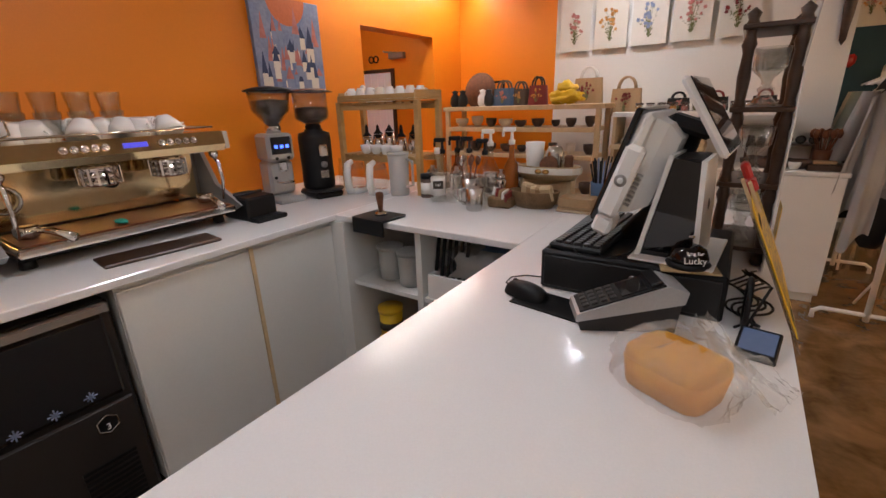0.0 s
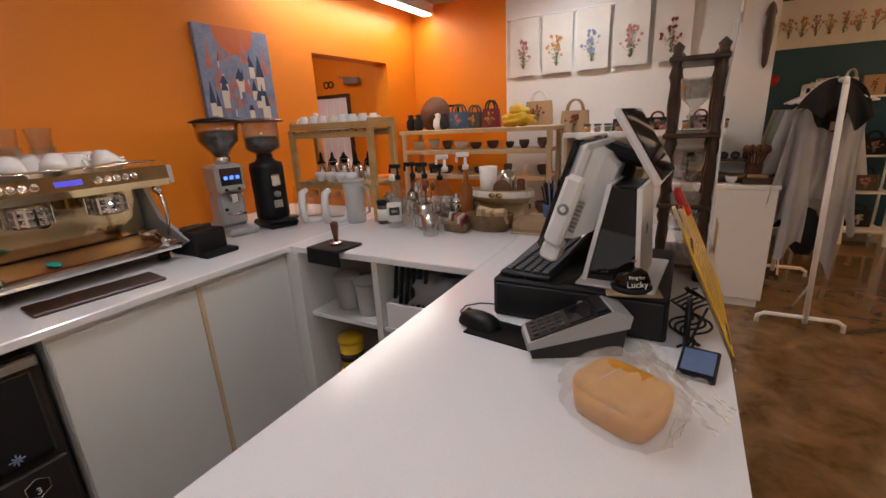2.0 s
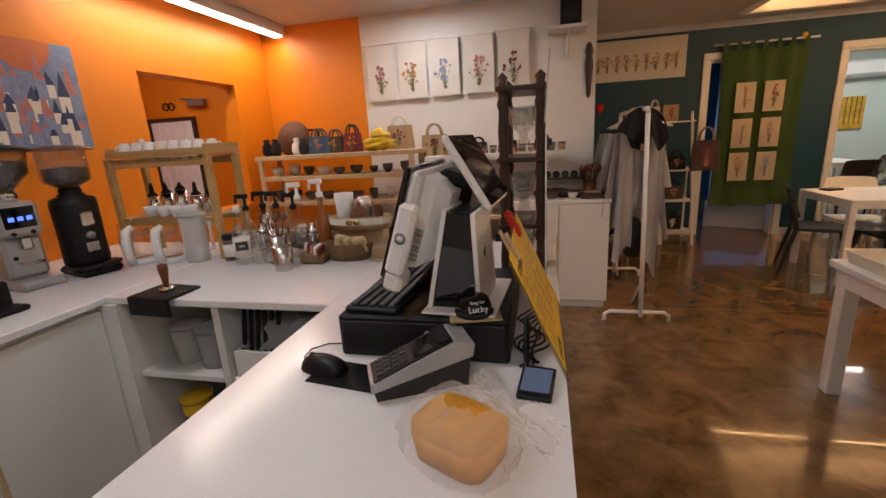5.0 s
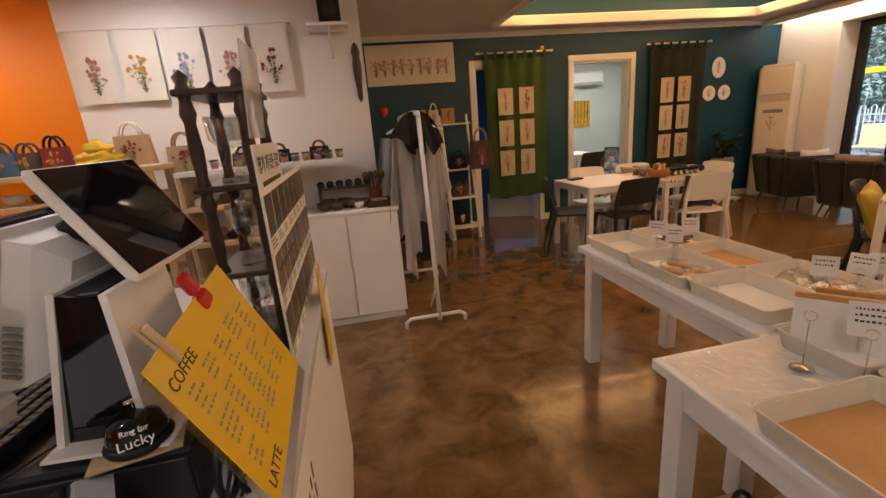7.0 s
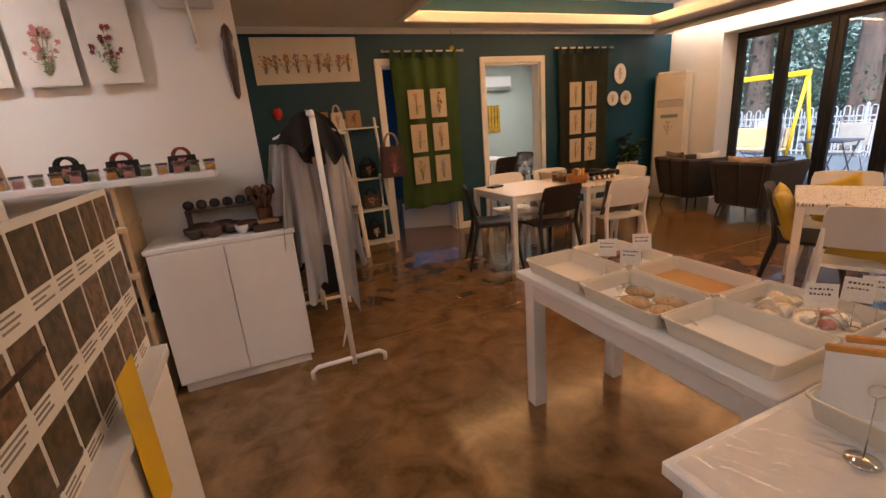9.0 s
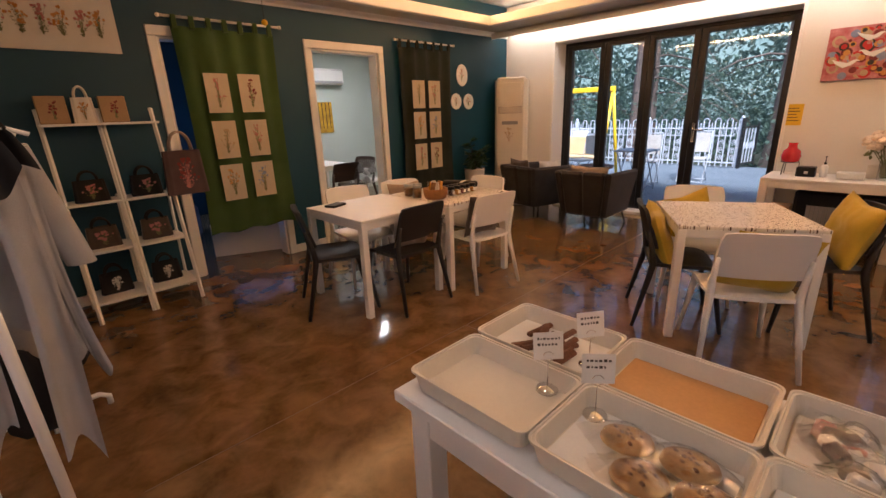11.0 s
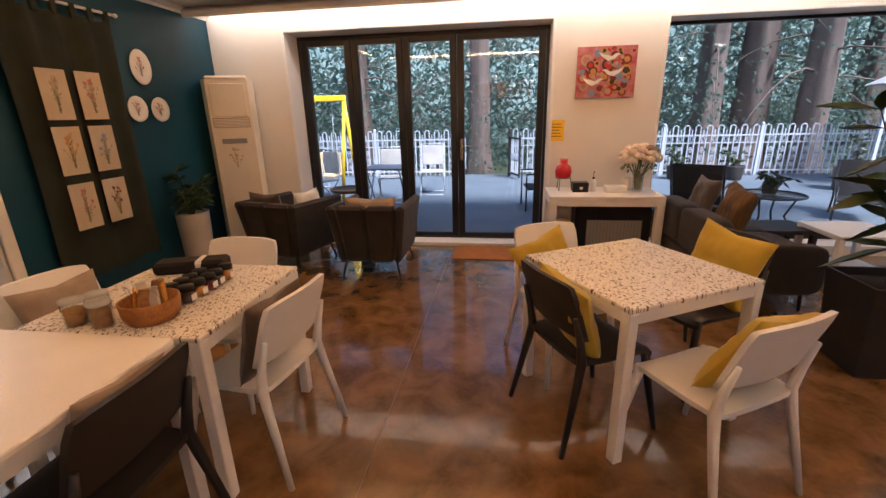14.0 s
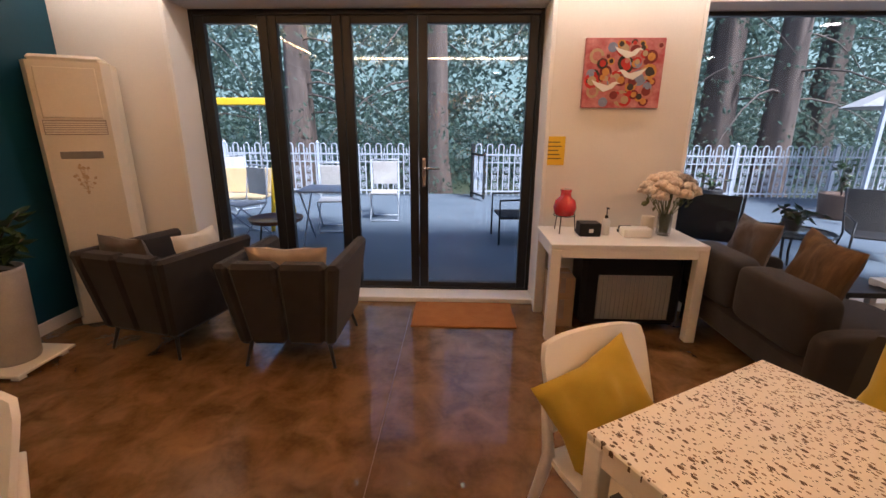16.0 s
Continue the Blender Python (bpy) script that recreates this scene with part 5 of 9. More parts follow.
def grinder(m, silver, label):
    g = thing("coffee_grinder", m, label, "grinder", "coffee grinders")
    mt = SILVER_PLASTIC if silver else BLACK
    part("base", Shape().box(-0.09, 0.12, -0.075, 0.075, 0, 0.035, 0.012), mt, g)
    if silver:
        part("body", Shape().box(-0.09, 0.03, -0.065, 0.065, 0.036, 0.20, 0.014).box(-0.09, 0.06, -0.068, 0.068, 0.201, 0.33, 0.014), mt, g)
        part("screen", Shape().box(0.0601, 0.063, -0.05, 0.05, 0.235, 0.315, 0.001), SCREEN, g)
        for k in range(3):
            part("digit", Shape().box(0.0632, 0.0642, -0.035 + 0.028 * k, -0.017 + 0.028 * k, 0.262, 0.278), BLUE_LED, g, "lit blue digit")
        part("spout", Shape().box(0.031, 0.065, -0.02, 0.02, 0.15, 0.20, 0.006), CHROME, g)
        for q, (dy, dz) in enumerate(((-0.03, 0.215), (0.03, 0.215), (-0.035, 0.12))):
            part("knob", Shape().lathe([(0.008, 0), (0.008, 0.006), (0.001, 0.007)], 12, 0, pose(0.0305 if dz < 0.2 else 0.0605, dy, dz, 0, 90, 0)), BLACK, g)
        part("fork", Shape().tube([(0.03, -0.03, 0.10), (0.085, -0.03, 0.10), (0.085, 0.03, 0.10), (0.03, 0.03, 0.10)], 0.006, 6), CHROME, g)
    else:
        part("body", Shape().lathe([(0.075, 0.036), (0.08, 0.06), (0.078, 0.16), (0.08, 0.30), (0.076, 0.325), (0.045, 0.335), (0.045, 0.345)], 26), mt, g)
        part("chute", Shape().box(0.066, 0.095, -0.022, 0.022, 0.21, 0.27, 0.006), CHROME, g)
        part("dial", Shape().lathe([(0.016, 0), (0.016, 0.01), (0.001, 0.011)], 14, 0, pose(0.078, 0.0, 0.17, 0, 90, 0)), GREY_METAL, g)
        part("label_plate", Shape().box(0.074, 0.079, -0.022, 0.022, 0.10, 0.14, 0.001), STEEL, g)
        part("tray", Shape().lathe([(0.09, 0.036), (0.095, 0.042), (0.001, 0.042)], 20, 0, pose(0.06, 0, 0)), BLACK, g)
    part("collar", Shape().lathe([(0.035, 0.331), (0.04, 0.36), (0.03, 0.372)], 18), CHROME if silver else BLACK, g)
    if silver:
        part("hopper", Shape().lathe([(0.032, 0.37), (0.045, 0.385), (0.088, 0.435), (0.098, 0.52), (0.095, 0.52), (0.085, 0.437), (0.042, 0.39)], 24), GLASS, g, "clear bean hopper")
        part("beans", Shape().lathe([(0.030, 0.372), (0.042, 0.39), (0.083, 0.436), (0.088, 0.480), (0.001, 0.488)], 20), BEANS, g, "dark roasted coffee beans")
    else:
        part("hopper", Shape().lathe([(0.04, 0.37), (0.078, 0.395), (0.082, 0.41), (0.082, 0.52), (0.079, 0.52), (0.079, 0.412), (0.038, 0.376)], 24), GLASS, g, "clear bean hopper")
        part("beans", Shape().lathe([(0.036, 0.376), (0.075, 0.398), (0.078, 0.412), (0.078, 0.45), (0.001, 0.458)], 20), BEANS, g, "dark roasted coffee beans")
    part("lid", Shape().lathe([(0.112, 0.521), (0.114, 0.527), (0.07, 0.540), (0.001, 0.546)], 24), SMOKE if not silver else BLACK, g)
    return g


grinder(pose(-2.04, 1.535, CT, 0, 0, -12) @ Matrix.Diagonal((1.06, 1.06, 1.08, 1)), True, "silver coffee grinder with a blue-lit display and full hopper")
grinder(pose(-1.965, 1.735, CT, 0, 0, -16) @ Matrix.Diagonal((1.1, 1.1, 1.06, 1)), False, "black coffee grinder with a bean-filled hopper")
tp = thing("tamping_mat", pose(-1.30, 1.47, CT, 0, 0, -4), "black tamping mat folded over the worktop edge", "mat")
part("mat", Shape().box(-0.09, 0.10, -0.06, 0.09, 0, 0.012, 0.004).box(-0.09, 0.10, -0.068, -0.054, -0.06, 0.011, 0.003), BLACK, tp)
tm = thing("tamper", pose(-1.29, 1.49, CT + 0.012), "coffee tamper with a turned brown wooden handle", "tamper")
part("foot", Shape().lathe([(0.028, 0), (0.028, 0.012), (0.012, 0.02)], 20), CHROME, tm)
part("handle", Shape().lathe([(0.010, 0.021), (0.012, 0.04), (0.018, 0.085), (0.017, 0.1), (0.001, 0.106)], 16), REDWOOD, tm)

# wooden cup rack on the worktop
rk = thing("cup_rack", pose(-1.70, 2.06, CT), "two-tier pine rack with a tray of cups on top", "rack")
for sx in (-0.285, 0.285):
    for sy in (-0.095, 0.10):
        part("post", Shape().box(sx - 0.015, sx + 0.015, sy - 0.015, sy + 0.015, 0, 0.50, 0.002), PINE, rk)
for z in (0.17, 0.455):
    part("rail", Shape().box(-0.27, 0.27, -0.10, -0.08, z, z + 0.03, 0.002).box(-0.27, 0.27, 0.085, 0.105, z, z + 0.03, 0.002), PINE, rk)
    for k in range(9):
        part("slat", Shape().box(-0.265 + 0.06 * k, -0.225 + 0.06 * k, -0.11, 0.115, z + 0.031, z + 0.04), PINE, rk)
part("tray", Shape().box(-0.27, 0.29, -0.12, 0.13, 0.501, 0.511).box(-0.27, 0.29, -0.12, -0.11, 0.512, 0.535, 0.002).box(-0.27, 0.29, 0.12, 0.13, 0.512, 0.55, 0.002).box(-0.27, -0.26, -0.109, 0.119, 0.512, 0.55, 0.002).box(0.28, 0.29, -0.109, 0.119, 0.512, 0.55, 0.002), PINE, rk)
for k in range(14):
    cup(pose(-1.92 + 0.072 * (k % 7), 2.01 + 0.09 * (k // 7), CT + 0.512 + 0.062, 180, 0, 40 * k), 0.034, 0.062, [CERAMIC, CERAMIC, CERAMIC, CREAM][k % 4], "small upturned espresso cup on a wooden tray", "espresso cups")
solo("sugar_pot", Shape().lathe([(0.018, 0), (0.022, 0.02), (0.018, 0.03), (0.024, 0.05), (0.012, 0.065), (0.018, 0.075), (0.008, 0.085)], 16), CERAMIC, pose(-1.95, 2.14, CT + 0.512), "small white figurine-shaped sugar pot", "pot")
for k in range(4):
    cup(pose(-1.82 + 0.075 * k, 1.99, CT + 0.211), 0.035, 0.05, label="white espresso cup on the rack's lower tier", group="cups on the rack")
for k in range(5):
    j = thing("milk_jug", pose(-1.91 + 0.09 * k, 2.10, CT + 0.211), "steel milk jug on the pine rack", "jug", "steel jugs")
    part("body", Shape().lathe([(0.034, 0), (0.038, 0.01), (0.034, 0.05 + 0.01 * (k % 3)), (0.028, 0.085 + 0.015 * (k % 3)), (0.026, 0.085)], 16), CHROME, j)
    part("lid", Shape().lathe([(0.03, 0.09 + 0.015 * (k % 3)), (0.012, 0.11 + 0.015 * (k % 3)), (0.008, 0.15), (0.001, 0.16)], 14), BLACK, j)


def kettle(m):
    k = thing("glass_kettle", m, "glass server with a thick white plastic handle", "kettle", "white-handled servers")
    part("base", Shape().lathe([(0.06, 0), (0.062, 0.02), (0.05, 0.03)], 20), WHITE_PLASTIC, k)
    part("jar", Shape().lathe([(0.052, 0.031), (0.06, 0.07), (0.05, 0.14), (0.045, 0.17), (0.043, 0.17), (0.048, 0.14)], 20), GLASS, k)
    part("handle", Shape().tube([(-0.03, -0.055, 0.015), (-0.035, -0.075, 0.05), (-0.035, -0.08, 0.12), (-0.03, -0.07, 0.17), (-0.01, -0.045, 0.185)], [0.02, 0.02, 0.02, 0.02, 0.014], 12), WHITE_PLASTIC, k, "thick white plastic handle")
    return k


kettle(pose(-1.82, 1.885, CT, 0, 0, 35))
kettle(pose(-1.665, 1.90, CT, 0, 0, 35))
pt = thing("plastic_pitcher", pose(-1.535, 1.93, CT), "tall clear lidded plastic pitcher", "pitcher")
part("body", Shape().lathe([(0.05, 0), (0.052, 0.01), (0.058, 0.22), (0.055, 0.22), (0.048, 0.012), (0.001, 0.012)], 20), FROST, pt)
part("lid", Shape().lathe([(0.06, 0.221), (0.06, 0.235), (0.001, 0.238)], 20), FROST, pt)
part("handle", Shape().tube([(0.05, 0, 0.2), (0.095, 0, 0.19), (0.095, 0, 0.06), (0.052, 0, 0.05)], 0.008, 8), FROST, pt)


def bottle(m, h, r, body, pump, label, lab=None):
    b = thing("syrup_bottle" if pump else "bottle", m, label, "bottle", "syrup bottles")
    part("glass", Shape().lathe([(r * 0.95, 0), (r, 0.008), (r, h * 0.62), (r * 0.38, h * 0.78), (r * 0.34, h), (0.001, h)], 18), body, b)
    if lab:
        part("label", Shape().lathe([(r * 1.01, h * 0.15), (r * 1.01, h * 0.52)], 18), lab, b)
    if pump:
        part("pump", Shape().lathe([(r * 0.45, h), (r * 0.45, h + 0.02), (0.008, h + 0.025), (0.007, h + 0.06)], 12).box(-0.045, 0.018, -0.011, 0.011, h + 0.06, h + 0.082, 0.004).box(-0.048, -0.036, -0.007, 0.007, h + 0.035, h + 0.061, 0.003), pump, b)
    else:
        part("cap", Shape().lathe([(r * 0.4, h), (r * 0.4, h + 0.03), (0.001, h + 0.031)], 14), WHITE_PLASTIC, b)
    return b


lab = mat("printed_label", (0.70, 0.62, 0.50), (0.10, 0.06, 0.05), rough=0.5, scale=38, fine=120, bump=0, vary=0.1)
sb = bottle(pose(-1.245, 1.885, CT), 0.24, 0.037, GLASS, None, "clear square syrup bottle with a dark and cream label", PAPER)
part("label_block", Shape().box(0.012, 0.0385, -0.026, 0.026, 0.07, 0.11, 0.001), INK, sb, "", pose(0, 0, 0, 0, 0, -55))
writing("label_number", "1&1", 0.02, WHITE, sb, pose(0.0222, -0.0318, 0.09, 90, 0, 35))
for x, y, h, mt, pm, lb in ((-1.33, 2.06, 0.22, GLASS, BLACK, "clear syrup bottle with a black pump"), (-1.24, 2.07, 0.23, SMOKE, BLACK, "dark syrup bottle with a black pump"), (-1.16, 2.06, 0.23, GLASS, BLACK, "clear syrup bottle with a black pump"), (-1.08, 2.08, 0.22, GLASS, BLACK, "clear syrup bottle with a black pump"), (-1.02, 2.03, 0.27, GLASS, WHITE_PLASTIC, "syrup bottle with a white pump"), (-0.91, 2.04, 0.28, AMBER_LIQ, WHITE_PLASTIC, "amber syrup bottle with a white pump")):
    bottle(pose(x, y, CT, 0, 0, 20), h, 0.036, mt, pm, lb, None if mt is not GLASS else lab)
for x, y, h, r in ((-1.13, 1.96, 0.15, 0.035), (-1.02, 1.94, 0.13, 0.04), (-1.17, 1.90, 0.16, 0.034), (-2.16, 1.92, 0.2, 0.04), (-2.05, 2.02, 0.17, 0.04)):
    solo("glass_jar", Shape().lathe([(r, 0), (r * 1.05, 0.01), (r, h * 0.7), (r * 0.8, h * 0.8), (r * 0.85, h), (0.001, h)], 18), GLASS, pose(x, y, CT), "clear glass jar among the bottles", "jar", "glass jars")
for x, y, h in ((-1.41, 2.075, 0.15), (-1.19, 1.975, 0.17), (-0.955, 2.02, 0.16), (-0.90, 2.075, 0.19)):
    sk = thing("cocktail_shaker", pose(x, y, CT), "polished steel shaker standing among the bottles", "shaker", "steel shakers")
    part("body", Shape().lathe([(0.028, 0), (0.03, 0.005), (0.038, h * 0.7), (0.037, h * 0.72)], 20), CHROME, sk)
    part("cap", Shape().lathe([(0.037, h * 0.722), (0.03, h * 0.85), (0.014, h * 0.9), (0.014, h), (0.001, h + 0.002)], 20), CHROME, sk)
sc = thing("steel_cup", pose(-0.985, 1.80, CT), "steel measuring cup with a handle", "cup")
part("body", Shape().lathe([(0.036, 0), (0.038, 0.006), (0.042, 0.105), (0.040, 0.105), (0.035, 0.01), (0.001, 0.01)], 22), STEEL, sc)
part("handle", Shape().tube([(-0.04, -0.01, 0.1), (-0.075, -0.02, 0.09), (-0.075, -0.02, 0.04), (-0.038, -0.01, 0.03)], 0.006, 6), STEEL, sc)
ut = thing("utensil_jar", pose(-1.07, 1.90, CT), "perforated steel jar holding spoons and stirrers", "utensil jar")
part("jar", Shape().lathe([(0.04, 0), (0.042, 0.13), (0.039, 0.13), (0.037, 0.008), (0.001, 0.008)], 18), STEEL, ut)
for k in range(7):
    a = k * 0.9
    part("spoon", Shape().tube([(0, 0, 0.02), (0.045 * math.cos(a), 0.045 * math.sin(a), 0.2)], 0.003, 5).blob((0.05 * math.cos(a), 0.05 * math.sin(a), 0.215), (0.014, 0.014, 0.022), n=8), CHROME if k % 2 else REDWOOD, ut)
sp = thing("spice_jar", pose(-1.36, 1.95, CT), "cinnamon shaker with a dark lid and white label", "jar")
part("jar", Shape().lathe([(0.035, 0), (0.035, 0.10), (0.001, 0.10)], 18), BROWN_CERAMIC, sp)
part("label", Shape().lathe([(0.0355, 0.02), (0.0355, 0.08)], 18), PAPER, sp)
part("lid", Shape().lathe([(0.036, 0.101), (0.036, 0.125), (0.001, 0.126)], 18), BLACK, sp)
bs = thing("small_basket", pose(-0.90, 1.915, CT), "small woven basket of sugar sachets", "basket")
part("basket", Shape().box(-0.06, 0.06, -0.04, 0.04, 0, 0.05, 0.01), WICKER, bs)
for k in range(5):
    part("sachet", Shape().box(-0.05 + 0.02 * k, -0.038 + 0.02 * k, -0.03, 0.03, 0.045, 0.085, 0.002, at=pose(0, 0, 0, 8 * (k - 2), 6, 0)), [PAPER, DEEP_RED, CARD][k % 3], bs)
ob = thing("wicker_basket", pose(-0.765, 1.985, CT), "oval dark wicker basket of wooden spoons and coasters", "basket")
part("basket", Shape().lathe([(0.09, 0), (0.11, 0.03), (0.118, 0.07), (0.122, 0.078), (0.112, 0.078), (0.10, 0.02), (0.001, 0.015)], 28, sy=0.62), WICKER, ob)
for k in range(5):
    part("coaster", Shape().box(-0.07 + 0.03 * k, -0.01 + 0.03 * k, -0.02, 0.015, 0.03, 0.11, 0.008, at=pose(0, 0, 0, 10 + 3 * k, 10 - 4 * k, 0)), [PALE_PINE, CARD][k % 2], ob)
ub = thing("lined_basket", pose(-0.735, 2.075, CT + 0.0), "pale wicker basket with lace lining on a stand", "basket")
part("stand", Shape().box(-0.12, 0.12, -0.02, 0.05, 0, 0.118, 0.004), PALE_PINE, ub)
part("basket", Shape().lathe([(0.13, 0.12), (0.15, 0.15), (0.155, 0.185), (0.145, 0.185), (0.13, 0.135), (0.001, 0.13)], 28, sy=0.5), PALE_WICKER, ub)
part("lace_trim", Shape().grid(lambda u, v: ((0.157 + 0.004 * math.sin(u * 120)) * math.cos(2 * math.pi * u), 0.5 * (0.157 + 0.004 * math.sin(u * 120)) * math.sin(2 * math.pi * u), 0.15 + 0.03 * v), 90, 2), LINEN, ub)
part("bow", Shape().blob((-0.018, -0.085, 0.165), (0.018, 0.006, 0.012), n=8).blob((0.018, -0.085, 0.165), (0.018, 0.006, 0.012), n=8), GOLD, ub, "golden bow")
part("cup_stack", Shape().lathe([(0.035, 0.13), (0.045, 0.29), (0.042, 0.29), (0.001, 0.14)], 18, 0, pose(-0.07, 0, 0)), PAPER, ub, "stack of white paper cups")
part("steel_flask", Shape().lathe([(0.04, 0.13), (0.044, 0.15), (0.044, 0.24), (0.03, 0.27), (0.001, 0.275)], 18, 0, pose(0.025, 0.01, 0)), STEEL, ub, "brushed steel flask")
part("biscuit", Shape().lathe([(0.04, 0), (0.045, 0.005), (0.04, 0.01), (0.001, 0.011)], 18, 0, pose(0.02, -0.05, 0.19, 75, 0, 0)).box(0.08, 0.12, -0.02, 0.0, 0.17, 0.235, 0.008), CHOC, ub)
fb = thing("takeaway_boxes", pose(-0.565, 1.985, CT), "stack of flat kraft takeaway boxes", "box")
for k in range(3):
    part("box", Shape().box(-0.075 + 0.004 * k, 0.075 + 0.003 * k, -0.05, 0.05, 0.012 * k * (1 if k < 2 else 1), 0.011 + 0.012 * k + (0.03 if k == 2 else 0), 0.003), mat("pale_card", (0.62, 0.47, 0.30), rough=0.7, scale=5, fine=110, bump=0.08) if k == 0 else CARD, fb)
st = thing("straw_cup", pose(-0.49, 2.085, CT), "dark cup full of black straws and pens", "cup")
part("cup", Shape().lathe([(0.035, 0), (0.045, 0.12), (0.042, 0.12), (0.001, 0.01)], 16), BLUE, st)
for k in range(16):
    a = k * 2.4
    part("straw", Shape().tube([(0.01 * math.cos(a), 0.01 * math.sin(a), 0.02), (0.05 * math.cos(a), 0.05 * math.sin(a), 0.2 + 0.01 * (k % 4))], 0.004, 5), BLACK if k % 5 else SOFT_BLUE, st)

# till
dr = thing("cash_drawer", pose(-0.178, 1.312, CT), "black steel cash drawer on the counter", "cash drawer")
part("body", Shape().box(-0.21, 0.21, -0.20, 0.21, 0, 0.108, 0.006), BLACK, dr)
part("drawer_front", Shape().box(-0.20, 0.20, -0.206, -0.2005, 0.012, 0.096, 0.002), BLACK_FRAME, dr)
part("lock", Shape().lathe([(0.009, 0), (0.009, 0.003), (0.001, 0.004)], 14, 0, pose(0.02, -0.206, 0.07, 90, 0, 0)), GREY_METAL, dr)
key = thing("keyboard", pose(-0.292, 1.325, CT + 0.108, 0, 0, 86), "black computer keyboard on the cash drawer", "keyboard")
part("case", Shape().box(-0.20, 0.20, -0.07, 0.07, 0, 0.016, 0.005), BLACK, key)
kc = Shape().box(-0.0075, 0.0075, -0.0088, 0.0088, 0, 0.008, 0.002).mesh("keycap", CHARCOAL)
for r in range(5):
    for c in range(22):
        o = new("keycap", kc)
        o.parent = key
        o.location = (-0.185 + 0.0176 * c, -0.052 + 0.0245 * r, 0.0155)
part("cable", Shape().tube([(-0.2, 0.0, 0.008), (-0.235, -0.02, 0.01), (-0.21, -0.09, 0.004), (-0.14, -0.12, 0.004), (-0.05, -0.13, 0.004)], 0.002, 5), BLACK, key)
pos = thing("till_monitor", pose(-0.256, 1.30, CT + 0.20, 0, 0, -3) @ pose(0, 0, 0, 0, 18.5, 0), "white till monitor with its black screen turned to the staff", "monitor")
part("screen", Shape().box(-0.016, -0.001, -0.155, 0.145, -0.008, 0.268, 0.004), SCREEN, pos, "glossy black screen")
part("housing", Shape().box(0.0, 0.026, -0.155, 0.145, -0.004, 0.264, 0.010), WHITE_PLASTIC, pos)
part("back_shell", Shape().add([(x, y, z) for x, y0, y1, z0, z1 in ((0.0262, -0.115, 0.13, 0.02, 0.255), (0.055, -0.105, 0.12, 0.028, 0.250), (0.088, -0.075, 0.095, 0.055, 0.225)) for y, z in ((y0, z0), (y1, z0), (y1, z1), (y0, z1))], [(8, 9, 10, 11)] + [(4 * a + k, 4 * a + (k + 1) % 4, 4 * a + 4 + (k + 1) % 4, 4 * a + 4 + k) for a in range(2) for k in range(4)]), WHITE_PLASTIC, pos)
for k in range(8):
    part("vent_slot", Shape().box(0.030, 0.052, -0.1165, -0.1105, 0.045 + 0.011 * k, 0.050 + 0.011 * k), SILVER_PLASTIC, pos)
part("card_reader", Shape().box(0.002, 0.046, -0.192, -0.156, 0.022, 0.195, 0.009), WHITE_PLASTIC, pos, "white card reader on the monitor's side")
part("round_mark", Shape().lathe([(0.014, 0), (0.014, 0.001), (0.001, 0.001)], 18, 0, pose(0.024, -0.192, 0.115, 90, 0, 0)), GREY_INK, pos, "round grey mark")
part("mark_core", Shape().lathe([(0.007, 0), (0.007, 0.0008), (0.001, 0.0008)], 14, 0, pose(0.024, -0.1932, 0.115, 90, 0, 0)), WHITE_PLASTIC, pos)
part("foot_clip", Shape().box(0.0, 0.045, -0.170, -0.10, -0.03, 0.018, 0.008), WHITE_PLASTIC, pos)
part("hinge_arm", Shape().box(0.03, 0.14, -0.03, 0.05, 0.232, 0.268, 0.012), BLACK, pos, "black hinge arm to the customer screen")
part("support", Shape().tube([(0.085, 0.02, 0.13), (0.10, 0.03, 0.03), (0.06, 0.03, -0.088)], 0.03, 10), BLACK, pos)
cd = thing("customer_terminal", pose(-0.087, 1.225, CT + 0.116, 0, 0, -4), "black and white customer terminal pedestal", "terminal")
cd.scale = (0.78, 1.1, 0.95)
part("plate", Shape().box(-0.11, 0.12, -0.09, 0.16, -0.0075, -0.0005, 0.003), WHITE_PLASTIC, cd, "white base plate")
part("front_panel", Shape().add([(x, y, z) for y in (-0.055, -0.045) for x, z in ((-0.085, 0.0), (0.06, 0.0), (0.045, 0.235), (-0.025, 0.245))], [(0, 1, 2, 3), (7, 6, 5, 4), (0, 4, 5, 1), (1, 5, 6, 2), (2, 6, 7, 3), (3, 7, 4, 0)]), SCREEN, cd, "glossy black front")
for s_, o in ((-1, -0.014), (1, 0.014)):
    xs = ((-0.085, 0), (-0.025, 0.25)) if s_ < 0 else ((0.06, 0), (0.045, 0.24))
    part("side_shell", Shape().add([(x + e, y, z) for e in (0.0, o) for y, (x, z) in ((-0.065, xs[0]), (0.11, xs[0]), (0.10, xs[1]), (-0.055, xs[1]))], [(0, 1, 2, 3), (7, 6, 5, 4), (0, 4, 5, 1), (1, 5, 6, 2), (2, 6, 7, 3), (3, 7, 4, 0)]), WHITE_PLASTIC, cd, "white plastic side")
part("top_cover", Shape().box(-0.035, 0.045, -0.05, 0.09, 0.236, 0.2435, 0.002), BLACK, cd)
part("scribble", Shape().tube([(0.0735 - 0.006 * q, -0.02 + 0.03 * q, 0.13 + 0.012 * math.sin(7 * q)) for q in (0, 0.3, 0.6, 0.9, 1.2, 1.5, 1.8)], 0.0015, 5), INK, cd)
tb = thing("customer_tablet", pose(-0.049, 1.313, CT + 0.439) @ pose(0, 0, 0, 0, 59, -4), "tilted customer tablet with a white rim and dark screen", "tablet")
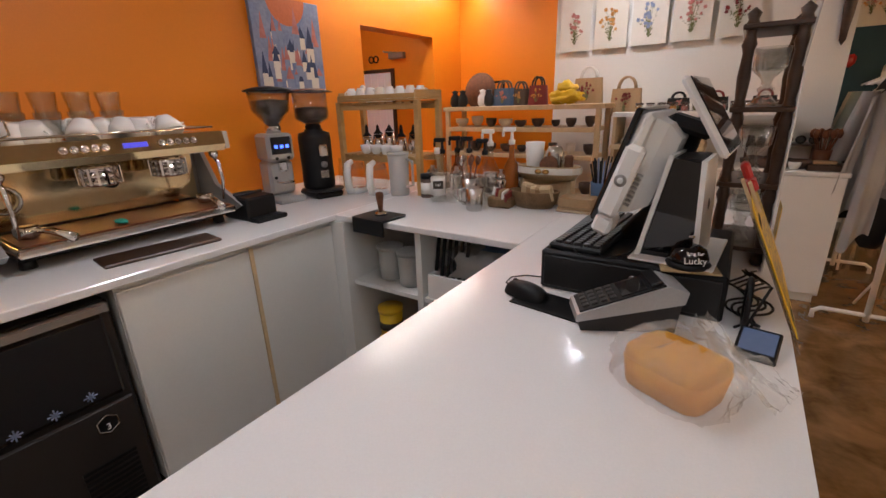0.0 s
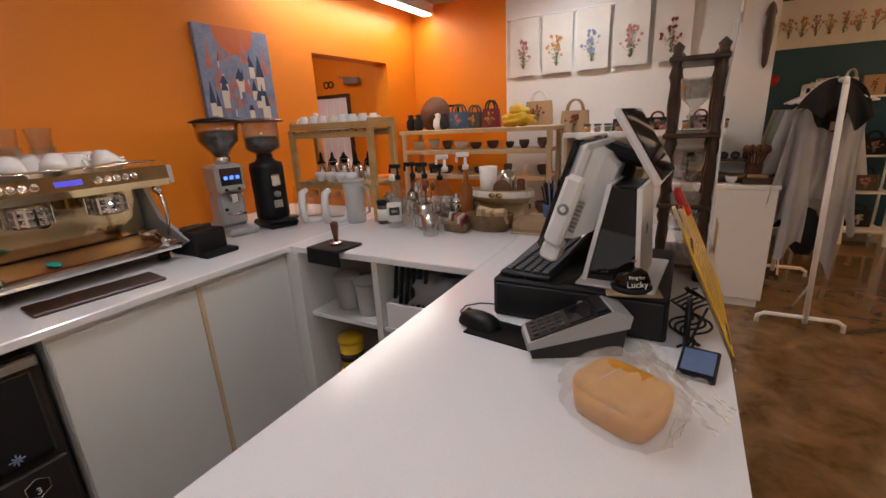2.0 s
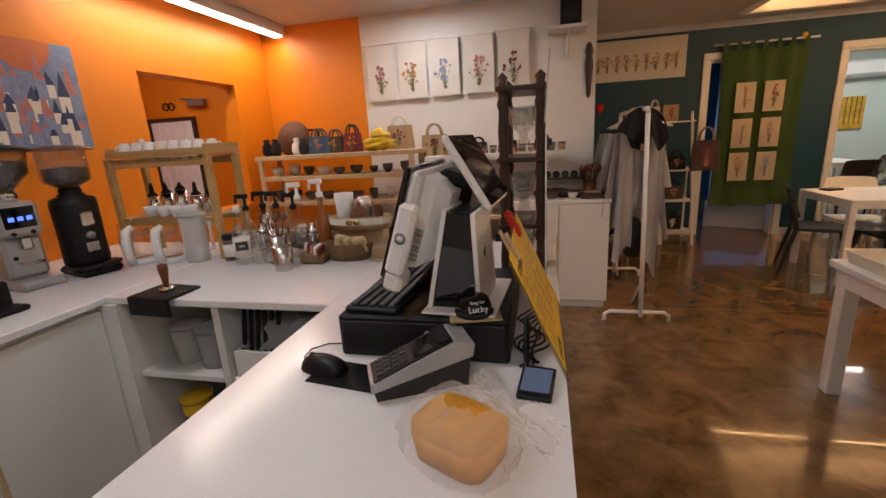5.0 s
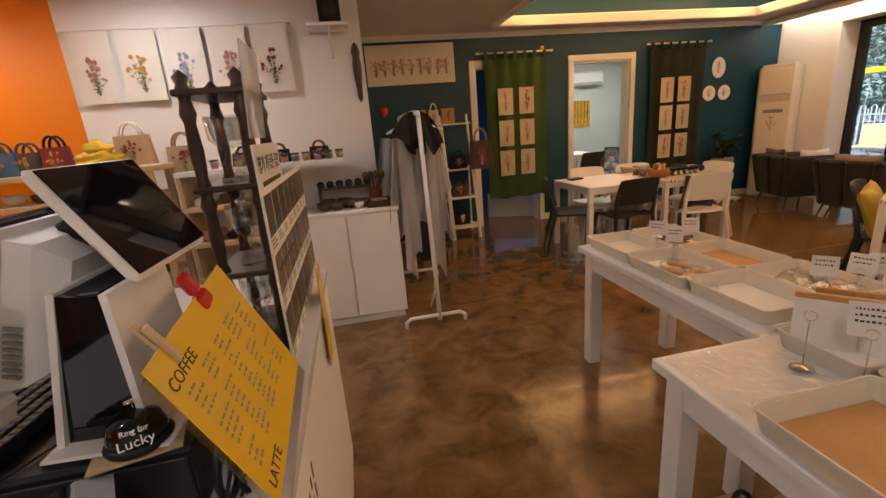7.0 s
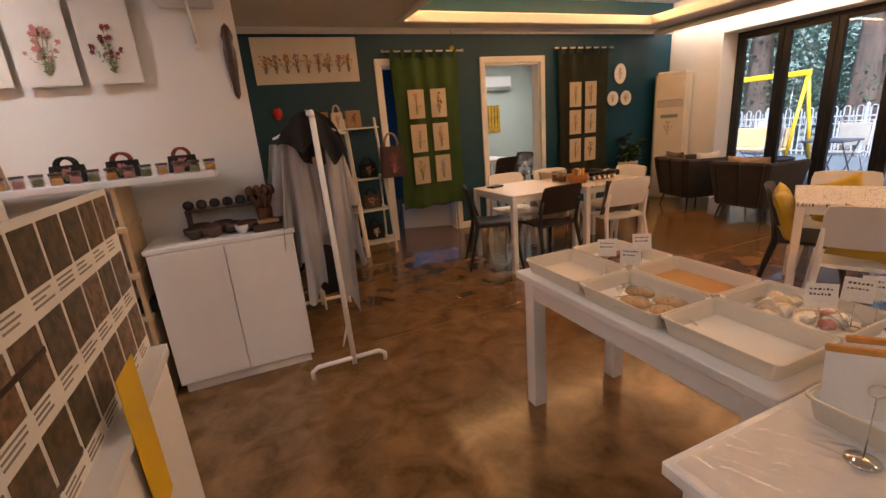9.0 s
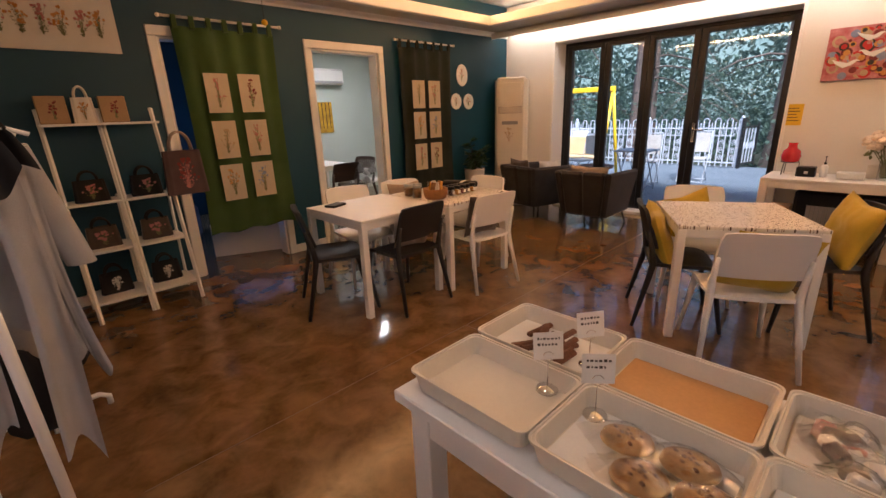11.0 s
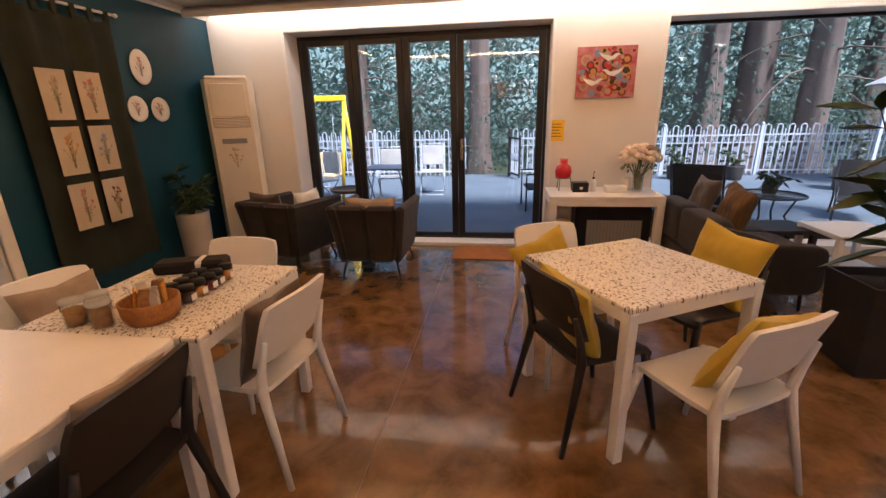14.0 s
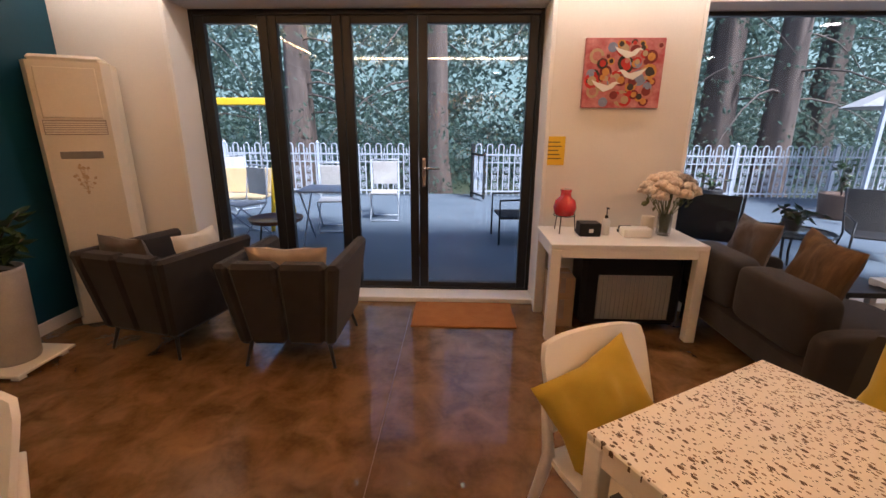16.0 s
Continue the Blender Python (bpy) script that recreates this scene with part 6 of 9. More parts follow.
part("shell", Shape().box(-0.10, 0.10, -0.13, 0.13, -0.018, 0.0, 0.008), WHITE_PLASTIC, tb)
part("screen", Shape().box(-0.093, 0.093, -0.122, 0.122, 0.0005, 0.003, 0.001), SCREEN, tb)
part("arm", Shape().tube([(0, 0, -0.018), (0.02, 0.01, -0.06), (0.06, 0.015, -0.10)], 0.018, 10), BLACK, tb, "black swivel arm")
mp = thing("mouse_pad", pose(-0.312, 1.018, CT, 0, 0, -8), "black mouse mat on the counter", "mouse mat")
part("mat", Shape().box(-0.10, 0.14, -0.05, 0.05, 0, 0.004, 0.001), BLACK, mp)
ms = thing("mouse", pose(-0.395, 1.035, CT + 0.004, 0, 0, 75), "black computer mouse on its mat", "mouse")
part("shell", Shape().grid(lambda u, v: (0.034 * math.cos(math.pi * u) * math.sin(math.pi * (0.02 + 0.96 * v)) ** 0.5, 0.058 * math.cos(math.pi * v), 0.036 * math.sin(math.pi * u) * math.sin(math.pi * (0.02 + 0.96 * v)) ** 0.6), 14, 14), BLACK, ms)
part("wheel", Shape().lathe([(0.008, -0.003), (0.008, 0.003)], 12, 0, pose(0, 0.034, 0.029, 0, 90, 0)), CHARCOAL, ms)
part("cable", Shape().tube([(0.0, 0.055, 0.012), (0.02, 0.085, 0.004), (0.06, 0.10, 0.003), (0.10, 0.08, 0.003), (0.13, 0.02, 0.003)], 0.002, 5), BLACK, ms)
tl = thing("card_terminal", pose(-0.150, 1.015, CT, 0, 0, -63) @ Matrix.Diagonal((0.80, 0.92, 1.0, 1)), "grey and black card terminal with a keypad", "card terminal")
part("base", Shape().add([(x, y, z) for x in (-0.052, 0.052) for y, z in ((-0.112, 0.0), (0.10, 0.0), (0.108, 0.068), (-0.118, 0.022))], [(0, 1, 2, 3), (7, 6, 5, 4), (0, 4, 5, 1), (1, 5, 6, 2), (2, 6, 7, 3), (3, 7, 4, 0)]), CHARCOAL, tl)
part("shell", Shape().add([(x, y, z) for x in (-0.058, 0.058) for y, z in ((-0.124, 0.022), (0.112, 0.068), (0.118, 0.095), (0.075, 0.108), (-0.123, 0.040))], [(0, 1, 2, 3, 4), (9, 8, 7, 6, 5), (0, 5, 6, 1), (1, 6, 7, 2), (2, 7, 8, 3), (3, 8, 9, 4), (4, 9, 5, 0)]), SILVER_PLASTIC, tl, "silver grey shell")
slope = pose(0, -0.123, 0.0405, math.degrees(math.atan2(0.068, 0.198)), 0, 0)
part("top_plate", Shape().box(-0.052, 0.052, 0.008, 0.203, 0.0, 0.003, at=slope), BLACK, tl, "black keypad plate")
for r in range(4):
    for c in range(4):
        part("key", Shape().box(-0.043 + 0.0225 * c, -0.026 + 0.0225 * c, 0.018 + 0.021 * r, 0.033 + 0.021 * r, 0.003, 0.008, 0.002, at=slope), CHARCOAL, tl)
part("display", Shape().box(-0.042, 0.042, 0.108, 0.165, 0.003, 0.005, at=slope), SCREEN, tl)
part("paper_slot", Shape().box(-0.046, 0.046, 0.172, 0.20, 0.003, 0.012, 0.003, at=slope), BLACK, tl)
cs = solo("coaster", Shape().box(-0.06, 0.06, -0.05, 0.05, 0, 0.004, 0.001), PALE_WICKER, pose(-0.052, 1.150, CT + 0.108, 0, 0, 14), "square woven coaster under the bell", "coaster")
bl = thing("counter_bell", pose(-0.052, 1.148, CT + 0.112), "black counter bell with white lettering", "bell")
part("base", Shape().lathe([(0.045, 0), (0.047, 0.006), (0.043, 0.012)], 26), BLACK, bl)
part("dome", Shape().lathe([(0.042, 0.0125), (0.041, 0.022), (0.034, 0.040), (0.018, 0.05), (0.001, 0.053)], 26), SCREEN, bl)
part("button", Shape().lathe([(0.004, 0.052), (0.004, 0.064), (0.007, 0.066), (0.007, 0.07), (0.001, 0.072)], 12), CHROME, bl, "chrome push button")
writing("lettering", "Lucky", 0.020, WHITE, bl, pose(0.016, -0.0400, 0.024, 68, 0, 24))
writing("lettering", "Ring for", 0.011, WHITE, bl, pose(0.0135, -0.0330, 0.0385, 55, 0, 24))
br = thing("bread_box", pose(-0.028, 0.812, CT, 0, 0, -25), "golden sponge loaf in a paper case inside a clear plastic bag", "cake")


def loaf_ring(hx, hy, r, z, wob=0.0):
    pts = []
    for q in range(28):
        a = 2 * math.pi * q / 28
        cx, cy = math.cos(a), math.sin(a)
        m = (abs(cx) ** 5 + abs(cy) ** 5) ** 0.2
        w = 1 + wob * noise.noise(Vector((2 * cx, 2 * cy, 9 * z)))
        pts.append((hx * cx / m * w, hy * cy / m * w, z))
    return pts


def stacked(rings):
    v = [p for q in rings for p in q]
    n = len(rings[0])
    f = [(a * n + k, a * n + (k + 1) % n, (a + 1) * n + (k + 1) % n, (a + 1) * n + k) for a in range(len(rings) - 1) for k in range(n)]
    return Shape().add(v, f + [tuple(range(n))[::-1], tuple(len(v) - n + k for k in range(n))], 0, True)


part("cake", stacked([loaf_ring(0.066, 0.052, 0.02, 0.006), loaf_ring(0.072, 0.057, 0.02, 0.060, 0.03), loaf_ring(0.069, 0.054, 0.02, 0.071, 0.05), loaf_ring(0.055, 0.041, 0.02, 0.076, 0.08)]), BREAD, br)
part("paper_case", stacked([loaf_ring(0.0675, 0.0535, 0.02, 0.002), loaf_ring(0.0735, 0.0585, 0.02, 0.052, 0.05)]), mat("baking_paper", (0.80, 0.41, 0.06), (0.68, 0.28, 0.03), rough=0.55, scale=14, fine=140, bump=0.2), br, "pale brown paper case")


def bag(u, v):
    a = 2 * math.pi * u
    cx, cy = math.cos(a), math.sin(a)
    m = (abs(cx) ** 3 + abs(cy) ** 3) ** (1 / 3)
    crease = 0.10 * noise.noise(Vector((4 * cx, 4 * cy, 5 * v))) + 0.05 * abs(noise.noise(Vector((11 * cx, 11 * cy, 7 * v)))) * 2
    w = (1.06 + 0.10 * math.sin(math.pi * v)) if v < 0.5 else 1.16 - 1.0 * (v - 0.5) ** 1.2 * 1.6
    z = 0.003 + 0.142 * v - 0.04 * v * v
    return (0.086 * (w + crease) * cx / m + 0.04 * max(0, v - 0.55), 0.070 * (w + crease) * cy / m + 0.03 * max(0, v - 0.55), z + 0.02 * v * noise.noise(Vector((3 * cx, 3 * cy, 1 + 4 * v))))


part("clear_bag", Shape().grid(bag, 90, 30), BAG_FILM, br, "crumpled clear plastic bag")
part("bag_tail", Shape().grid(lambda u, v: (0.0 + 0.132 * u, 0.045 + 0.05 * u + (0.05 + 0.05 * u) * (v - 0.4), 0.118 - 0.110 * u ** 0.8 + 0.035 * noise.noise(Vector((4 * u, 7 * v, 2))) * (1 - 0.6 * u) + 0.014 * abs(noise.noise(Vector((9 * u, 18 * v, 5))))), 36, 26), BAG_FILM, br, "gathered end of the bag lying on the counter")
ph = thing("small_display", pose(0.094, 1.02, CT, 0, 0, -8), "small black handset with a lit blue screen", "handset")
part("case", Shape().box(-0.035, 0.035, -0.045, 0.045, 0, 0.012, 0.003, at=pose(0, 0, 0.01, 14, 0, 0)), BLACK, ph)
part("screen", Shape().box(-0.029, 0.029, -0.03, 0.035, 0.0122, 0.0135, at=pose(0, 0, 0.01, 14, 0, 0)), BLUE_SCREEN, ph)
part("aerial", Shape().tube([(-0.03, 0.04, 0.02), (0.0, 0.05, 0.12)], 0.003, 6), BLACK, ph)
cb = thing("cable_bundle", pose(0.075, 1.07, CT), "tangled black cables behind the till", "cable")
for k in range(5):
    rn = random.Random(k)
    part("cable", Shape().tube([(0.012 * k - 0.02 + 0.02 * math.sin(q * 0.5 + k), 0.03 + 0.012 * q, 0.005 + 0.004 * k + 0.006 * math.sin(q * 0.4 + k) ** 2) for q in range(30)], 0.003, 5), BLACK, cb)
part("cable_loop", Shape().tube([(-0.005, 0.05 + 0.05 * math.cos(a), 0.06 + 0.05 * math.sin(a)) for a in (2 * math.pi * q / 16 for q in range(16))], 0.006, 6, closed=True), BLACK, cb)

# yellow menus
ym = thing("menu_card", pose(0.147, 1.225, CT + 0.047) @ pose(0, 0, 0, 0, -24, 0), "yellow laminated drinks menu clipped to a stand", "menu")
mcard = pose(0, 0, 0, 0, 0, 90) @ pose(0, 0, 0, 90, 0, 0) @ pose(0, 0, 0, 0, 0, 4)
part("card", Shape().box(-0.185, 0.185, 0.0, 0.272, 0, 0.002), YELLOW_PAPER, ym, "", mcard)
part("holder", Shape().box(-0.192, 0.19, -0.03, 0.262, -0.006, -0.002), FILM, ym, "clear acrylic holder", mcard)
rn = random.Random(9)
for col in range(5):
    for row in range(13):
        if rn.random() < 0.80:
            x0, stop = -0.155 + 0.066 * col, -0.155 + 0.066 * col + rn.uniform(0.018, 0.05)
            while x0 < stop:
                x1 = x0 + rn.uniform(0.006, 0.016)
                part("menu_word", Shape().box(x0, x1, 0.203 - 0.0125 * row, 0.2068 - 0.0125 * row, 0.0022, 0.0026), GREY_INK, ym, "", mcard)
                x0 = x1 + 0.004
writing("heading", "COFFEE", 0.027, INK, ym, mcard @ pose(-0.125, 0.228, 0.0025))
writing("heading", "LATTE", 0.027, INK, ym, mcard @ pose(-0.130, 0.022, 0.0025))
part("red_clip", Shape().box(-0.019, 0.019, 0.245, 0.275, -0.010, 0.012, 0.006).box(-0.014, 0.014, 0.274, 0.315, -0.008, 0.010, 0.006), RED, ym, "red plastic clip", mcard @ pose(0.075, 0, 0, 0, 0, 6))
part("wooden_peg", Shape().box(-0.006, 0.006, 0.235, 0.32, -0.006, 0.0, 0.001).box(-0.006, 0.006, 0.245, 0.31, 0.0025, 0.009, 0.001), PALE_PINE, ym, "small wooden peg", mcard @ pose(-0.075, 0, 0, 0, 0, 10))
y2 = solo("menu_card", Shape().box(0, 0.002, -0.06, 0.06, -0.17, 0.17), YELLOW_PAPER, pose(0.157, 1.95, 0.845), "yellow menu card hung on the counter front", "menu")
# photo menu board
mb = thing("photo_menu_board", pose(0.115, 1.51, CT + 0.001), "white menu board with rows of photographs", "menu board")
part("board", Shape().box(-0.004, 0.0, 0.0, 0.80, 0.0, 0.428), PAPER, mb)
part("title_panel", Shape().box(-0.004, 0.0, 0.0, 0.33, 0.4285, 0.525), PAPER, mb)
rn = random.Random(4)
pm = [mat("photo_print", (0.22 + 0.1 * k, 0.14 + 0.05 * k, 0.08 + 0.03 * k), (0.05, 0.06, 0.03), rough=0.4, scale=45, fine=160, bump=0, vary=0.3) for k in range(3)]
for r in range(3):
    for c in range(8):
        y0, z0 = 0.012 + 0.098 * c, 0.318 - 0.140 * r
        part("photo", Shape().box(0.0004, 0.0012, y0, y0 + 0.086, z0, z0 + 0.095), pm[rn.randrange(3)], mb)
        for q in range(3):
            part("caption", Shape().box(0.0004, 0.001, y0 + 0.004, y0 + rn.uniform(0.04, 0.082), z0 - 0.011 - 0.009 * q, z0 - 0.0075 - 0.009 * q), GREY_INK, mb)
writing("heading", "향기 가득한 공간", 0.042, INK, mb, pose(0.0008, 0.165, 0.477, 90, 0, 90))
# dark turned-wood stand
wr = thing("wooden_stand", pose(0.042, 1.67, CT), "tall dark turned-wood display stand with shelves", "stand")
turned = [(0.012, 0), (0.016, 0.01), (0.013, 0.03)]
for q in range(3):
    z = 0.03 + 0.20 * q
    turned += [(0.013, z), (0.017, z + 0.01), (0.012, z + 0.03), (0.016, z + 0.09), (0.012, z + 0.15), (0.018, z + 0.17), (0.013, z + 0.19)]
turned += [(0.012, 0.63), (0.018, 0.645), (0.012, 0.66), (0.017, 0.675), (0.001, 0.69)]
for sx in (-0.055, 0.055):
    for sy in (-0.10, 0.12):
        part("post", Shape().lathe(turned, 12, 0, pose(sx, sy, 0)), WALNUT, wr)
for z in (0.04, 0.225, 0.43, 0.636):
    part("shelf", Shape().box(-0.075, 0.075, -0.12, 0.14, z, z + 0.014, 0.003), WALNUT, wr)
for k, (z, y) in enumerate(((0.054, -0.05), (0.054, 0.06), (0.239, -0.04), (0.239, 0.07), (0.444, -0.05), (0.444, 0.06))):
    gd = thing("glass_dripper", pose(0.042, 1.67 + y, CT + z), "clear blown-glass dripper with a coiled stem", "glass", "glass drippers")
    part("bowl", Shape().lathe([(0.028, 0.0), (0.03, 0.01), (0.012, 0.03), (0.02, 0.045), (0.012, 0.055), (0.012, 0.07), (0.04, 0.10), (0.042, 0.15), (0.039, 0.15), (0.03, 0.095)], 18), GLASS, gd)
solo("acrylic_sign", Shape().box(-0.002, 0.002, -0.09, 0.09, 0, 0.2), FROST, pose(0.108, 1.63, CT + 0.54, 0, 4, 0), "clear acrylic sign fixed to the wooden stand", "sign")

# ---- decor and small furniture ----
# hanging flower prints on the white wall
for k in range(5):
    x = -1.275 + 0.285 * k
    pr = thing("hanging_print", pose(x, 4.015, 1.758 + 0.002 * k), "white cloth print with painted %s flowers" % ("pink", "orange", "blue", "rose", "red")[k], "print", "flower prints")
    w, h = 0.25, 0.45
    part("cloth", Shape().grid(lambda u, v: ((u - 0.5) * w, 0.004 * math.sin(5 * u + 3 * v + k), h * v), 8, 10).grid(lambda u, v: ((0.5 - u) * w, 0.004 + 0.004 * math.sin(5 * (1 - u) + 3 * v + k), h * v), 8, 10), LINEN, pr)
    fl = bouquet(Shape(), 0.17, 0.24, 300 + k, 0, 1, 0.006)
    part("painted_flower", fl, list(FLOWER_SETS[k]), pr, "", pose(0, 0, 0.17))
solo("hanging_rod", Shape().tube([(-1.43, 4.017, 2.212), (0.02, 4.017, 2.218)], 0.006, 6).tube([(-1.42, 4.017, 2.212), (-1.42, 4.06, 2.212)], 0.006, 6).tube([(0.01, 4.017, 2.218), (0.01, 4.06, 2.218)], 0.006, 6), WHITE, pose(0, 0, 0), "thin white rod carrying the cloth prints", "rod")

# blue town painting on the orange wall
bp2 = thing("painting", pose(-2.418, 1.997, 1.475, 0, 0, 90), "blue painting of pointed roofs under an orange sun", "painting")
part("canvas", Shape().box(-0.25, 0.25, -0.028, 0.0, 0, 0.53, 0.003), mat("blue_oil_paint", (0.16, 0.22, 0.42), (0.32, 0.36, 0.50), rough=0.55, scale=9, fine=60, bump=0.5, vary=0.2), bp2)
part("orange_sun", Shape().add([(0.14 * math.cos(a), -0.0290, 0.53 - 0.15 * abs(math.sin(a)) * (1 if a > 0 else 1)) for a in (math.pi * q / 14 for q in range(15))], [tuple(range(15))]), mat("orange_oil", (0.62, 0.16, 0.05), rough=0.55, scale=9, fine=60, bump=0.5), bp2)
hs, rf = Shape(), Shape()
rn = random.Random(8)
for k in range(40):
    x, z, w, h = rn.uniform(-0.215, 0.215), rn.uniform(0.0, 0.27), rn.uniform(0.012, 0.03), rn.uniform(0.03, 0.10)
    hs.add([(x - w, -0.0287 - 0.0001 * k, z), (x + w, -0.0287 - 0.0001 * k, z), (x + w, -0.0287 - 0.0001 * k, z + h), (x - w, -0.0287 - 0.0001 * k, z + h)], [(0, 1, 2, 3)], k % 2)
    rf.add([(x - w * 1.1, -0.0287 - 0.0001 * k, z + h), (x + w * 1.1, -0.0287 - 0.0001 * k, z + h), (x, -0.0287 - 0.0001 * k, z + h + rn.uniform(0.05, 0.15))], [(0, 1, 2)], k % 2)
part("painted_houses", hs, [LINEN, SOFT_BLUE], bp2)
part("painted_roofs", rf, [mat("navy_oil", (0.03, 0.05, 0.13), rough=0.5, scale=9, fine=60, bump=0.4), PINK], bp2)

# door seen through the recess
dd = thing("passage_door", pose(-3.56, 4.058, 0, 0, 0, -90), "white panelled door with a dark frame in the passage", "door")
part("frame", Shape().box(0.0, 0.03, -0.29, -0.25, 0, 1.76, 0.004).box(0.0, 0.03, 0.25, 0.29, 0, 1.76, 0.004).box(0.0, 0.03, -0.249, 0.249, 1.725, 1.76, 0.004), WALNUT, dd)
for k in range(5):
    part("board", Shape().box(0.0, 0.018, -0.247 + 0.099 * k, -0.15 + 0.099 * k, 0.01, 1.72, 0.004), WHITE, dd)
cl = thing("door_closer", pose(-3.20, 4.025, 1.88), "small grey door closer in the passage", "door closer")
part("body", Shape().box(-0.1, 0.1, -0.03, 0.03, -0.03, 0.03, 0.006), GREY_METAL, cl)
part("arm", Shape().tube([(0, 0, 0.03), (-0.12, -0.06, 0.04), (-0.2, 0.02, 0.06)], 0.008, 6), GREY_METAL, cl)
gt = thing("wall_ornament", pose(-3.56, 3.878, 1.866, 0, 0, -90), "dark looped metal ornament on the passage wall", "ornament")
for dz in (0, -0.165):
    for dy in (-0.035, 0.035):
        part("loop", Shape().tube([(-0.175, dy + 0.033 * math.cos(a), dz + 0.033 * math.sin(a)) for a in (2 * math.pi * q / 16 for q in range(16))], 0.008, 6, closed=True), BLACK, gt)

# pale shelf along the end wall, with bags and pottery
sf = thing("pine_shelf", pose(-1.55, 3.62, 0), "pale pine open shelf against the end wall", "shelf")
for sx in (-0.66, 0.66):
    for sy in (-0.14, 0.14):
        part("post", Shape().box(sx - 0.02, sx + 0.02, sy - 0.015, sy + 0.015, 0, 1.345, 0.003), PALE_PINE, sf)
for z in (0.30, 0.62, 0.93, 1.14, 1.31):
    part("board", Shape().box(-0.70 if z > 1.3 else -0.638, 0.70 if z > 1.3 else 0.638, -0.16, 0.16, z, z + 0.034, 0.003), PALE_PINE, sf)
rn = random.Random(3)
for z in (0.335, 0.655, 0.965, 1.175):
    for k in range(9):
        r, h = rn.uniform(0.035, 0.06), rn.uniform(0.05, 0.09)
        solo("pottery_bowl", Shape().lathe([(r * 0.5, 0), (r * 0.95, h * 0.5), (r, h), (r * 0.9, h), (r * 0.8, h * 0.5), (0.001, 0.01)], 16), [DARK_CERAMIC, BROWN_CERAMIC, DARK_CERAMIC, CREAM][rn.randrange(4)], pose(-2.13 + 0.145 * k, 3.56 + rn.uniform(-0.02, 0.06), z), "small dark glazed pottery bowl on the pine shelf", "bowl", "pottery bowls")


def tote(m, w, h, d, material, handle, label, flowers=None, seed=1):
    b = thing("handbag", m, label, "bag", "bags on show")
    part("body", Shape().grid(lambda u, v: (lambda a: ((w / 2) * (1 - 0.12 * v) * math.copysign(abs(math.cos(a)) ** 0.4, math.cos(a)), (d / 2) * (1 - 0.3 * v) * math.copysign(abs(math.sin(a)) ** 0.4, math.sin(a)) + 0.004 * math.sin(9 * a + seed), h * v))(2 * math.pi * u), 28, 6).box(-w / 2 * 0.9, w / 2 * 0.9, -d / 2 * 0.6, d / 2 * 0.6, 0.001, 0.006), material, b)
    for sy in (-1, 1):
        part("handle", Shape().tube([(w * 0.26 * math.cos(a), sy * d * 0.3, h + h * 0.42 * math.sin(a)) for a in (math.pi * q / 12 for q in range(13))], 0.008, 6), handle, b)
    if flowers:
        part("painted_flower", bouquet(Shape(), w * 0.55, h * 0.7, seed, 0, 1, 0.0), list(flowers), b, "", pose(0, -d / 2 - 0.003, h * 0.48))
    return b


tote(pose(-1.42, 3.62, 1.345), 0.16, 0.15, 0.09, DEEP_RED, BLACK, "dark red handbag with black handles", (OCHRE, OLIVE), 1)
tote(pose(-0.78, 3.82, 1.245), 0.24, 0.20, 0.09, CARD, CARD, "tan woven tote with red flowers", (DEEP_RED, OLIVE), 2)
tote(pose(-1.07, 3.80, 1.345), 0.24, 0.19, 0.08, CARD, LINEN, "tan tote with painted flowers", (DEEP_RED, OLIVE), 3)
tote(pose(-0.42, 3.85, 1.275), 0.16, 0.09, 0.08, BLACK_CLOTH, BLACK, "small black handbag with floral trim", (PINK, OLIVE), 4)
tote(pose(-0.18, 3.85, 1.275), 0.16, 0.09, 0.08, BLACK_CLOTH, DEEP_RED, "small black handbag with red handles", (PINK, OLIVE), 5)
tote(pose(0.10, 3.85, 1.275), 0.15, 0.09, 0.08, BLACK_CLOTH, DEEP_RED, "small dark handbag with red handles", (PINK, OLIVE), 6)
tote(pose(-1.72, 3.62, 1.345), 0.20, 0.14, 0.10, BLUE, BROWN_FABRIC, "blue denim bag with brown trim", (PINK, OLIVE), 7)
tote(pose(-1.58, 3.64, 1.345), 0.16, 0.13, 0.10, BROWN_FABRIC, BROWN_FABRIC, "brown cloth bag with flowers", (OCHRE, OLIVE), 8)
solo("yellow_scarf", Shape().blob((0, 0, 0.05), (0.12, 0.07, 0.05), n=22, rough=0.8, seed=2).blob((0.02, 0, 0.12), (0.07, 0.04, 0.04), n=18, rough=0.9, seed=7), mat("yellow_silk", (0.75, 0.48, 0.01), (0.62, 0.38, 0.01), rough=0.45, scale=9, fine=120, bump=0.2), pose(-1.17, 3.56, 1.345), "crumpled bright yellow scarf on the shelf", "scarf")
hat = thing("sun_hat", pose(-2.0, 3.7, 1.345), "round dark brown hat propped on the shelf", "hat")
part("brim", Shape().lathe([(0.15, 0), (0.155, 0.01), (0.10, 0.025), (0.09, 0.06), (0.001, 0.07)], 26, 0, pose(0, 0, 0.13, 80, 0, 0)), CHOC, hat)
for k, (x, mt) in enumerate(((-2.18, BLACK), (-2.1, BLACK_CLOTH), (-1.9, WHITE_PLASTIC), (-1.84, BLACK_FRAME))):
    solo("shelf_ornament", Shape().lathe([(0.03, 0), (0.045, 0.03), (0.04, 0.08), (0.02, 0.11), (0.03, 0.13), (0.001, 0.14)], 14), mt, pose(x, 3.56, 1.345), "small dark ornament on the pine shelf" if k != 2 else "small white box on the pine shelf", "ornament", "shelf ornaments")
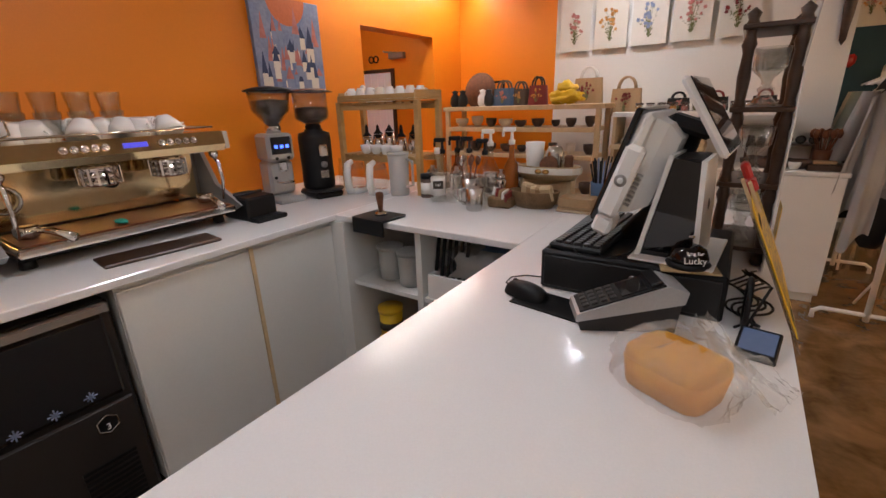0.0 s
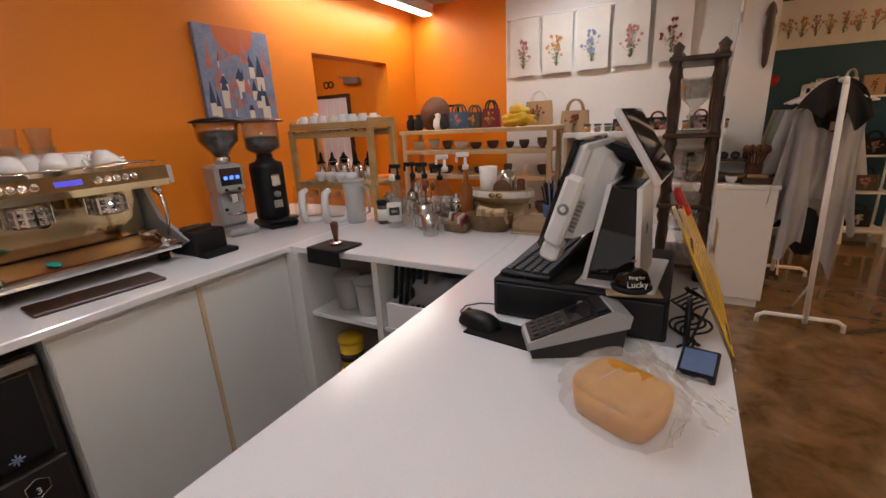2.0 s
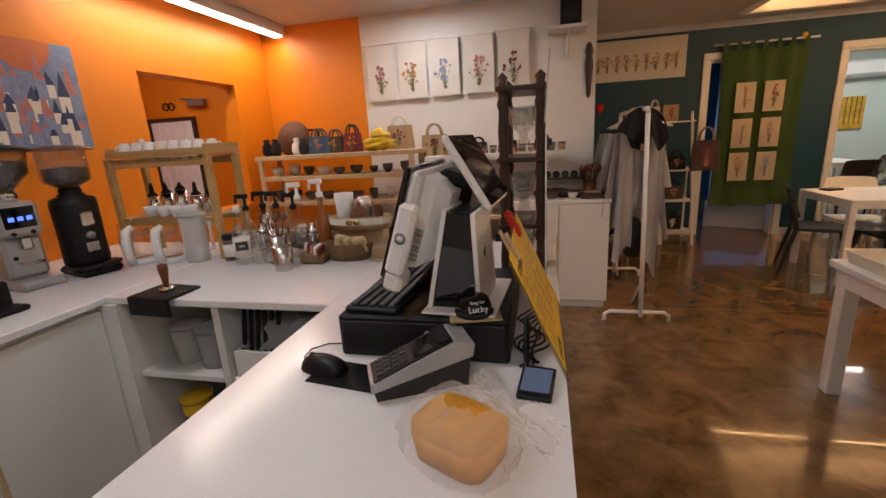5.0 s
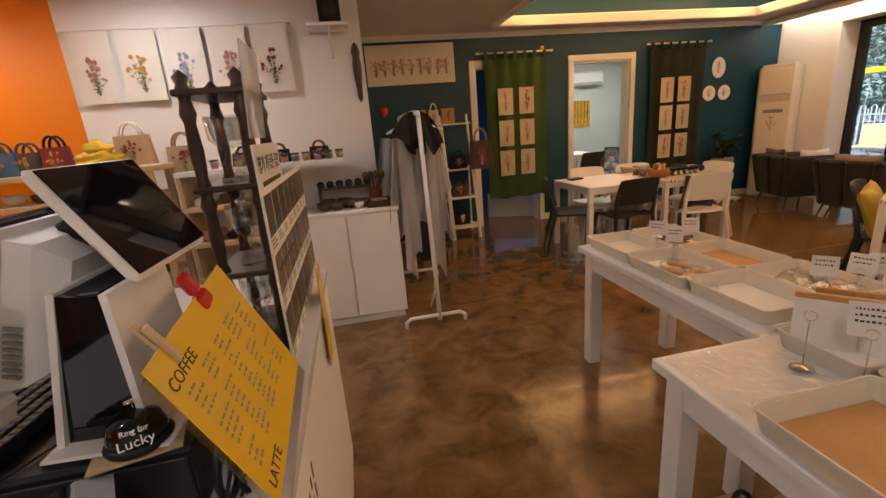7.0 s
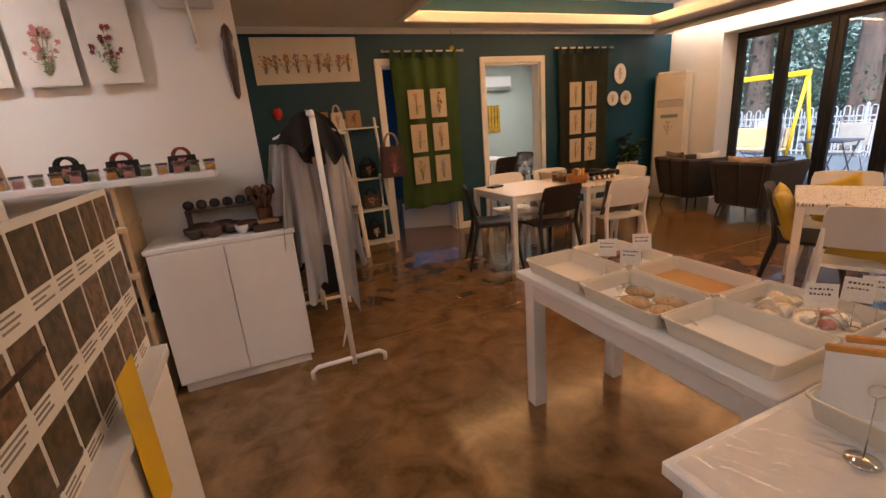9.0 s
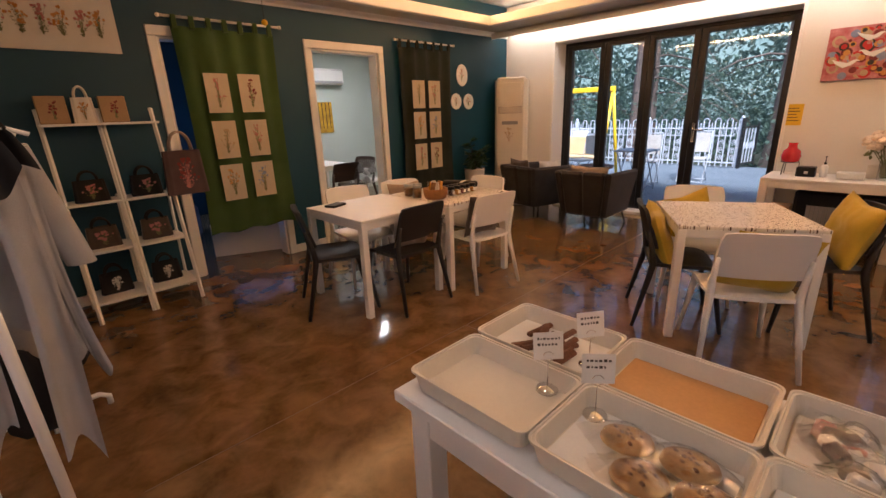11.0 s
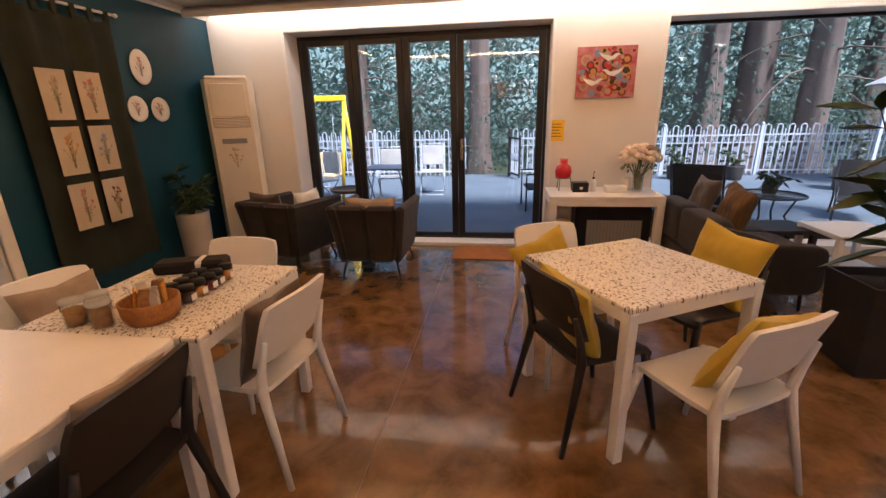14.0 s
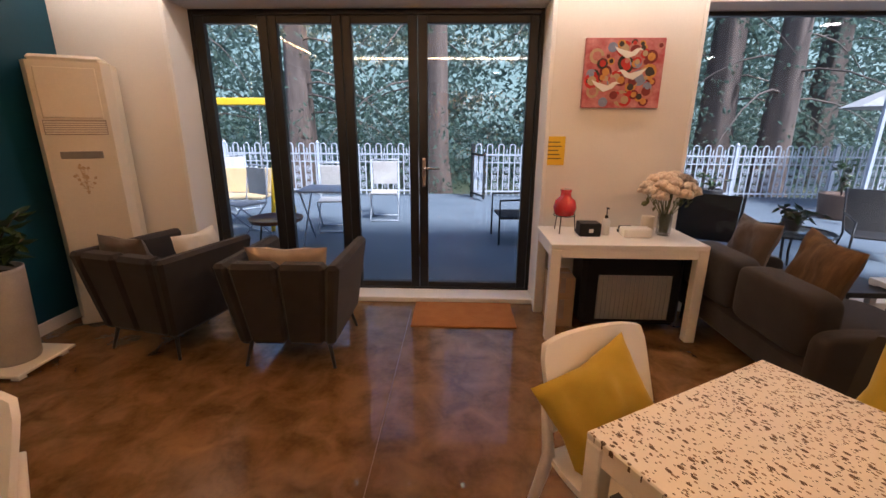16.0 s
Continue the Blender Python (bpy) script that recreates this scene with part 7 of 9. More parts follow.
solo("picture_frame", Shape().box(-0.07, 0.07, 0, 0.01, 0, 0.02).box(-0.07, -0.05, 0, 0.01, 0.021, 0.19).box(0.05, 0.07, 0, 0.01, 0.021, 0.19).box(-0.07, 0.07, 0, 0.01, 0.191, 0.21), BLACK, pose(-1.86, 3.74, 1.345, -6), "empty black picture frame on the shelf", "frame")
# right-hand white shelf under the prints
ws = thing("white_shelf", pose(-0.40, 3.84, 0), "white open shelf with jars and bags under the prints", "shelf")
for z in (0.5, 0.75, 1.0, 1.24):
    part("board", Shape().box(-0.44, 0.66 if z > 1.1 else 0.20, -0.16, 0.18, z, z + 0.034, 0.003), PALE_PINE if z < 1.1 else WHITE, ws)
for sx in (-0.42, 0.18):
    part("side", Shape().box(sx - 0.012, sx + 0.012, -0.15, 0.17, 0, 0.499, 0.002).box(sx - 0.012, sx + 0.012, -0.15, 0.17, 0.535, 0.749).box(sx - 0.012, sx + 0.012, -0.15, 0.17, 0.785, 0.999).box(sx - 0.012, sx + 0.012, -0.15, 0.17, 1.035, 1.239), PALE_PINE, ws)
for k in range(13):
    j = thing("small_jar", pose(-0.66 + 0.075 * k, 3.72, 1.275), "small glass jar of dried flowers with a dark lid", "jar", "dried flower jars")
    part("jar", Shape().lathe([(0.026, 0), (0.028, 0.05), (0.026, 0.05), (0.001, 0.004)], 12), GLASS, j)
    part("contents", Shape().lathe([(0.022, 0.004), (0.023, 0.035), (0.001, 0.038)], 10), [OCHRE, PINK, OLIVE][k % 3], j)
    part("lid", Shape().lathe([(0.029, 0.051), (0.029, 0.062), (0.001, 0.063)], 12), DARK_CERAMIC, j)
for k in range(10):
    z = (0.535, 0.785, 1.035)[k % 3]
    solo("folded_cloth", Shape().box(-0.07, 0.07, -0.08, 0.08, 0, 0.05 + 0.02 * (k % 2), 0.015), [BROWN_FABRIC, PINK, LINEN, CARD, BLACK_CLOTH][k % 5], pose(-0.70 + 0.16 * (k // 3), 3.80, z), "folded cloth goods on the shelf", "cloth", "folded cloths")

# speaker on a bracket and carved mask
spk = thing("loudspeaker", pose(0.30, 3.93, 2.175), "black loudspeaker on a white wall shelf", "loudspeaker")
part("cabinet", Shape().box(-0.075, 0.075, -0.07, 0.08, 0, 0.22, 0.006), BLACK, spk)
part("cone", Shape().lathe([(0.05, 0), (0.045, 0.004), (0.02, -0.004), (0.001, 0.004)], 20, 0, pose(0, -0.0705, 0.08, 90, 0, 0)), CHARCOAL, spk)
sbk = thing("wall_bracket", pose(0.285, 3.93, 2.14), "white wall shelf with a bracket under the loudspeaker", "shelf")
part("board", Shape().box(-0.15, 0.13, -0.10, 0.12, 0.012, 0.034, 0.003), WHITE, sbk)
part("bracket", Shape().box(-0.01, 0.01, 0.10, 0.122, -0.2, 0.011).tube([(0, -0.06, 0.008), (0, 0.04, -0.05), (0, 0.10, -0.17)], 0.008, 6), WHITE, sbk)
msk = Shape().lathe([(0.002, 0), (0.018, 0.03), (0.022, 0.10), (0.03, 0.18), (0.034, 0.26), (0.026, 0.32), (0.034, 0.35), (0.02, 0.40), (0.002, 0.42)], 14, sy=0.5)
solo("carved_ornament", msk, WALNUT, pose(0.45, 4.035, 1.655), "long carved dark wooden wall ornament", "ornament")

# white cabinet with dishes
cab = thing("white_cabinet", pose(-0.04, 3.68, 0), "white two-door cabinet against the wall", "cabinet")
part("body", Shape().box(-0.12, 0.64, 0.018, 0.35, 0.06, 0.865), WHITE, cab)
part("plinth", Shape().box(-0.10, 0.62, 0.04, 0.34, 0, 0.059), TRIM, cab)
part("top", Shape().box(-0.13, 0.652, 0.0, 0.352, 0.866, 0.892, 0.003), WHITE, cab)
for x0, x1 in ((-0.118, 0.258), (0.262, 0.638)):
    part("door", Shape().box(x0, x1, 0.0, 0.017, 0.07, 0.862, 0.003), WHITE, cab)
TOPZ = 0.893
for k, (x, y) in enumerate(((0.08, 3.82), (0.17, 3.80), (0.27, 3.86), (0.36, 3.82), (0.22, 3.95), (0.10, 3.95))):
    solo("pottery_bowl", Shape().lathe([(0.03, 0), (0.055, 0.03), (0.06, 0.06), (0.054, 0.06), (0.045, 0.03), (0.001, 0.01)], 16), [DARK_CERAMIC, BROWN_CERAMIC][k % 2], pose(x, y, TOPZ), "dark pottery bowl on the white cabinet", "bowl", "bowls on the cabinet")
rs = thing("riser", pose(0.24, 3.95, TOPZ), "dark wooden riser holding dishes", "riser")
part("top", Shape().box(-0.2, 0.2, -0.07, 0.07, 0.14, 0.155, 0.003), WALNUT, rs)
for sx in (-0.19, 0.19):
    part("leg", Shape().box(sx - 0.008, sx + 0.008, -0.06, 0.06, 0, 0.139), WALNUT, rs)
for k in range(3):
    solo("sunglasses", Shape().tube([(-0.035 + 0.026 * math.cos(a), 0, 0.026 + 0.024 * math.sin(a)) for a in (2 * math.pi * q / 14 for q in range(14))], 0.005, 6, closed=True).tube([(0.035 + 0.026 * math.cos(a), 0, 0.026 + 0.024 * math.sin(a)) for a in (2 * math.pi * q / 14 for q in range(14))], 0.005, 6, closed=True).add([(-0.035 + s * 0.07 + 0.024 * math.cos(a), 0, 0.026 + 0.022 * math.sin(a)) for s in (0,) for a in (2 * math.pi * q / 10 for q in range(10))], [tuple(range(10))]).add([(0.035 + 0.024 * math.cos(a), 0, 0.026 + 0.022 * math.sin(a)) for a in (2 * math.pi * q / 10 for q in range(10))], [tuple(range(10))]).tube([(-0.06, 0, 0.03), (-0.06, 0.1, 0.025)], 0.003, 5).tube([(0.06, 0, 0.03), (0.06, 0.1, 0.025)], 0.003, 5), SCREEN, pose(0.10 + 0.14 * k, 3.91, TOPZ + 0.155), "dark sunglasses on the riser", "sunglasses", "sunglasses")
wc = thing("utensil_pot", pose(0.47, 3.88, TOPZ), "pot of red-brown wooden spoons", "utensil pot")
part("pot", Shape().lathe([(0.045, 0), (0.05, 0.12), (0.045, 0.12), (0.001, 0.01)], 16), REDWOOD, wc)
for k in range(10):
    a = k * 1.9
    part("spoon", Shape().tube([(0, 0, 0.03), (0.06 * math.cos(a), 0.06 * math.sin(a), 0.20)], 0.005, 5).blob((0.07 * math.cos(a), 0.07 * math.sin(a), 0.225), (0.02, 0.02, 0.03), n=8), REDWOOD, wc)
cup(pose(0.33, 3.78, TOPZ), 0.04, 0.05, label="white cup on the white cabinet", group="cups on the cabinet")
tray = thing("dark_tray", pose(0.49, 3.79, TOPZ), "dark wooden tray with small boxes", "tray")
part("tray", Shape().box(-0.10, 0.10, -0.07, 0.07, 0, 0.04, 0.004), WALNUT, tray)
part("box", Shape().box(-0.07, 0.05, -0.04, 0.02, 0.041, 0.06, 0.003), CARD, tray)

# garment rack
gr = thing("garment_rack", pose(0.785, 4.02, 0), "white steel garment rack hung with clothes", "garment rack")
for y in (-0.55, 0.55):
    part("upright", Shape().tube([(0.03 if y < 0 else 0, y, 0.03), (-0.0, y, 1.5)], 0.016, 10), WHITE_PLASTIC, gr)
    part("foot", Shape().tube([(-0.225, y, 0.0), (-0.225, y, 0.045), (-0.19, y, 0.07), (0.19, y, 0.07), (0.225, y, 0.045), (0.225, y, 0.0)], 0.014, 8), WHITE_PLASTIC, gr)
    part("brace", Shape().tube([(0.02, y, 0.30), (0, y * 0.62, 0.06)], 0.008, 6), WHITE_PLASTIC, gr)
part("top_rail", Shape().tube([(0, -0.55, 1.5), (0, -0.54, 1.53), (0, 0.54, 1.53), (0, 0.55, 1.5)], 0.016, 10), WHITE_PLASTIC, gr)


def garment(y, w, h, material, label, flower=None, seed=0, sleeve=True):
    w *= 0.82
    g = thing("hanging_garment", pose(0.785, 4.02 + y, 1.50), label, "garment", "clothes on the rack")
    rn2 = random.Random(seed)
    k1 = rn2.uniform(0, 6)
    part("hanger", Shape().tube([(0, 0, 0.035), (0.012, 0, 0.045), (0.0, 0, 0.055), (-0.012, 0, 0.04), (0, 0, 0.0), (0, 0, -0.02)], 0.003, 6).tube([(-w * 0.42, 0, -0.09), (0, 0, -0.02), (w * 0.42, 0, -0.09)], 0.007, 6), WHITE_PLASTIC, g)

    def cloth(u, v):
        a = 2 * math.pi * u
        ww = w * (0.5 - 0.32 * max(0, 0.12 - v) / 0.12 + 0.10 * v)
        fold = 0.02 * v * math.sin(6 * a + k1) + 0.012 * v * math.sin(11 * a + 2 * k1)
        return (ww * math.cos(a) * (1 + fold * 2), (0.03 + 0.035 * v) * math.sin(a) + fold, -0.03 - 0.09 * abs(math.cos(a)) * (1 - v) - h * v + 0.03 * v * math.sin(3 * a + k1))

    part("cloth", Shape().grid(cloth, 40, 12), material, g)
    if sleeve:
        for sx in (-1, 1):
            part("sleeve", Shape().grid(lambda u, v: (sx * (w * 0.46 + 0.09 * v) + 0.045 * math.cos(2 * math.pi * u), 0.04 * math.sin(2 * math.pi * u), -0.13 - 0.42 * v), 12, 6), material, g)
    if flower:
        part("embroidery", bouquet(Shape(), w * 0.4, h * 0.4, seed, 0, 1, 0.0), list(flower), g, "", pose(0.02, -0.075, -0.42))
    return g


shawl = thing("black_shawl", pose(0.785, 3.60, 1.50), "black shawl with a paper tag draped on the rack", "shawl")


def shawl_side(side):
    def fall(u, v):
        e = abs(2 * u - 1)
        drop = 0.24 + 0.15 * noise.noise(Vector((3.1 * u, 0.4, side * 2.0))) - 0.10 * e
        return ((u - 0.5) * (0.22 + 0.20 * v * (1 - 0.3 * v)) + 0.02 * side, side * (0.015 + 0.05 * v) + 0.022 * v * math.sin(17 * u + side) + 0.012 * v * math.sin(31 * u), 0.045 - 0.07 * e * e - drop * v)
    return fall


part("cloth", Shape().grid(shawl_side(-1), 36, 10).grid(shawl_side(1), 36, 10), BLACK_CLOTH, shawl)
part("tag", Shape().box(-0.03, 0.0, -0.105, -0.102, -0.25, -0.20, 0.001), CARD, shawl)
cg = thing("hanging_garment", pose(0.785, 3.68, 1.50), "long pale grey open cardigan hanging in folds", "garment", "clothes on the rack")
part("hanger", Shape().tube([(0, 0, 0.035), (0.012, 0, 0.045), (0.0, 0, 0.055), (-0.012, 0, 0.04), (0, 0, 0.0), (0, 0, -0.02)], 0.003, 6).tube([(-0.17, 0, -0.09), (0, 0, -0.02), (0.17, 0, -0.09)], 0.007, 6), WHITE_PLASTIC, cg)
for nm, x0, x1, y0, drop, ph in (("left_front", -0.17, -0.05, -0.02, 0.93, 0.4), ("right_front", 0.07, 0.165, -0.03, 1.03, 2.2), ("back", -0.15, 0.15, 0.05, 0.66, 1.1), ("sleeve", -0.205, -0.15, 0.01, 0.58, 3.0), ("sleeve", 0.15, 0.205, 0.0, 0.72, 4.4)):
    def panel(u, v, x0=x0, x1=x1, y0=y0, drop=drop, ph=ph):
        x = x0 + (x1 - x0) * u
        sway = 0.035 * v * math.sin(2.2 * v + ph)
        return (x * (0.86 + 0.2 * v) + sway, y0 + (0.006 + 0.016 * v) * math.sin(9 * u * (x1 - x0) / 0.14 + ph + 2.2 * v) + 0.03 * v * noise.noise(Vector((4 * u, 3 * v, ph))), -0.06 - 0.10 * abs(x) / 0.2 - (drop + 0.05 * math.sin(5 * u + ph)) * v)
    part(nm, Shape().grid(panel, 26, 16), GREY_CLOTH, cg)
solo("hanging_bag", Shape().blob((0, 0, -0.14), (0.09, 0.04, 0.16), n=14, rough=0.3, seed=5), BLACK_CLOTH, pose(0.785, 3.74, 0.72), "black cloth bag hanging among the clothes", "bag")
garment(-0.14, 0.40, 0.86, GREY_CLOTH, "light grey cotton blouse on a hanger", None, 3)
garment(0.02, 0.40, 0.95, BLACK_CLOTH, "black dress on a hanger", None, 4, False)
garment(0.15, 0.42, 0.90, SAGE_CLOTH, "sage linen jacket on a hanger", (PINK, OLIVE), 5)
garment(0.30, 0.42, 0.92, LINEN, "cream jacket with a floral hem on a hanger", (DEEP_RED, OLIVE), 6)
for k in range(5):
    solo("clothes_hanger", Shape().tube([(-0.2, 0, -0.09), (0, 0, -0.01), (0.2, 0, -0.09)], 0.007, 6).tube([(0, 0, -0.01), (0, 0, 0.025), (0.012, 0, 0.04), (0, 0, 0.052), (-0.01, 0, 0.045)], 0.003, 6), WHITE_PLASTIC, pose(0.785, 3.66 + 0.035 * k, 1.50, 0, 0, 6 * (k - 2)), "white plastic clothes hanger on the rail", "hanger", "hangers")

# ladder shelves with bags
for x0 in (1.13, 1.49):
    ls = thing("ladder_shelf", pose(x0 + 0.18, 5.98, 0), "white leaning ladder shelf with bags", "shelf", "ladder shelves")
    for sx in (-0.175, 0.165):
        part("rail", Shape().tube([(sx, -0.20, 0), (sx, 0.18, 1.55)], 0.016, 4, smooth=False), WHITE, ls)
        part("rear_leg", Shape().tube([(sx, 0.22, 0), (sx, 0.20, 0.9)], 0.012, 4, smooth=False), WHITE, ls)
    for z, d in ((0.12, 0.36), (0.50, 0.30), (0.86, 0.24), (1.43, 0.18)):
        part("shelf", Shape().box(-0.19, 0.18, 0.25 - d - 0.02, 0.25, z, z + 0.018, 0.003), WHITE, ls)
    for k, z in enumerate((0.138, 0.518, 0.878)):
        tote(pose(x0 + 0.18, 6.08, z), 0.22, 0.16, 0.10, [BLACK_CLOTH, BROWN_FABRIC, BLACK_CLOTH][k], BLACK_CLOTH, "dark cloth bag on the ladder shelf", (PINK, OLIVE) if k else (LINEN, LINEN), 50 + k)
    gx = thing("gift_box", pose(x0 + 0.10, 6.12, 1.448, -6), "tan card box with painted flowers on the top shelf", "box", "card boxes")
    part("box", Shape().box(-0.09, 0.08, -0.03, 0.03, 0, 0.19, 0.004), CARD, gx)
    part("painted_flower", bouquet(Shape(), 0.09, 0.13, 60, 0, 1, 0.001), [DEEP_RED, OLIVE], gx, "", pose(0, -0.0305, 0.09))
    if x0 < 1.3:
        tote(pose(x0 + 0.27, 6.10, 1.448), 0.14, 0.18, 0.06, LINEN, LINEN, "cream cloth bag with flowers on the top shelf", (OCHRE, OLIVE), 61)
tote(pose(1.90, 5.80, 0.88), 0.30, 0.34, 0.08, mat("aubergine_cloth", (0.10, 0.06, 0.06), (0.075, 0.045, 0.045), rough=0.85, scale=6, fine=300, bump=0.25), BEIGE_FABRIC, "brown cloth tote hanging from the ladder shelf", (DEEP_RED, PINK), 62)
solo("red_ornament", Shape().blob((0, 0, 0), (0.05, 0.03, 0.06), n=12, rough=0.3, seed=3), RED, pose(0.80, 6.29, 1.66), "red cloth heart hung on the teal wall", "ornament")
# linen banner
ban = thing("linen_banner", pose(1.205, 6.315, 1.965), "cream linen banner with a row of painted poppies", "banner")
part("cloth", Shape().grid(lambda u, v: ((u - 0.5) * 1.12, -0.004 + 0.004 * math.sin(14 * u), 0.47 * v), 20, 6).grid(lambda u, v: ((0.5 - u) * 1.12, 0.006 + 0.004 * math.sin(14 * (1 - u)), 0.47 * v), 20, 6), LINEN, ban)
pop = Shape()
for k in range(9):
    b = bouquet(Shape(), 0.14, 0.2, 400 + k, 0, 1, 0.009)
    pop.add([(x + (k - 4) * 0.112, y, z + 0.20) for x, y, z in b.v], b.f)
    pop.m[-len(b.m):] = [mi if mi == 1 else (0 if k % 2 else 2) for mi in b.m]
part("painted_poppy_row", pop, [PINK, OLIVE, OCHRE], ban)


def curtain(x0, x1, z0, z1, y, material, label, prints, rod0, rod1, seed):
    c = thing("curtain", pose((x0 + x1) / 2, y, z0), label, "curtain", "door curtains")
    w, h = x1 - x0, z1 - z0
    fold = lambda u, v: 0.016 * math.sin(26 * u + seed) * (0.25 + 0.75 * v) + 0.01 * math.sin(11 * u + 2 * v)
    part("cloth", Shape().grid(lambda u, v: ((u - 0.5) * w * (1 - 0.05 * math.sin(3.1 * v)), fold(u, v), h * v + 0.012 * math.sin(17 * u) * (1 - v)), 60, 14).grid(lambda u, v: ((0.5 - u) * w * (1 - 0.05 * math.sin(3.1 * v)), 0.004 + fold(1 - u, v), h * v + 0.012 * math.sin(17 * (1 - u)) * (1 - v)), 60, 14), material, c)
    for k in range(7):
        xk = (k / 6 - 0.5) * (w - 0.06)
        part("tab", Shape().box(xk - 0.022, xk + 0.022, -0.014, 0.014, h - 0.02, h + 0.085, 0.004), material, c)
    part("rod", Shape().tube([(rod0 - (x0 + x1) / 2, 0.0, h + 0.07), (rod1 - (x0 + x1) / 2, 0.0, h + 0.07)], 0.011, 8).blob((rod0 - (x0 + x1) / 2, 0, h + 0.07), (0.018, 0.018, 0.018), n=8).blob((rod1 - (x0 + x1) / 2, 0, h + 0.07), (0.018, 0.018, 0.018), n=8), WHITE, c, "white curtain rod")
    for k, (px, pz, pw, phh) in enumerate(prints):
        p = part("flower_print", Shape().box(-pw / 2, pw / 2, -0.002, 0.002, -phh / 2, phh / 2), DIM_CARD, c, "cream card with a painted plant", pose(px - (x0 + x1) / 2, -0.038, pz - z0))
        part("painted_flower", bouquet(Shape(), pw * 0.6, phh * 0.75, seed * 10 + k, 0, 1, 0.003), list(FLOWER_SETS[(k + seed) % 6]), p)
    return c


gp = [(x, z, 0.205, 0.335) for z in (1.668, 1.262, 0.868) for x in (2.402, 2.695)]
curtain(2.13, 3.0, 0.39, 2.20, 6.255, GREEN_CLOTH, "moss green tab curtain with six flower prints in a doorway", gp, 2.05, 3.08, 3)
dp = [(x, z, 0.205, 0.335) for z in (1.666, 1.285, 0.885) for x in (4.832, 5.108)]
curtain(4.56, 5.46, 0.35, 2.215, 6.275, DARK_CLOTH, "dark green wall hanging with six flower prints", dp, 4.52, 5.53, 5)
bc = thing("toy_bird", pose(2.94, 6.25, 2.30), "small yellow ornament hung on the curtain rod", "ornament")
part("body", Shape().blob((0, 0, 0), (0.03, 0.025, 0.03), n=10), YELLOW_PAPER, bc)
part("cord", Shape().tube([(0, 0, 0.02), (0, 0, 0.20)], 0.002, 5), BLACK, bc)
for k, (x, z, rx, rz) in enumerate(((5.725, 1.925, 0.115, 0.145), (5.595, 1.578, 0.108, 0.108), (5.853, 1.575, 0.108, 0.108))):
    pl = thing("wall_plate", pose(x, 6.33, z), "white decorative plate with painted leaves on the teal wall", "plate", "wall plates")
    part("plate", Shape().lathe([(0.7, 0.0), (1.0, 0.018), (0.97, 0.024), (0.7, 0.012), (0.001, 0.012)], 30, 0, Matrix.Diagonal((rx, 1, rz, 1)) @ pose(0, 0, 0, 90, 0, 0)), CERAMIC, pl)
    part("painted_leaves", bouquet(Shape(), rx * 0.9, rz * 1.1, 90 + k, 0, 1, 0.014), [PINK, OLIVE], pl)

# table-top things
wal = solo("wallet", Shape().box(-0.05, 0.05, -0.08, 0.08, 0, 0.018, 0.005), BLACK, pose(2.715, 4.945, 0.74, 0, 0, -70), "black wallet on the white table", "wallet")
gb = thing("gift_basket", pose(3.43, 4.52, 0.74), "orange wicker basket of wrapped biscuits", "basket")
part("basket", Shape().lathe([(0.085, 0), (0.10, 0.03), (0.105, 0.085), (0.098, 0.085), (0.08, 0.01), (0.001, 0.01)], 24), mat("orange_wicker", (0.50, 0.22, 0.05), (0.38, 0.15, 0.03), rough=0.6, scale=30, fine=160, bump=0.6, vary=0.3), gb)
for k in range(9):
    a = k * 2.4
    part("packet", Shape().box(-0.02, 0.02, -0.006, 0.006, 0, 0.09, 0.004, at=pose(0.05 * math.cos(a), 0.05 * math.sin(a), 0.05, 14 * math.sin(a), 14 * math.cos(a), 40 * k)), [COOKIE, BREAD, FILM, CREAM][k % 4], gb)
rn = random.Random(17)
for k in range(9):
    j = thing("spice_jar", pose(3.58 + 0.066 * (k % 5) + rn.uniform(-0.01, 0.01), 4.48 + 0.075 * (k // 5), 0.74), "small glass jar with a black lid and white label", "jar", "jars on the table")
    part("jar", Shape().lathe([(0.028, 0), (0.03, 0.055), (0.001, 0.055)], 14), GLASS, j)
    part("contents", Shape().lathe([(0.024, 0.004), (0.025, 0.04), (0.001, 0.042)], 12), [BROWN_CERAMIC, OCHRE, DEEP_RED][k % 3], j)
    part("lid", Shape().lathe([(0.031, 0.056), (0.031, 0.078), (0.001, 0.079)], 14), BLACK, j)
    part("label", Shape().box(-0.016, 0.016, -0.0312, -0.0305, 0.015, 0.042), PAPER, j)
for k, (x, y) in enumerate(((3.35, 4.66), (3.42, 4.74), (3.355, 4.78))):
    j = thing("biscuit_jar", pose(x, y, 0.74), "clear lidded jar of wrapped biscuits", "jar", "biscuit jars")
    part("jar", Shape().lathe([(0.038, 0), (0.04, 0.09), (0.001, 0.09)], 16), GLASS, j)
    part("contents", Shape().lathe([(0.033, 0.004), (0.034, 0.065), (0.001, 0.07)], 12), COOKIE, j)
    part("lid", Shape().lathe([(0.041, 0.091), (0.041, 0.105), (0.001, 0.106)], 16), FROST, j)
pc = thing("pencil_case", pose(3.96, 4.74, 0.74, 0, 0, -72), "long black case with a white band", "case")
part("case", Shape().box(-0.17, 0.17, -0.06, 0.06, 0, 0.06, 0.014), BLACK_CLOTH, pc)
part("band", Shape().box(0.02, 0.07, -0.062, 0.062, 0, 0.0625, 0.014), PAPER, pc)
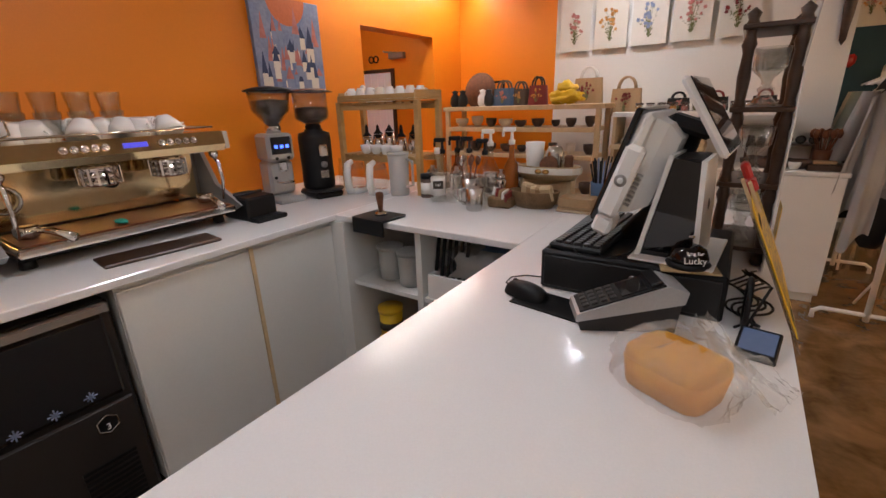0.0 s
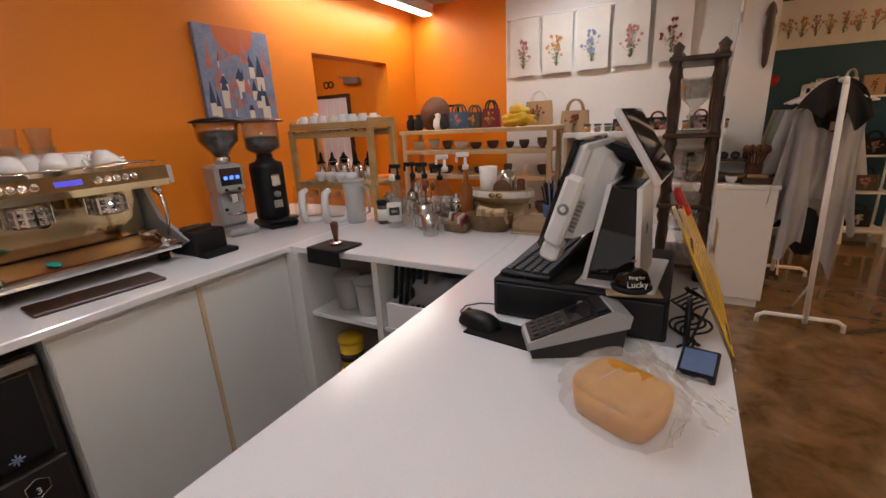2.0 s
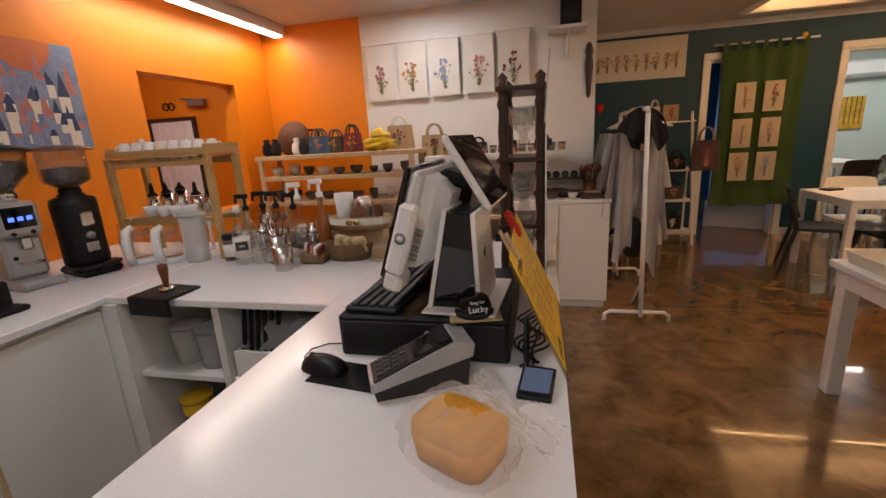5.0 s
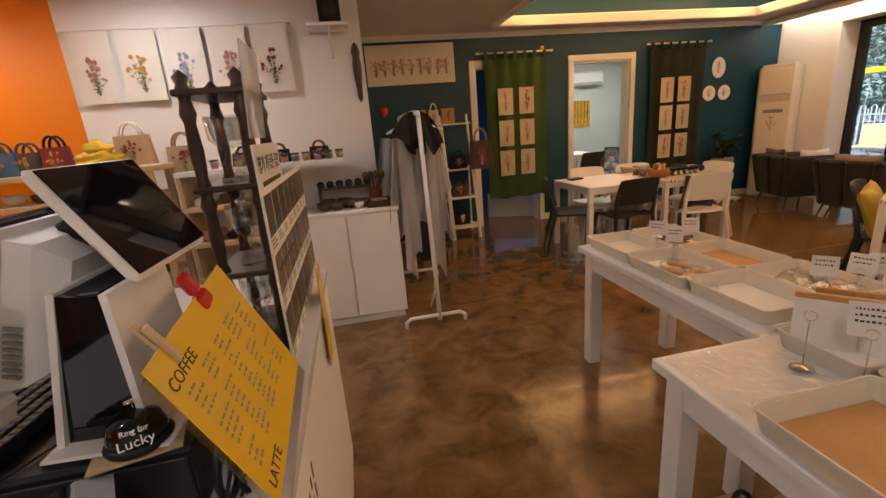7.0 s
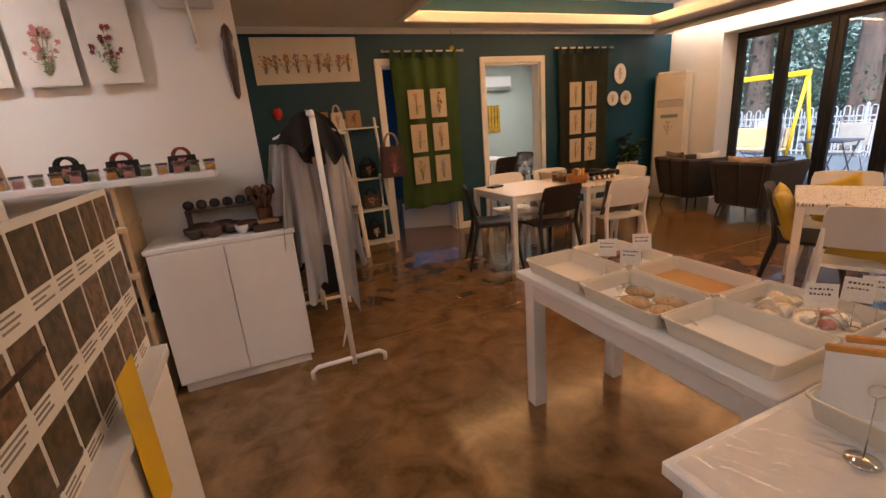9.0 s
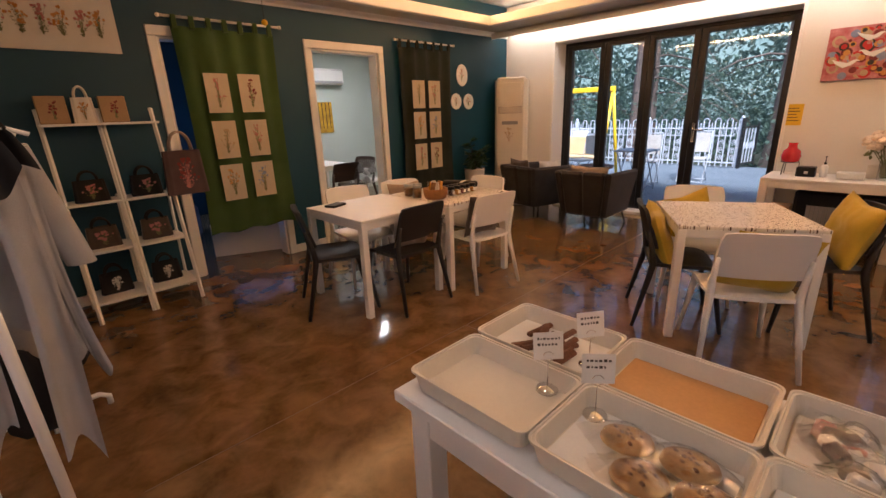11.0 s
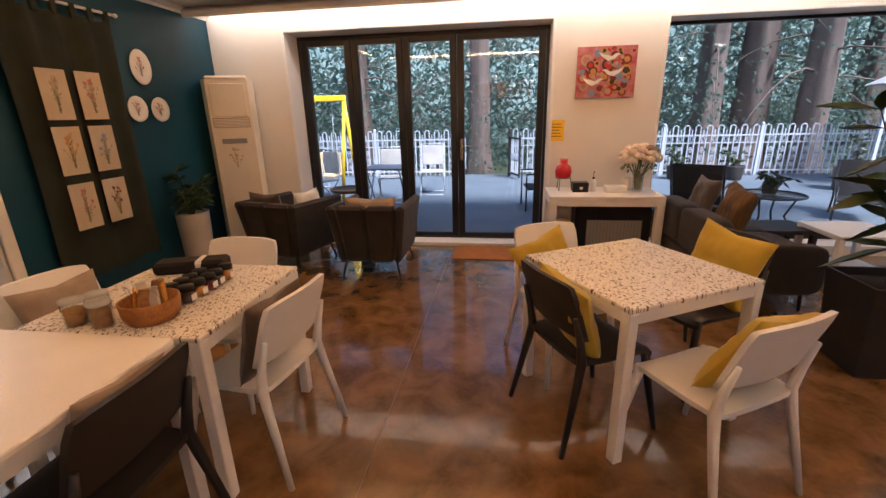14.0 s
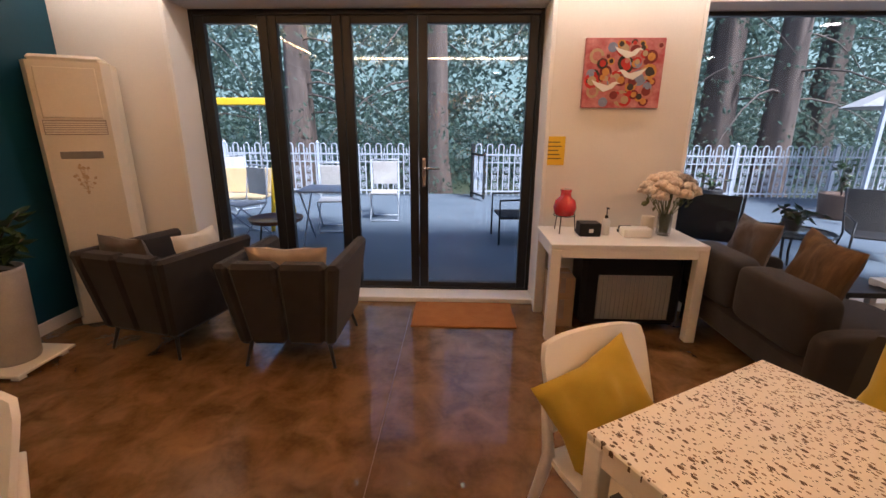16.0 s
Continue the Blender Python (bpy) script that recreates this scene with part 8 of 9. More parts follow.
# console table things
hv = thing("red_vase", pose(6.60, 2.575, 0.705), "glossy red vase on a wire stand", "vase")
part("vase", Shape().lathe([(0.04, 0.115), (0.075, 0.135), (0.084, 0.185), (0.072, 0.235), (0.042, 0.262), (0.036, 0.285), (0.042, 0.315), (0.036, 0.315)], 24), mat("red_glaze", (0.58, 0.015, 0.02), rough=0.12, scale=5, fine=60, bump=0.01, coat=0.6), hv)
for a in (30, 150, 270):
    part("stand_leg", Shape().tube([(0.075 * math.cos(radians(a)), 0.075 * math.sin(radians(a)), 0.125), (0.095 * math.cos(radians(a)), 0.09 * math.sin(radians(a)), 0.0)], 0.004, 6), BLACK, hv)
part("stand_ring", Shape().tube([(0.077 * math.cos(a), 0.077 * math.sin(a), 0.125) for a in (2 * math.pi * q / 20 for q in range(20))], 0.004, 6, closed=True), BLACK, hv)
tbx = thing("tissue_box", pose(6.50, 2.42, 0.705), "black box with a small white label", "box")
part("box", Shape().box(-0.06, 0.06, -0.075, 0.075, 0, 0.095, 0.005), BLACK, tbx)
part("label", Shape().box(-0.0615, -0.0602, -0.02, 0.01, 0.03, 0.055), PAPER, tbx)
pbt = thing("pump_bottle", pose(6.52, 2.29, 0.705), "white pump bottle with a black top", "bottle")
part("bottle", Shape().lathe([(0.028, 0), (0.03, 0.01), (0.03, 0.1), (0.014, 0.12)], 16), WHITE_PLASTIC, pbt)
part("pump", Shape().lathe([(0.012, 0.121), (0.012, 0.14), (0.004, 0.142), (0.004, 0.19)], 10).box(-0.03, 0.008, -0.006, 0.006, 0.19, 0.2, 0.002), BLACK, pbt)
wb = solo("white_box", Shape().box(-0.055, 0.055, -0.10, 0.10, 0, 0.065, 0.008), WHITE_PLASTIC, pose(6.47, 2.09, 0.705), "white rectangular tissue box", "box")
solo("stapler", Shape().box(-0.025, 0.025, -0.05, 0.05, 0, 0.02, 0.004).box(-0.02, 0.02, -0.05, 0.045, 0.021, 0.05, 0.006), BLACK, pose(6.60, 2.12, 0.705), "small black desk stapler", "stapler")
fv = thing("flower_vase", pose(6.53, 1.87, 0.705), "bouquet of cream peonies in a glass vase", "flowers")
part("vase", Shape().lathe([(0.045, 0), (0.05, 0.02), (0.05, 0.17), (0.047, 0.17), (0.045, 0.015), (0.001, 0.015)], 20), GLASS, fv)
part("greens", Shape().lathe([(0.03, 0.02), (0.04, 0.15), (0.001, 0.16)], 12), OLIVE, fv)
rn = random.Random(33)
petal = mat("cream_petal", (0.82, 0.70, 0.54), (0.76, 0.57, 0.42), rough=0.7, scale=20, fine=120, bump=0.1, vary=0.15, sub=0.0)
for k in range(24):
    a, e = 2.4 * k + rn.uniform(-0.3, 0.3), math.asin(0.05 + 0.93 * k / 23)
    R = 0.145
    c = (R * math.cos(a) * math.cos(e), 1.15 * R * math.sin(a) * math.cos(e), 0.27 + 0.14 * math.sin(e))
    part("stem", Shape().tube([(0, 0, 0.10), (c[0] * 0.5, c[1] * 0.5, 0.2), c], 0.003, 5), OLIVE, fv)
    fl = Shape()
    for q in range(14):
        b, t = q * 2.4, 0.2 + 0.09 * q
        fl.blob((c[0] + 0.038 * math.cos(b) * math.sin(t), c[1] + 0.038 * math.sin(b) * math.sin(t), c[2] + 0.034 * math.cos(t)), (0.026, 0.026, 0.022), n=6, rough=0.5, seed=q)
    part("blossom", fl, petal if k % 5 else BEIGE_FABRIC, fv)
lv = Shape()
for k in range(60):
    a, e = rn.uniform(0, 6.28), rn.uniform(-0.3, 1.2)
    m = Matrix.Translation((0.12 * math.cos(a) * math.cos(e), 0.14 * math.sin(a) * math.cos(e), 0.24 + 0.12 * math.sin(e))) @ pose(0, 0, 0, rn.uniform(0, 360), rn.uniform(0, 360), rn.uniform(0, 360))
    lv.add([(0, 0, 0), (0.025, 0.012, 0), (0.05, 0, 0.004), (0.025, -0.012, 0)], [(0, 1, 2, 3)], 0, False, m)
part("leaves", lv, OLIVE, fv)
solo("fabric_jar", Shape().lathe([(0.045, 0), (0.05, 0.02), (0.045, 0.12), (0.04, 0.12), (0.001, 0.02)], 18), LINEN, pose(6.62, 1.95, 0.705), "cream cloth-covered jar beside flowers", "jar")
# heater and cartons below the console
ht = thing("gas_heater", pose(6.52, 2.10, 0), "black cabinet heater with a wire grille under the table", "heater")
part("body", Shape().box(-0.14, 0.17, -0.36, 0.36, 0.05, 0.585, 0.03), BLACK, ht)
part("reflector", Shape().box(-0.147, -0.1405, -0.27, 0.25, 0.10, 0.44, 0.004), SILVER_PLASTIC, ht)
for k in range(17):
    part("grille_wire", Shape().tube([(-0.155, -0.265 + 0.032 * k, 0.10), (-0.16, -0.265 + 0.032 * k, 0.28), (-0.155, -0.265 + 0.032 * k, 0.45)], 0.0025, 4), GREY_METAL, ht)
for k, (z, h) in enumerate(((0, 0.22), (0.221, 0.17))):
    cbx = thing("cardboard_box", pose(6.56, 2.58, z), "brown cardboard carton under the console table", "box", "cartons")
    part("carton", Shape().box(-0.12, 0.12, -0.09, 0.09, 0, h, 0.003), CARD, cbx)
    part("tape", Shape().box(-0.1215, -0.1202, -0.02, 0.02, h * 0.3, h), BEIGE_FABRIC, cbx)
    part("flap_line", Shape().box(-0.02, 0.02, -0.0905, 0.0905, h + 0.0002, h + 0.0012), BEIGE_FABRIC, cbx)
# painting of birds, yellow notice
pb = thing("painting", pose(6.77, 2.21, 1.592, 0, 0, -90), "red and pink abstract painting with white birds", "painting")
pm2 = mat("abstract_oil", (0.45, 0.06, 0.07), (0.70, 0.30, 0.30), rough=0.5, scale=14, fine=60, bump=0.4, vary=0.2)
part("canvas", Shape().box(-0.275, 0.275, -0.03, 0.0, 0, 0.465, 0.003), pm2, pb)
ci = Shape()
rn = random.Random(12)
for k in range(64):
    r = rn.uniform(0.022, 0.055)
    x, z = rn.uniform(-0.272 + r, 0.272 - r), rn.uniform(r + 0.003, 0.462 - r)
    n = 14
    ci.add([(x + r * math.cos(2 * math.pi * q / n), -0.0307 - 0.00004 * k, z + r * math.sin(2 * math.pi * q / n)) for q in range(n)], [tuple(range(n))], k % 7)
    ci.add([(x + r * 0.6 * math.cos(2 * math.pi * q / n), -0.0336 - 0.00004 * k, z + r * 0.6 * math.sin(2 * math.pi * q / n)) for q in range(n)], [tuple(range(n))], (k * 3 + 1) % 7)
part("painted_pattern", ci, [DEEP_RED, OCHRE, PINK, SOFT_BLUE, INK, SAND, RED], pb)
for x, z, s in ((0.02, 0.36, 1), (0.06, 0.22, -1), (-0.12, 0.14, 1)):
    bd = Shape().add([(x + s * px, -0.0375, z + pz) for px, pz in ((-0.10, 0.05), (-0.07, 0.01), (-0.01, -0.03), (0.05, -0.01), (0.08, 0.025), (0.105, 0.022), (0.08, 0.038), (0.055, 0.035), (0.02, 0.012), (-0.05, 0.03))], [tuple(range(10))])
    part("painted_bird", bd, PAPER, pb)
nt2 = thing("notice", pose(6.768, 2.645, 1.18, 0, 0, -90), "yellow paper notice with lines of writing", "notice")
part("sheet", Shape().box(-0.075, 0.075, -0.002, 0, 0, 0.21), YELLOW_PAPER, nt2)
for k in range(5):
    part("written_line", Shape().box(-0.055, 0.05 - 0.012 * (k % 3), -0.0026, -0.0021, 0.045 + 0.03 * k, 0.052 + 0.03 * k), INK, nt2)

# display tables with baked goods
DA = table("display_table", pose(1.838, 2.113, 0), 0.64, 1.164, WHITE, "white lacquered display table with trays of biscuits", 0.07, 0.03, 0.715, 0.09, 0.035)


def bake_tray(x, y, rz, l, w, h, inside, label, z=0.715):
    t = thing("bakery_tray", pose(x, y, z, 0, 0, rz), label, "tray", "bakery trays")
    s = Shape()
    r = 0.025

    def ring(hw, hl, rr, zz):
        pts = []
        for cx, cy, a0 in ((hw - rr, hl - rr, 0), (-hw + rr, hl - rr, 90), (-hw + rr, -hl + rr, 180), (hw - rr, -hl + rr, 270)):
            pts += [(cx + rr * math.cos(radians(a0 + q * 22.5)), cy + rr * math.sin(radians(a0 + q * 22.5)), zz) for q in range(5)]
        return pts

    rings = [ring(w / 2 - 0.012, l / 2 - 0.012, r, 0.0), ring(w / 2, l / 2, r, h), ring(w / 2 + 0.004, l / 2 + 0.004, r, h), ring(w / 2 + 0.004, l / 2 + 0.004, r, h - 0.006), ring(w / 2 - 0.006, l / 2 - 0.006, r, h - 0.004), ring(w / 2 - 0.016, l / 2 - 0.016, r, 0.005)]
    n = 20
    v = [p for q in rings for p in q]
    f = [(a * n + k, a * n + (k + 1) % n, (a + 1) * n + (k + 1) % n, (a + 1) * n + k) for a in range(5) for k in range(n)]
    f += [tuple(range(n))[::-1], tuple(5 * n + k for k in range(n))]
    part("tray", s.add(v, f, 0, False), CREAM, t)
    if inside:
        part("lining", Shape().box(-w / 2 + 0.02, w / 2 - 0.02, -l / 2 + 0.02, l / 2 - 0.02, 0.0055, 0.009, 0.002), inside, t, "paper lining")
    return t


def price_card(x, y, z, rz, lines=2, big=1.0, up=0.0):
    p = thing("price_card", pose(x, y, z, 0, 0, rz), "white price card on a wire clip stand", "price card", "price cards")
    part("foot", Shape().lathe([(0.030, 0), (0.028, 0.006), (0.006, 0.012), (0.001, 0.013)], 18), CHROME, p)
    part("wire", Shape().tube([(0, 0, 0.01), (0, 0, 0.085 + up)], 0.0016, 5).tube([(0.014 * math.cos(a), 0, 0.099 + up + 0.014 * math.sin(a)) for a in (2 * math.pi * q / 16 for q in range(16))], 0.0014, 5, closed=True), CHROME, p)
    if not lines:
        return p
    rn3 = random.Random(int(x * 970 + y * 310))
    tilt = rn3.uniform(-7, 7)
    hw, hh = 0.038 * big, 0.074 * big
    at = pose(0, -0.001, 0.092 + up, -6, tilt, 0)
    c = part("card", Shape().box(-hw, hw, -0.0012, -0.0004, 0, hh, at=at), PAPER, p)
    for k in range(lines):
        x0 = -hw * 0.72
        while x0 < hw * (0.7 if k == 0 else 0.45):
            x1 = x0 + rn3.uniform(0.003, 0.008)
            part("written_stroke", Shape().box(x0, x1, -0.0018, -0.0013, hh - 0.020 - 0.016 * k, hh - 0.014 - 0.016 * k + rn3.uniform(-0.002, 0.001), at=at), INK, c)
            x0 = x1 + 0.0035
    return p


tA = [(1.688, 2.483, 0.365, 0.265, None, "cream enamel tray, empty"), (1.975, 2.495, 0.365, 0.265, PAPER, "cream enamel tray with dark biscuit sticks"), (1.688, 2.107, 0.362, 0.272, PAPER, "cream enamel tray with wrapped cookies"), (1.975, 2.118, 0.362, 0.272, TRAY_PAPER, "cream enamel tray with a brown paper lining"), (1.700, 1.742, 0.355, 0.268, PAPER, "cream enamel tray with a white paper lining"), (1.982, 1.745, 0.355, 0.27, PAPER, "cream enamel tray with wrapped cakes")]
for x, y, l, w, ins, lb in tA:
    bake_tray(x, y, 0, l, w, 0.06, ins, lb)
rn = random.Random(21)
for k in range(14):
    solo("biscuit_stick", Shape().box(-0.055, 0.055, -0.011, 0.011, 0, 0.016, 0.006), CHOC, pose(1.975 + rn.uniform(-0.06, 0.06), 2.42 + 0.011 * k, 0.726 + 0.007 * (k % 3), rn.uniform(-8, 8), rn.uniform(-8, 8), rn.uniform(-40, 40)), "dark brown biscuit stick in a tray", "biscuit", "biscuit sticks")
for x, y in ((1.645, 2.09), (1.67, 1.98), (1.73, 2.15), (1.745, 2.03)):
    ck = thing("wrapped_cookie", pose(x, y, 0.727, 6, 8, 30 * x), "large nut cookie in clear film", "cookie", "wrapped cookies")
    part("cookie", Shape().lathe([(0.045, 0), (0.056, 0.008), (0.052, 0.018), (0.03, 0.024), (0.001, 0.025)], 20), COOKIE, ck)
    for q in range(10):
        part("nut", Shape().blob((0.04 * math.cos(q * 2.4) * (q / 10), 0.04 * math.sin(q * 2.4) * (q / 10), 0.023), (0.008, 0.005, 0.004), n=6), CHOC, ck)
    part("film", Shape().grid(lambda u, v: ((u - 0.5) * 0.19, (v - 0.5) * 0.16, 0.033 * math.sin(math.pi * min(1, max(0, u))) * math.sin(math.pi * v) + 0.008 * noise.noise(Vector((9 * u + x * 9, 9 * v, 1)))), 18, 14), FILM, ck, "crinkled clear film")
for k in range(16):
    cx, cy = 1.98 + rn.uniform(-0.08, 0.08), 1.745 + rn.uniform(-0.12, 0.12)
    w = thing("wrapped_cake", pose(cx, cy, 0.727, rn.uniform(-20, 20), rn.uniform(-20, 20), rn.uniform(0, 180)), "small cake wrapped in clear film", "cake", "wrapped cakes")
    part("cake", Shape().box(-0.024, 0.024, -0.018, 0.018, 0.002, 0.03, 0.008), [CERAMIC, BROWN_CERAMIC, PINK, CERAMIC][k % 4], w)
    part("film", Shape().grid(lambda u, v: ((u - 0.5) * 0.12, (v - 0.5) * 0.08, 0.045 * math.sin(math.pi * u) * math.sin(math.pi * v) + 0.012 * noise.noise(Vector((8 * u + k, 8 * v, 1)))), 10, 8), FILM, w)
for x, y, z, rz in ((1.788, 2.385, 0.722, -46), (1.965, 2.36, 0.722, -42), (1.775, 2.245, 0.722, -50), (1.91, 1.66, 0.722, -52), (2.03, 1.63, 0.722, -50), (2.09, 1.60, 0.722, -64)):
    price_card(x, y, z, rz)
# second display table, nearer the counter
DB = table("display_table", pose(1.732, 1.152, 0), 1.22, 0.748, WHITE, "white lacquered display table covered in clear film", 0.07, 0.03, 0.715, 0.09, 0.035)
fm = solo("film_cover", Shape().grid(lambda u, v: (1.14 + 0.36 * u, 1.225 + 0.28 * v, 0.7175 + 0.012 * abs(noise.noise(Vector((13 * u + 4 * v, 5 * v, 3)))) + 0.004 * abs(noise.noise(Vector((40 * u, 26 * v, 1))))), 56, 48), FILM, pose(0, 0, 0), "wrinkled clear film over the table top", "film")
bake_tray(1.302, 1.02, 0, 0.36, 0.36, 0.06, TRAY_PAPER, "cream enamel tray with a brown paper lining", 0.719)
bake_tray(1.672, 1.355, 0, 0.245, 0.345, 0.06, PAPER, "cream enamel tray of paper packets", 0.715)
bake_tray(1.68, 1.04, 0, 0.345, 0.35, 0.06, PAPER, "cream enamel tray with a white lining", 0.715)
bake_tray(2.06, 1.36, 0, 0.25, 0.36, 0.06, PAPER, "cream enamel tray with a white lining at the table end", 0.715)
bake_tray(2.06, 1.045, 0, 0.34, 0.36, 0.06, TRAY_PAPER, "cream enamel tray with brown paper at the table end", 0.715)
for x, y, rz, h in ((1.60, 1.41, -50, 0.155), (1.685, 1.325, -58, 0.15), (1.67, 1.405, -47, 0.16)):
    pk = thing("biscuit_packet", pose(x, y, 0.722, -8, 0, rz), "white paper packet with an orange folded top", "packet", "biscuit packets")
    part("packet", Shape().grid(lambda u, v: ((u - 0.5) * 0.15, -0.018 * math.sin(math.pi * u) * (1 - v) - 0.001 + 0.003 * noise.noise(Vector((6 * u, 6 * v, x))), h * v), 12, 8).grid(lambda u, v: ((0.5 - u) * 0.15, 0.018 * math.sin(math.pi * u) * (1 - v) + 0.001, h * v), 12, 8), PAPER, pk)
    part("folded_top", Shape().box(-0.077, 0.077, -0.006, 0.006, h - 0.014, h + 0.003, 0.003), OCHRE, pk, "orange folded strip")
price_card(1.448, 1.34, 0.719, -52, 0, 1.0, 0.06)
price_card(1.502, 1.232, 0.716, -54, 3, 1.2, 0.05)
price_card(1.61, 1.225, 0.716, -56, 2, 1.0, 0.05)
# kraft bags under the near table
for k in range(3):
    kb2 = thing("paper_bag", pose(1.31 + 0.15 * k, 1.33 - 0.05 * k, 0.0, 0, 0, 10 * k), "brown paper carrier bag standing under the table", "bag", "paper bags")
    part("bag", Shape().box(-0.05, 0.05, -0.08, 0.08, 0, 0.26, 0.004), CARD, kb2)
    part("handle", Shape().tube([(0, 0.04 * math.cos(a), 0.26 + 0.08 * math.sin(a)) for a in (math.pi * q / 10 for q in range(11))], 0.008, 6), BLACK, kb2)
wbt = thing("spray_bottle", pose(1.50, 1.13, 0), "white plastic bottle standing under the display table", "bottle")
part("bottle", Shape().lathe([(0.04, 0), (0.045, 0.01), (0.045, 0.15), (0.02, 0.20), (0.018, 0.23)], 18), WHITE_PLASTIC, wbt)
part("cap", Shape().lathe([(0.022, 0.231), (0.022, 0.265), (0.001, 0.27)], 14).box(-0.05, 0.02, -0.012, 0.012, 0.262, 0.285, 0.004), WHITE_PLASTIC, wbt)
# mint room
rt2 = table("dining_table", pose(4.3, 8.1, 0), 0.8, 0.8, WHITE, "white table in the room beyond", 0.05)
for x, y, rz, mt, lab in ((4.75, 7.75, 100, WALNUT, "dark wooden chair in the room beyond"), (4.3, 7.5, 0, WALNUT, "dark wooden chair at the table beyond"), (5.1, 7.7, 60, WHITE_PLASTIC, "white moulded chair in the room beyond"), (4.1, 8.75, 180, WHITE_PLASTIC, "white moulded chair behind the table beyond")):
    chair(pose(x, y, 0, 0, 0, rz), mt, lab)
wa = thing("wall_air_conditioner", pose(5.3, 9.5, 2.0), "white wall-mounted air conditioner", "air conditioner")
part("body", Shape().box(-0.42, 0.42, -0.2, 0, 0, 0.27, 0.03), WHITE_PLASTIC, wa)
part("outlet", Shape().box(-0.38, 0.38, -0.204, -0.2, 0.02, 0.06, 0.002), SILVER_PLASTIC, wa)
fp2 = thing("painting", pose(5.15, 9.5, 1.15), "yellow painting of autumn trees", "painting")
part("canvas", Shape().box(-0.35, 0.35, -0.03, 0, 0, 0.55, 0.003), mat("yellow_oil", (0.72, 0.42, 0.03), (0.40, 0.2, 0.02), rough=0.5, scale=9, fine=60, bump=0.3), fp2)
for k in range(9):
    part("painted_trunk", Shape().box(-0.31 + 0.074 * k, -0.295 + 0.074 * k, -0.0315, -0.0302, 0.08, 0.55), INK, fp2)
fn = thing("standing_fan", pose(4.592, 7.2, 0, 0, 0, -35), "white standing electric fan at rest in the room beyond", "fan")
part("base", Shape().lathe([(0.17, 0), (0.175, 0.012), (0.06, 0.03), (0.02, 0.05)], 26), WHITE_PLASTIC, fn)
part("pole", Shape().tube([(0, 0, 0.04), (0, 0, 0.60)], 0.013, 10), SILVER_PLASTIC, fn)
part("motor", Shape().blob((0, 0.07, 0.645), (0.06, 0.08, 0.06), n=12), WHITE_PLASTIC, fn)
for k in range(3):
    part("blade", Shape().grid(lambda u, v: ((0.02 + 0.13 * v) * math.cos(2.1 * k + 0.9 * u), -0.03 + 0.035 * u, 0.645 + (0.02 + 0.13 * v) * math.sin(2.1 * k + 0.9 * u)), 6, 5), SILVER_PLASTIC, fn)
cage = Shape()
for k in range(36):
    a = math.pi * k / 18
    cage.tube([(0.03 * math.cos(a), -0.075, 0.645 + 0.03 * math.sin(a)), (0.13 * math.cos(a), -0.07, 0.645 + 0.13 * math.sin(a)), (0.20 * math.cos(a), -0.02, 0.645 + 0.20 * math.sin(a)), (0.13 * math.cos(a), 0.03, 0.645 + 0.13 * math.sin(a))], 0.0022, 4)
part("cage", cage, WHITE_PLASTIC, fn, "white wire cage")
part("hub_cap", Shape().lathe([(0.035, 0), (0.033, 0.008), (0.001, 0.012)], 18, 0, pose(0, -0.072, 0.645, 90, 0, 0)), WHITE_PLASTIC, fn)
# unseen lamp and glowing panel, added to brighten the mint room
area("mint_room_fill", (5.2, 8.0, 2.50), (5.2, 8.0, 0), 0.8, 0.8, 6, (0.95, 0.97, 0.94))
rl = thing("ceiling_light", pose(5.2, 8.0, 2.52), "unseen square ceiling light added to brighten the mint room", "light")
part("diffuser", Shape().box(-0.4, 0.4, -0.4, 0.4, 0, 0.03, 0.005), LAMP_FACE, rl)
# dark room: added cool fill lamp at back, no window; white board on floor
area("dark_room_fill", (1.7, 9.4, 1.5), (2.2, 6.5, 0.6), 1.2, 1.2, 11, COOL)
solo("white_board", Shape().box(-0.35, 0.35, -0.015, 0.015, 0, 0.36, 0.004), WHITE, pose(2.62, 6.75, 0, 0, 0, -25), "low white board standing behind the curtain", "board")
solo("blue_couch", Shape().box(-0.6, 0.6, -0.3, 0.3, 0, 0.45, 0.06).box(-0.6, 0.6, 0.16, 0.3, 0.46, 0.85, 0.06), BLUE, pose(1.9, 8.2, 0), "blue couch in the unlit room", "couch")
hp = thing("warming_plate", pose(-1.98, 0.20, CT), "steel warming plate beside the espresso machine", "appliance")
part("body", Shape().box(-0.18, 0.18, -0.14, 0.14, 0.03, 0.16, 0.012), STEEL, hp)
part("front", Shape().box(0.181, 0.187, -0.12, 0.12, 0.05, 0.14, 0.003), WARM_REFLECT_STEEL, hp)
for sx in (-0.15, 0.15):
    for sy in (-0.11, 0.11):
        part("foot", Shape().lathe([(0.018, 0), (0.015, 0.03)], 10, 0, pose(sx, sy, 0)), BLACK, hp)

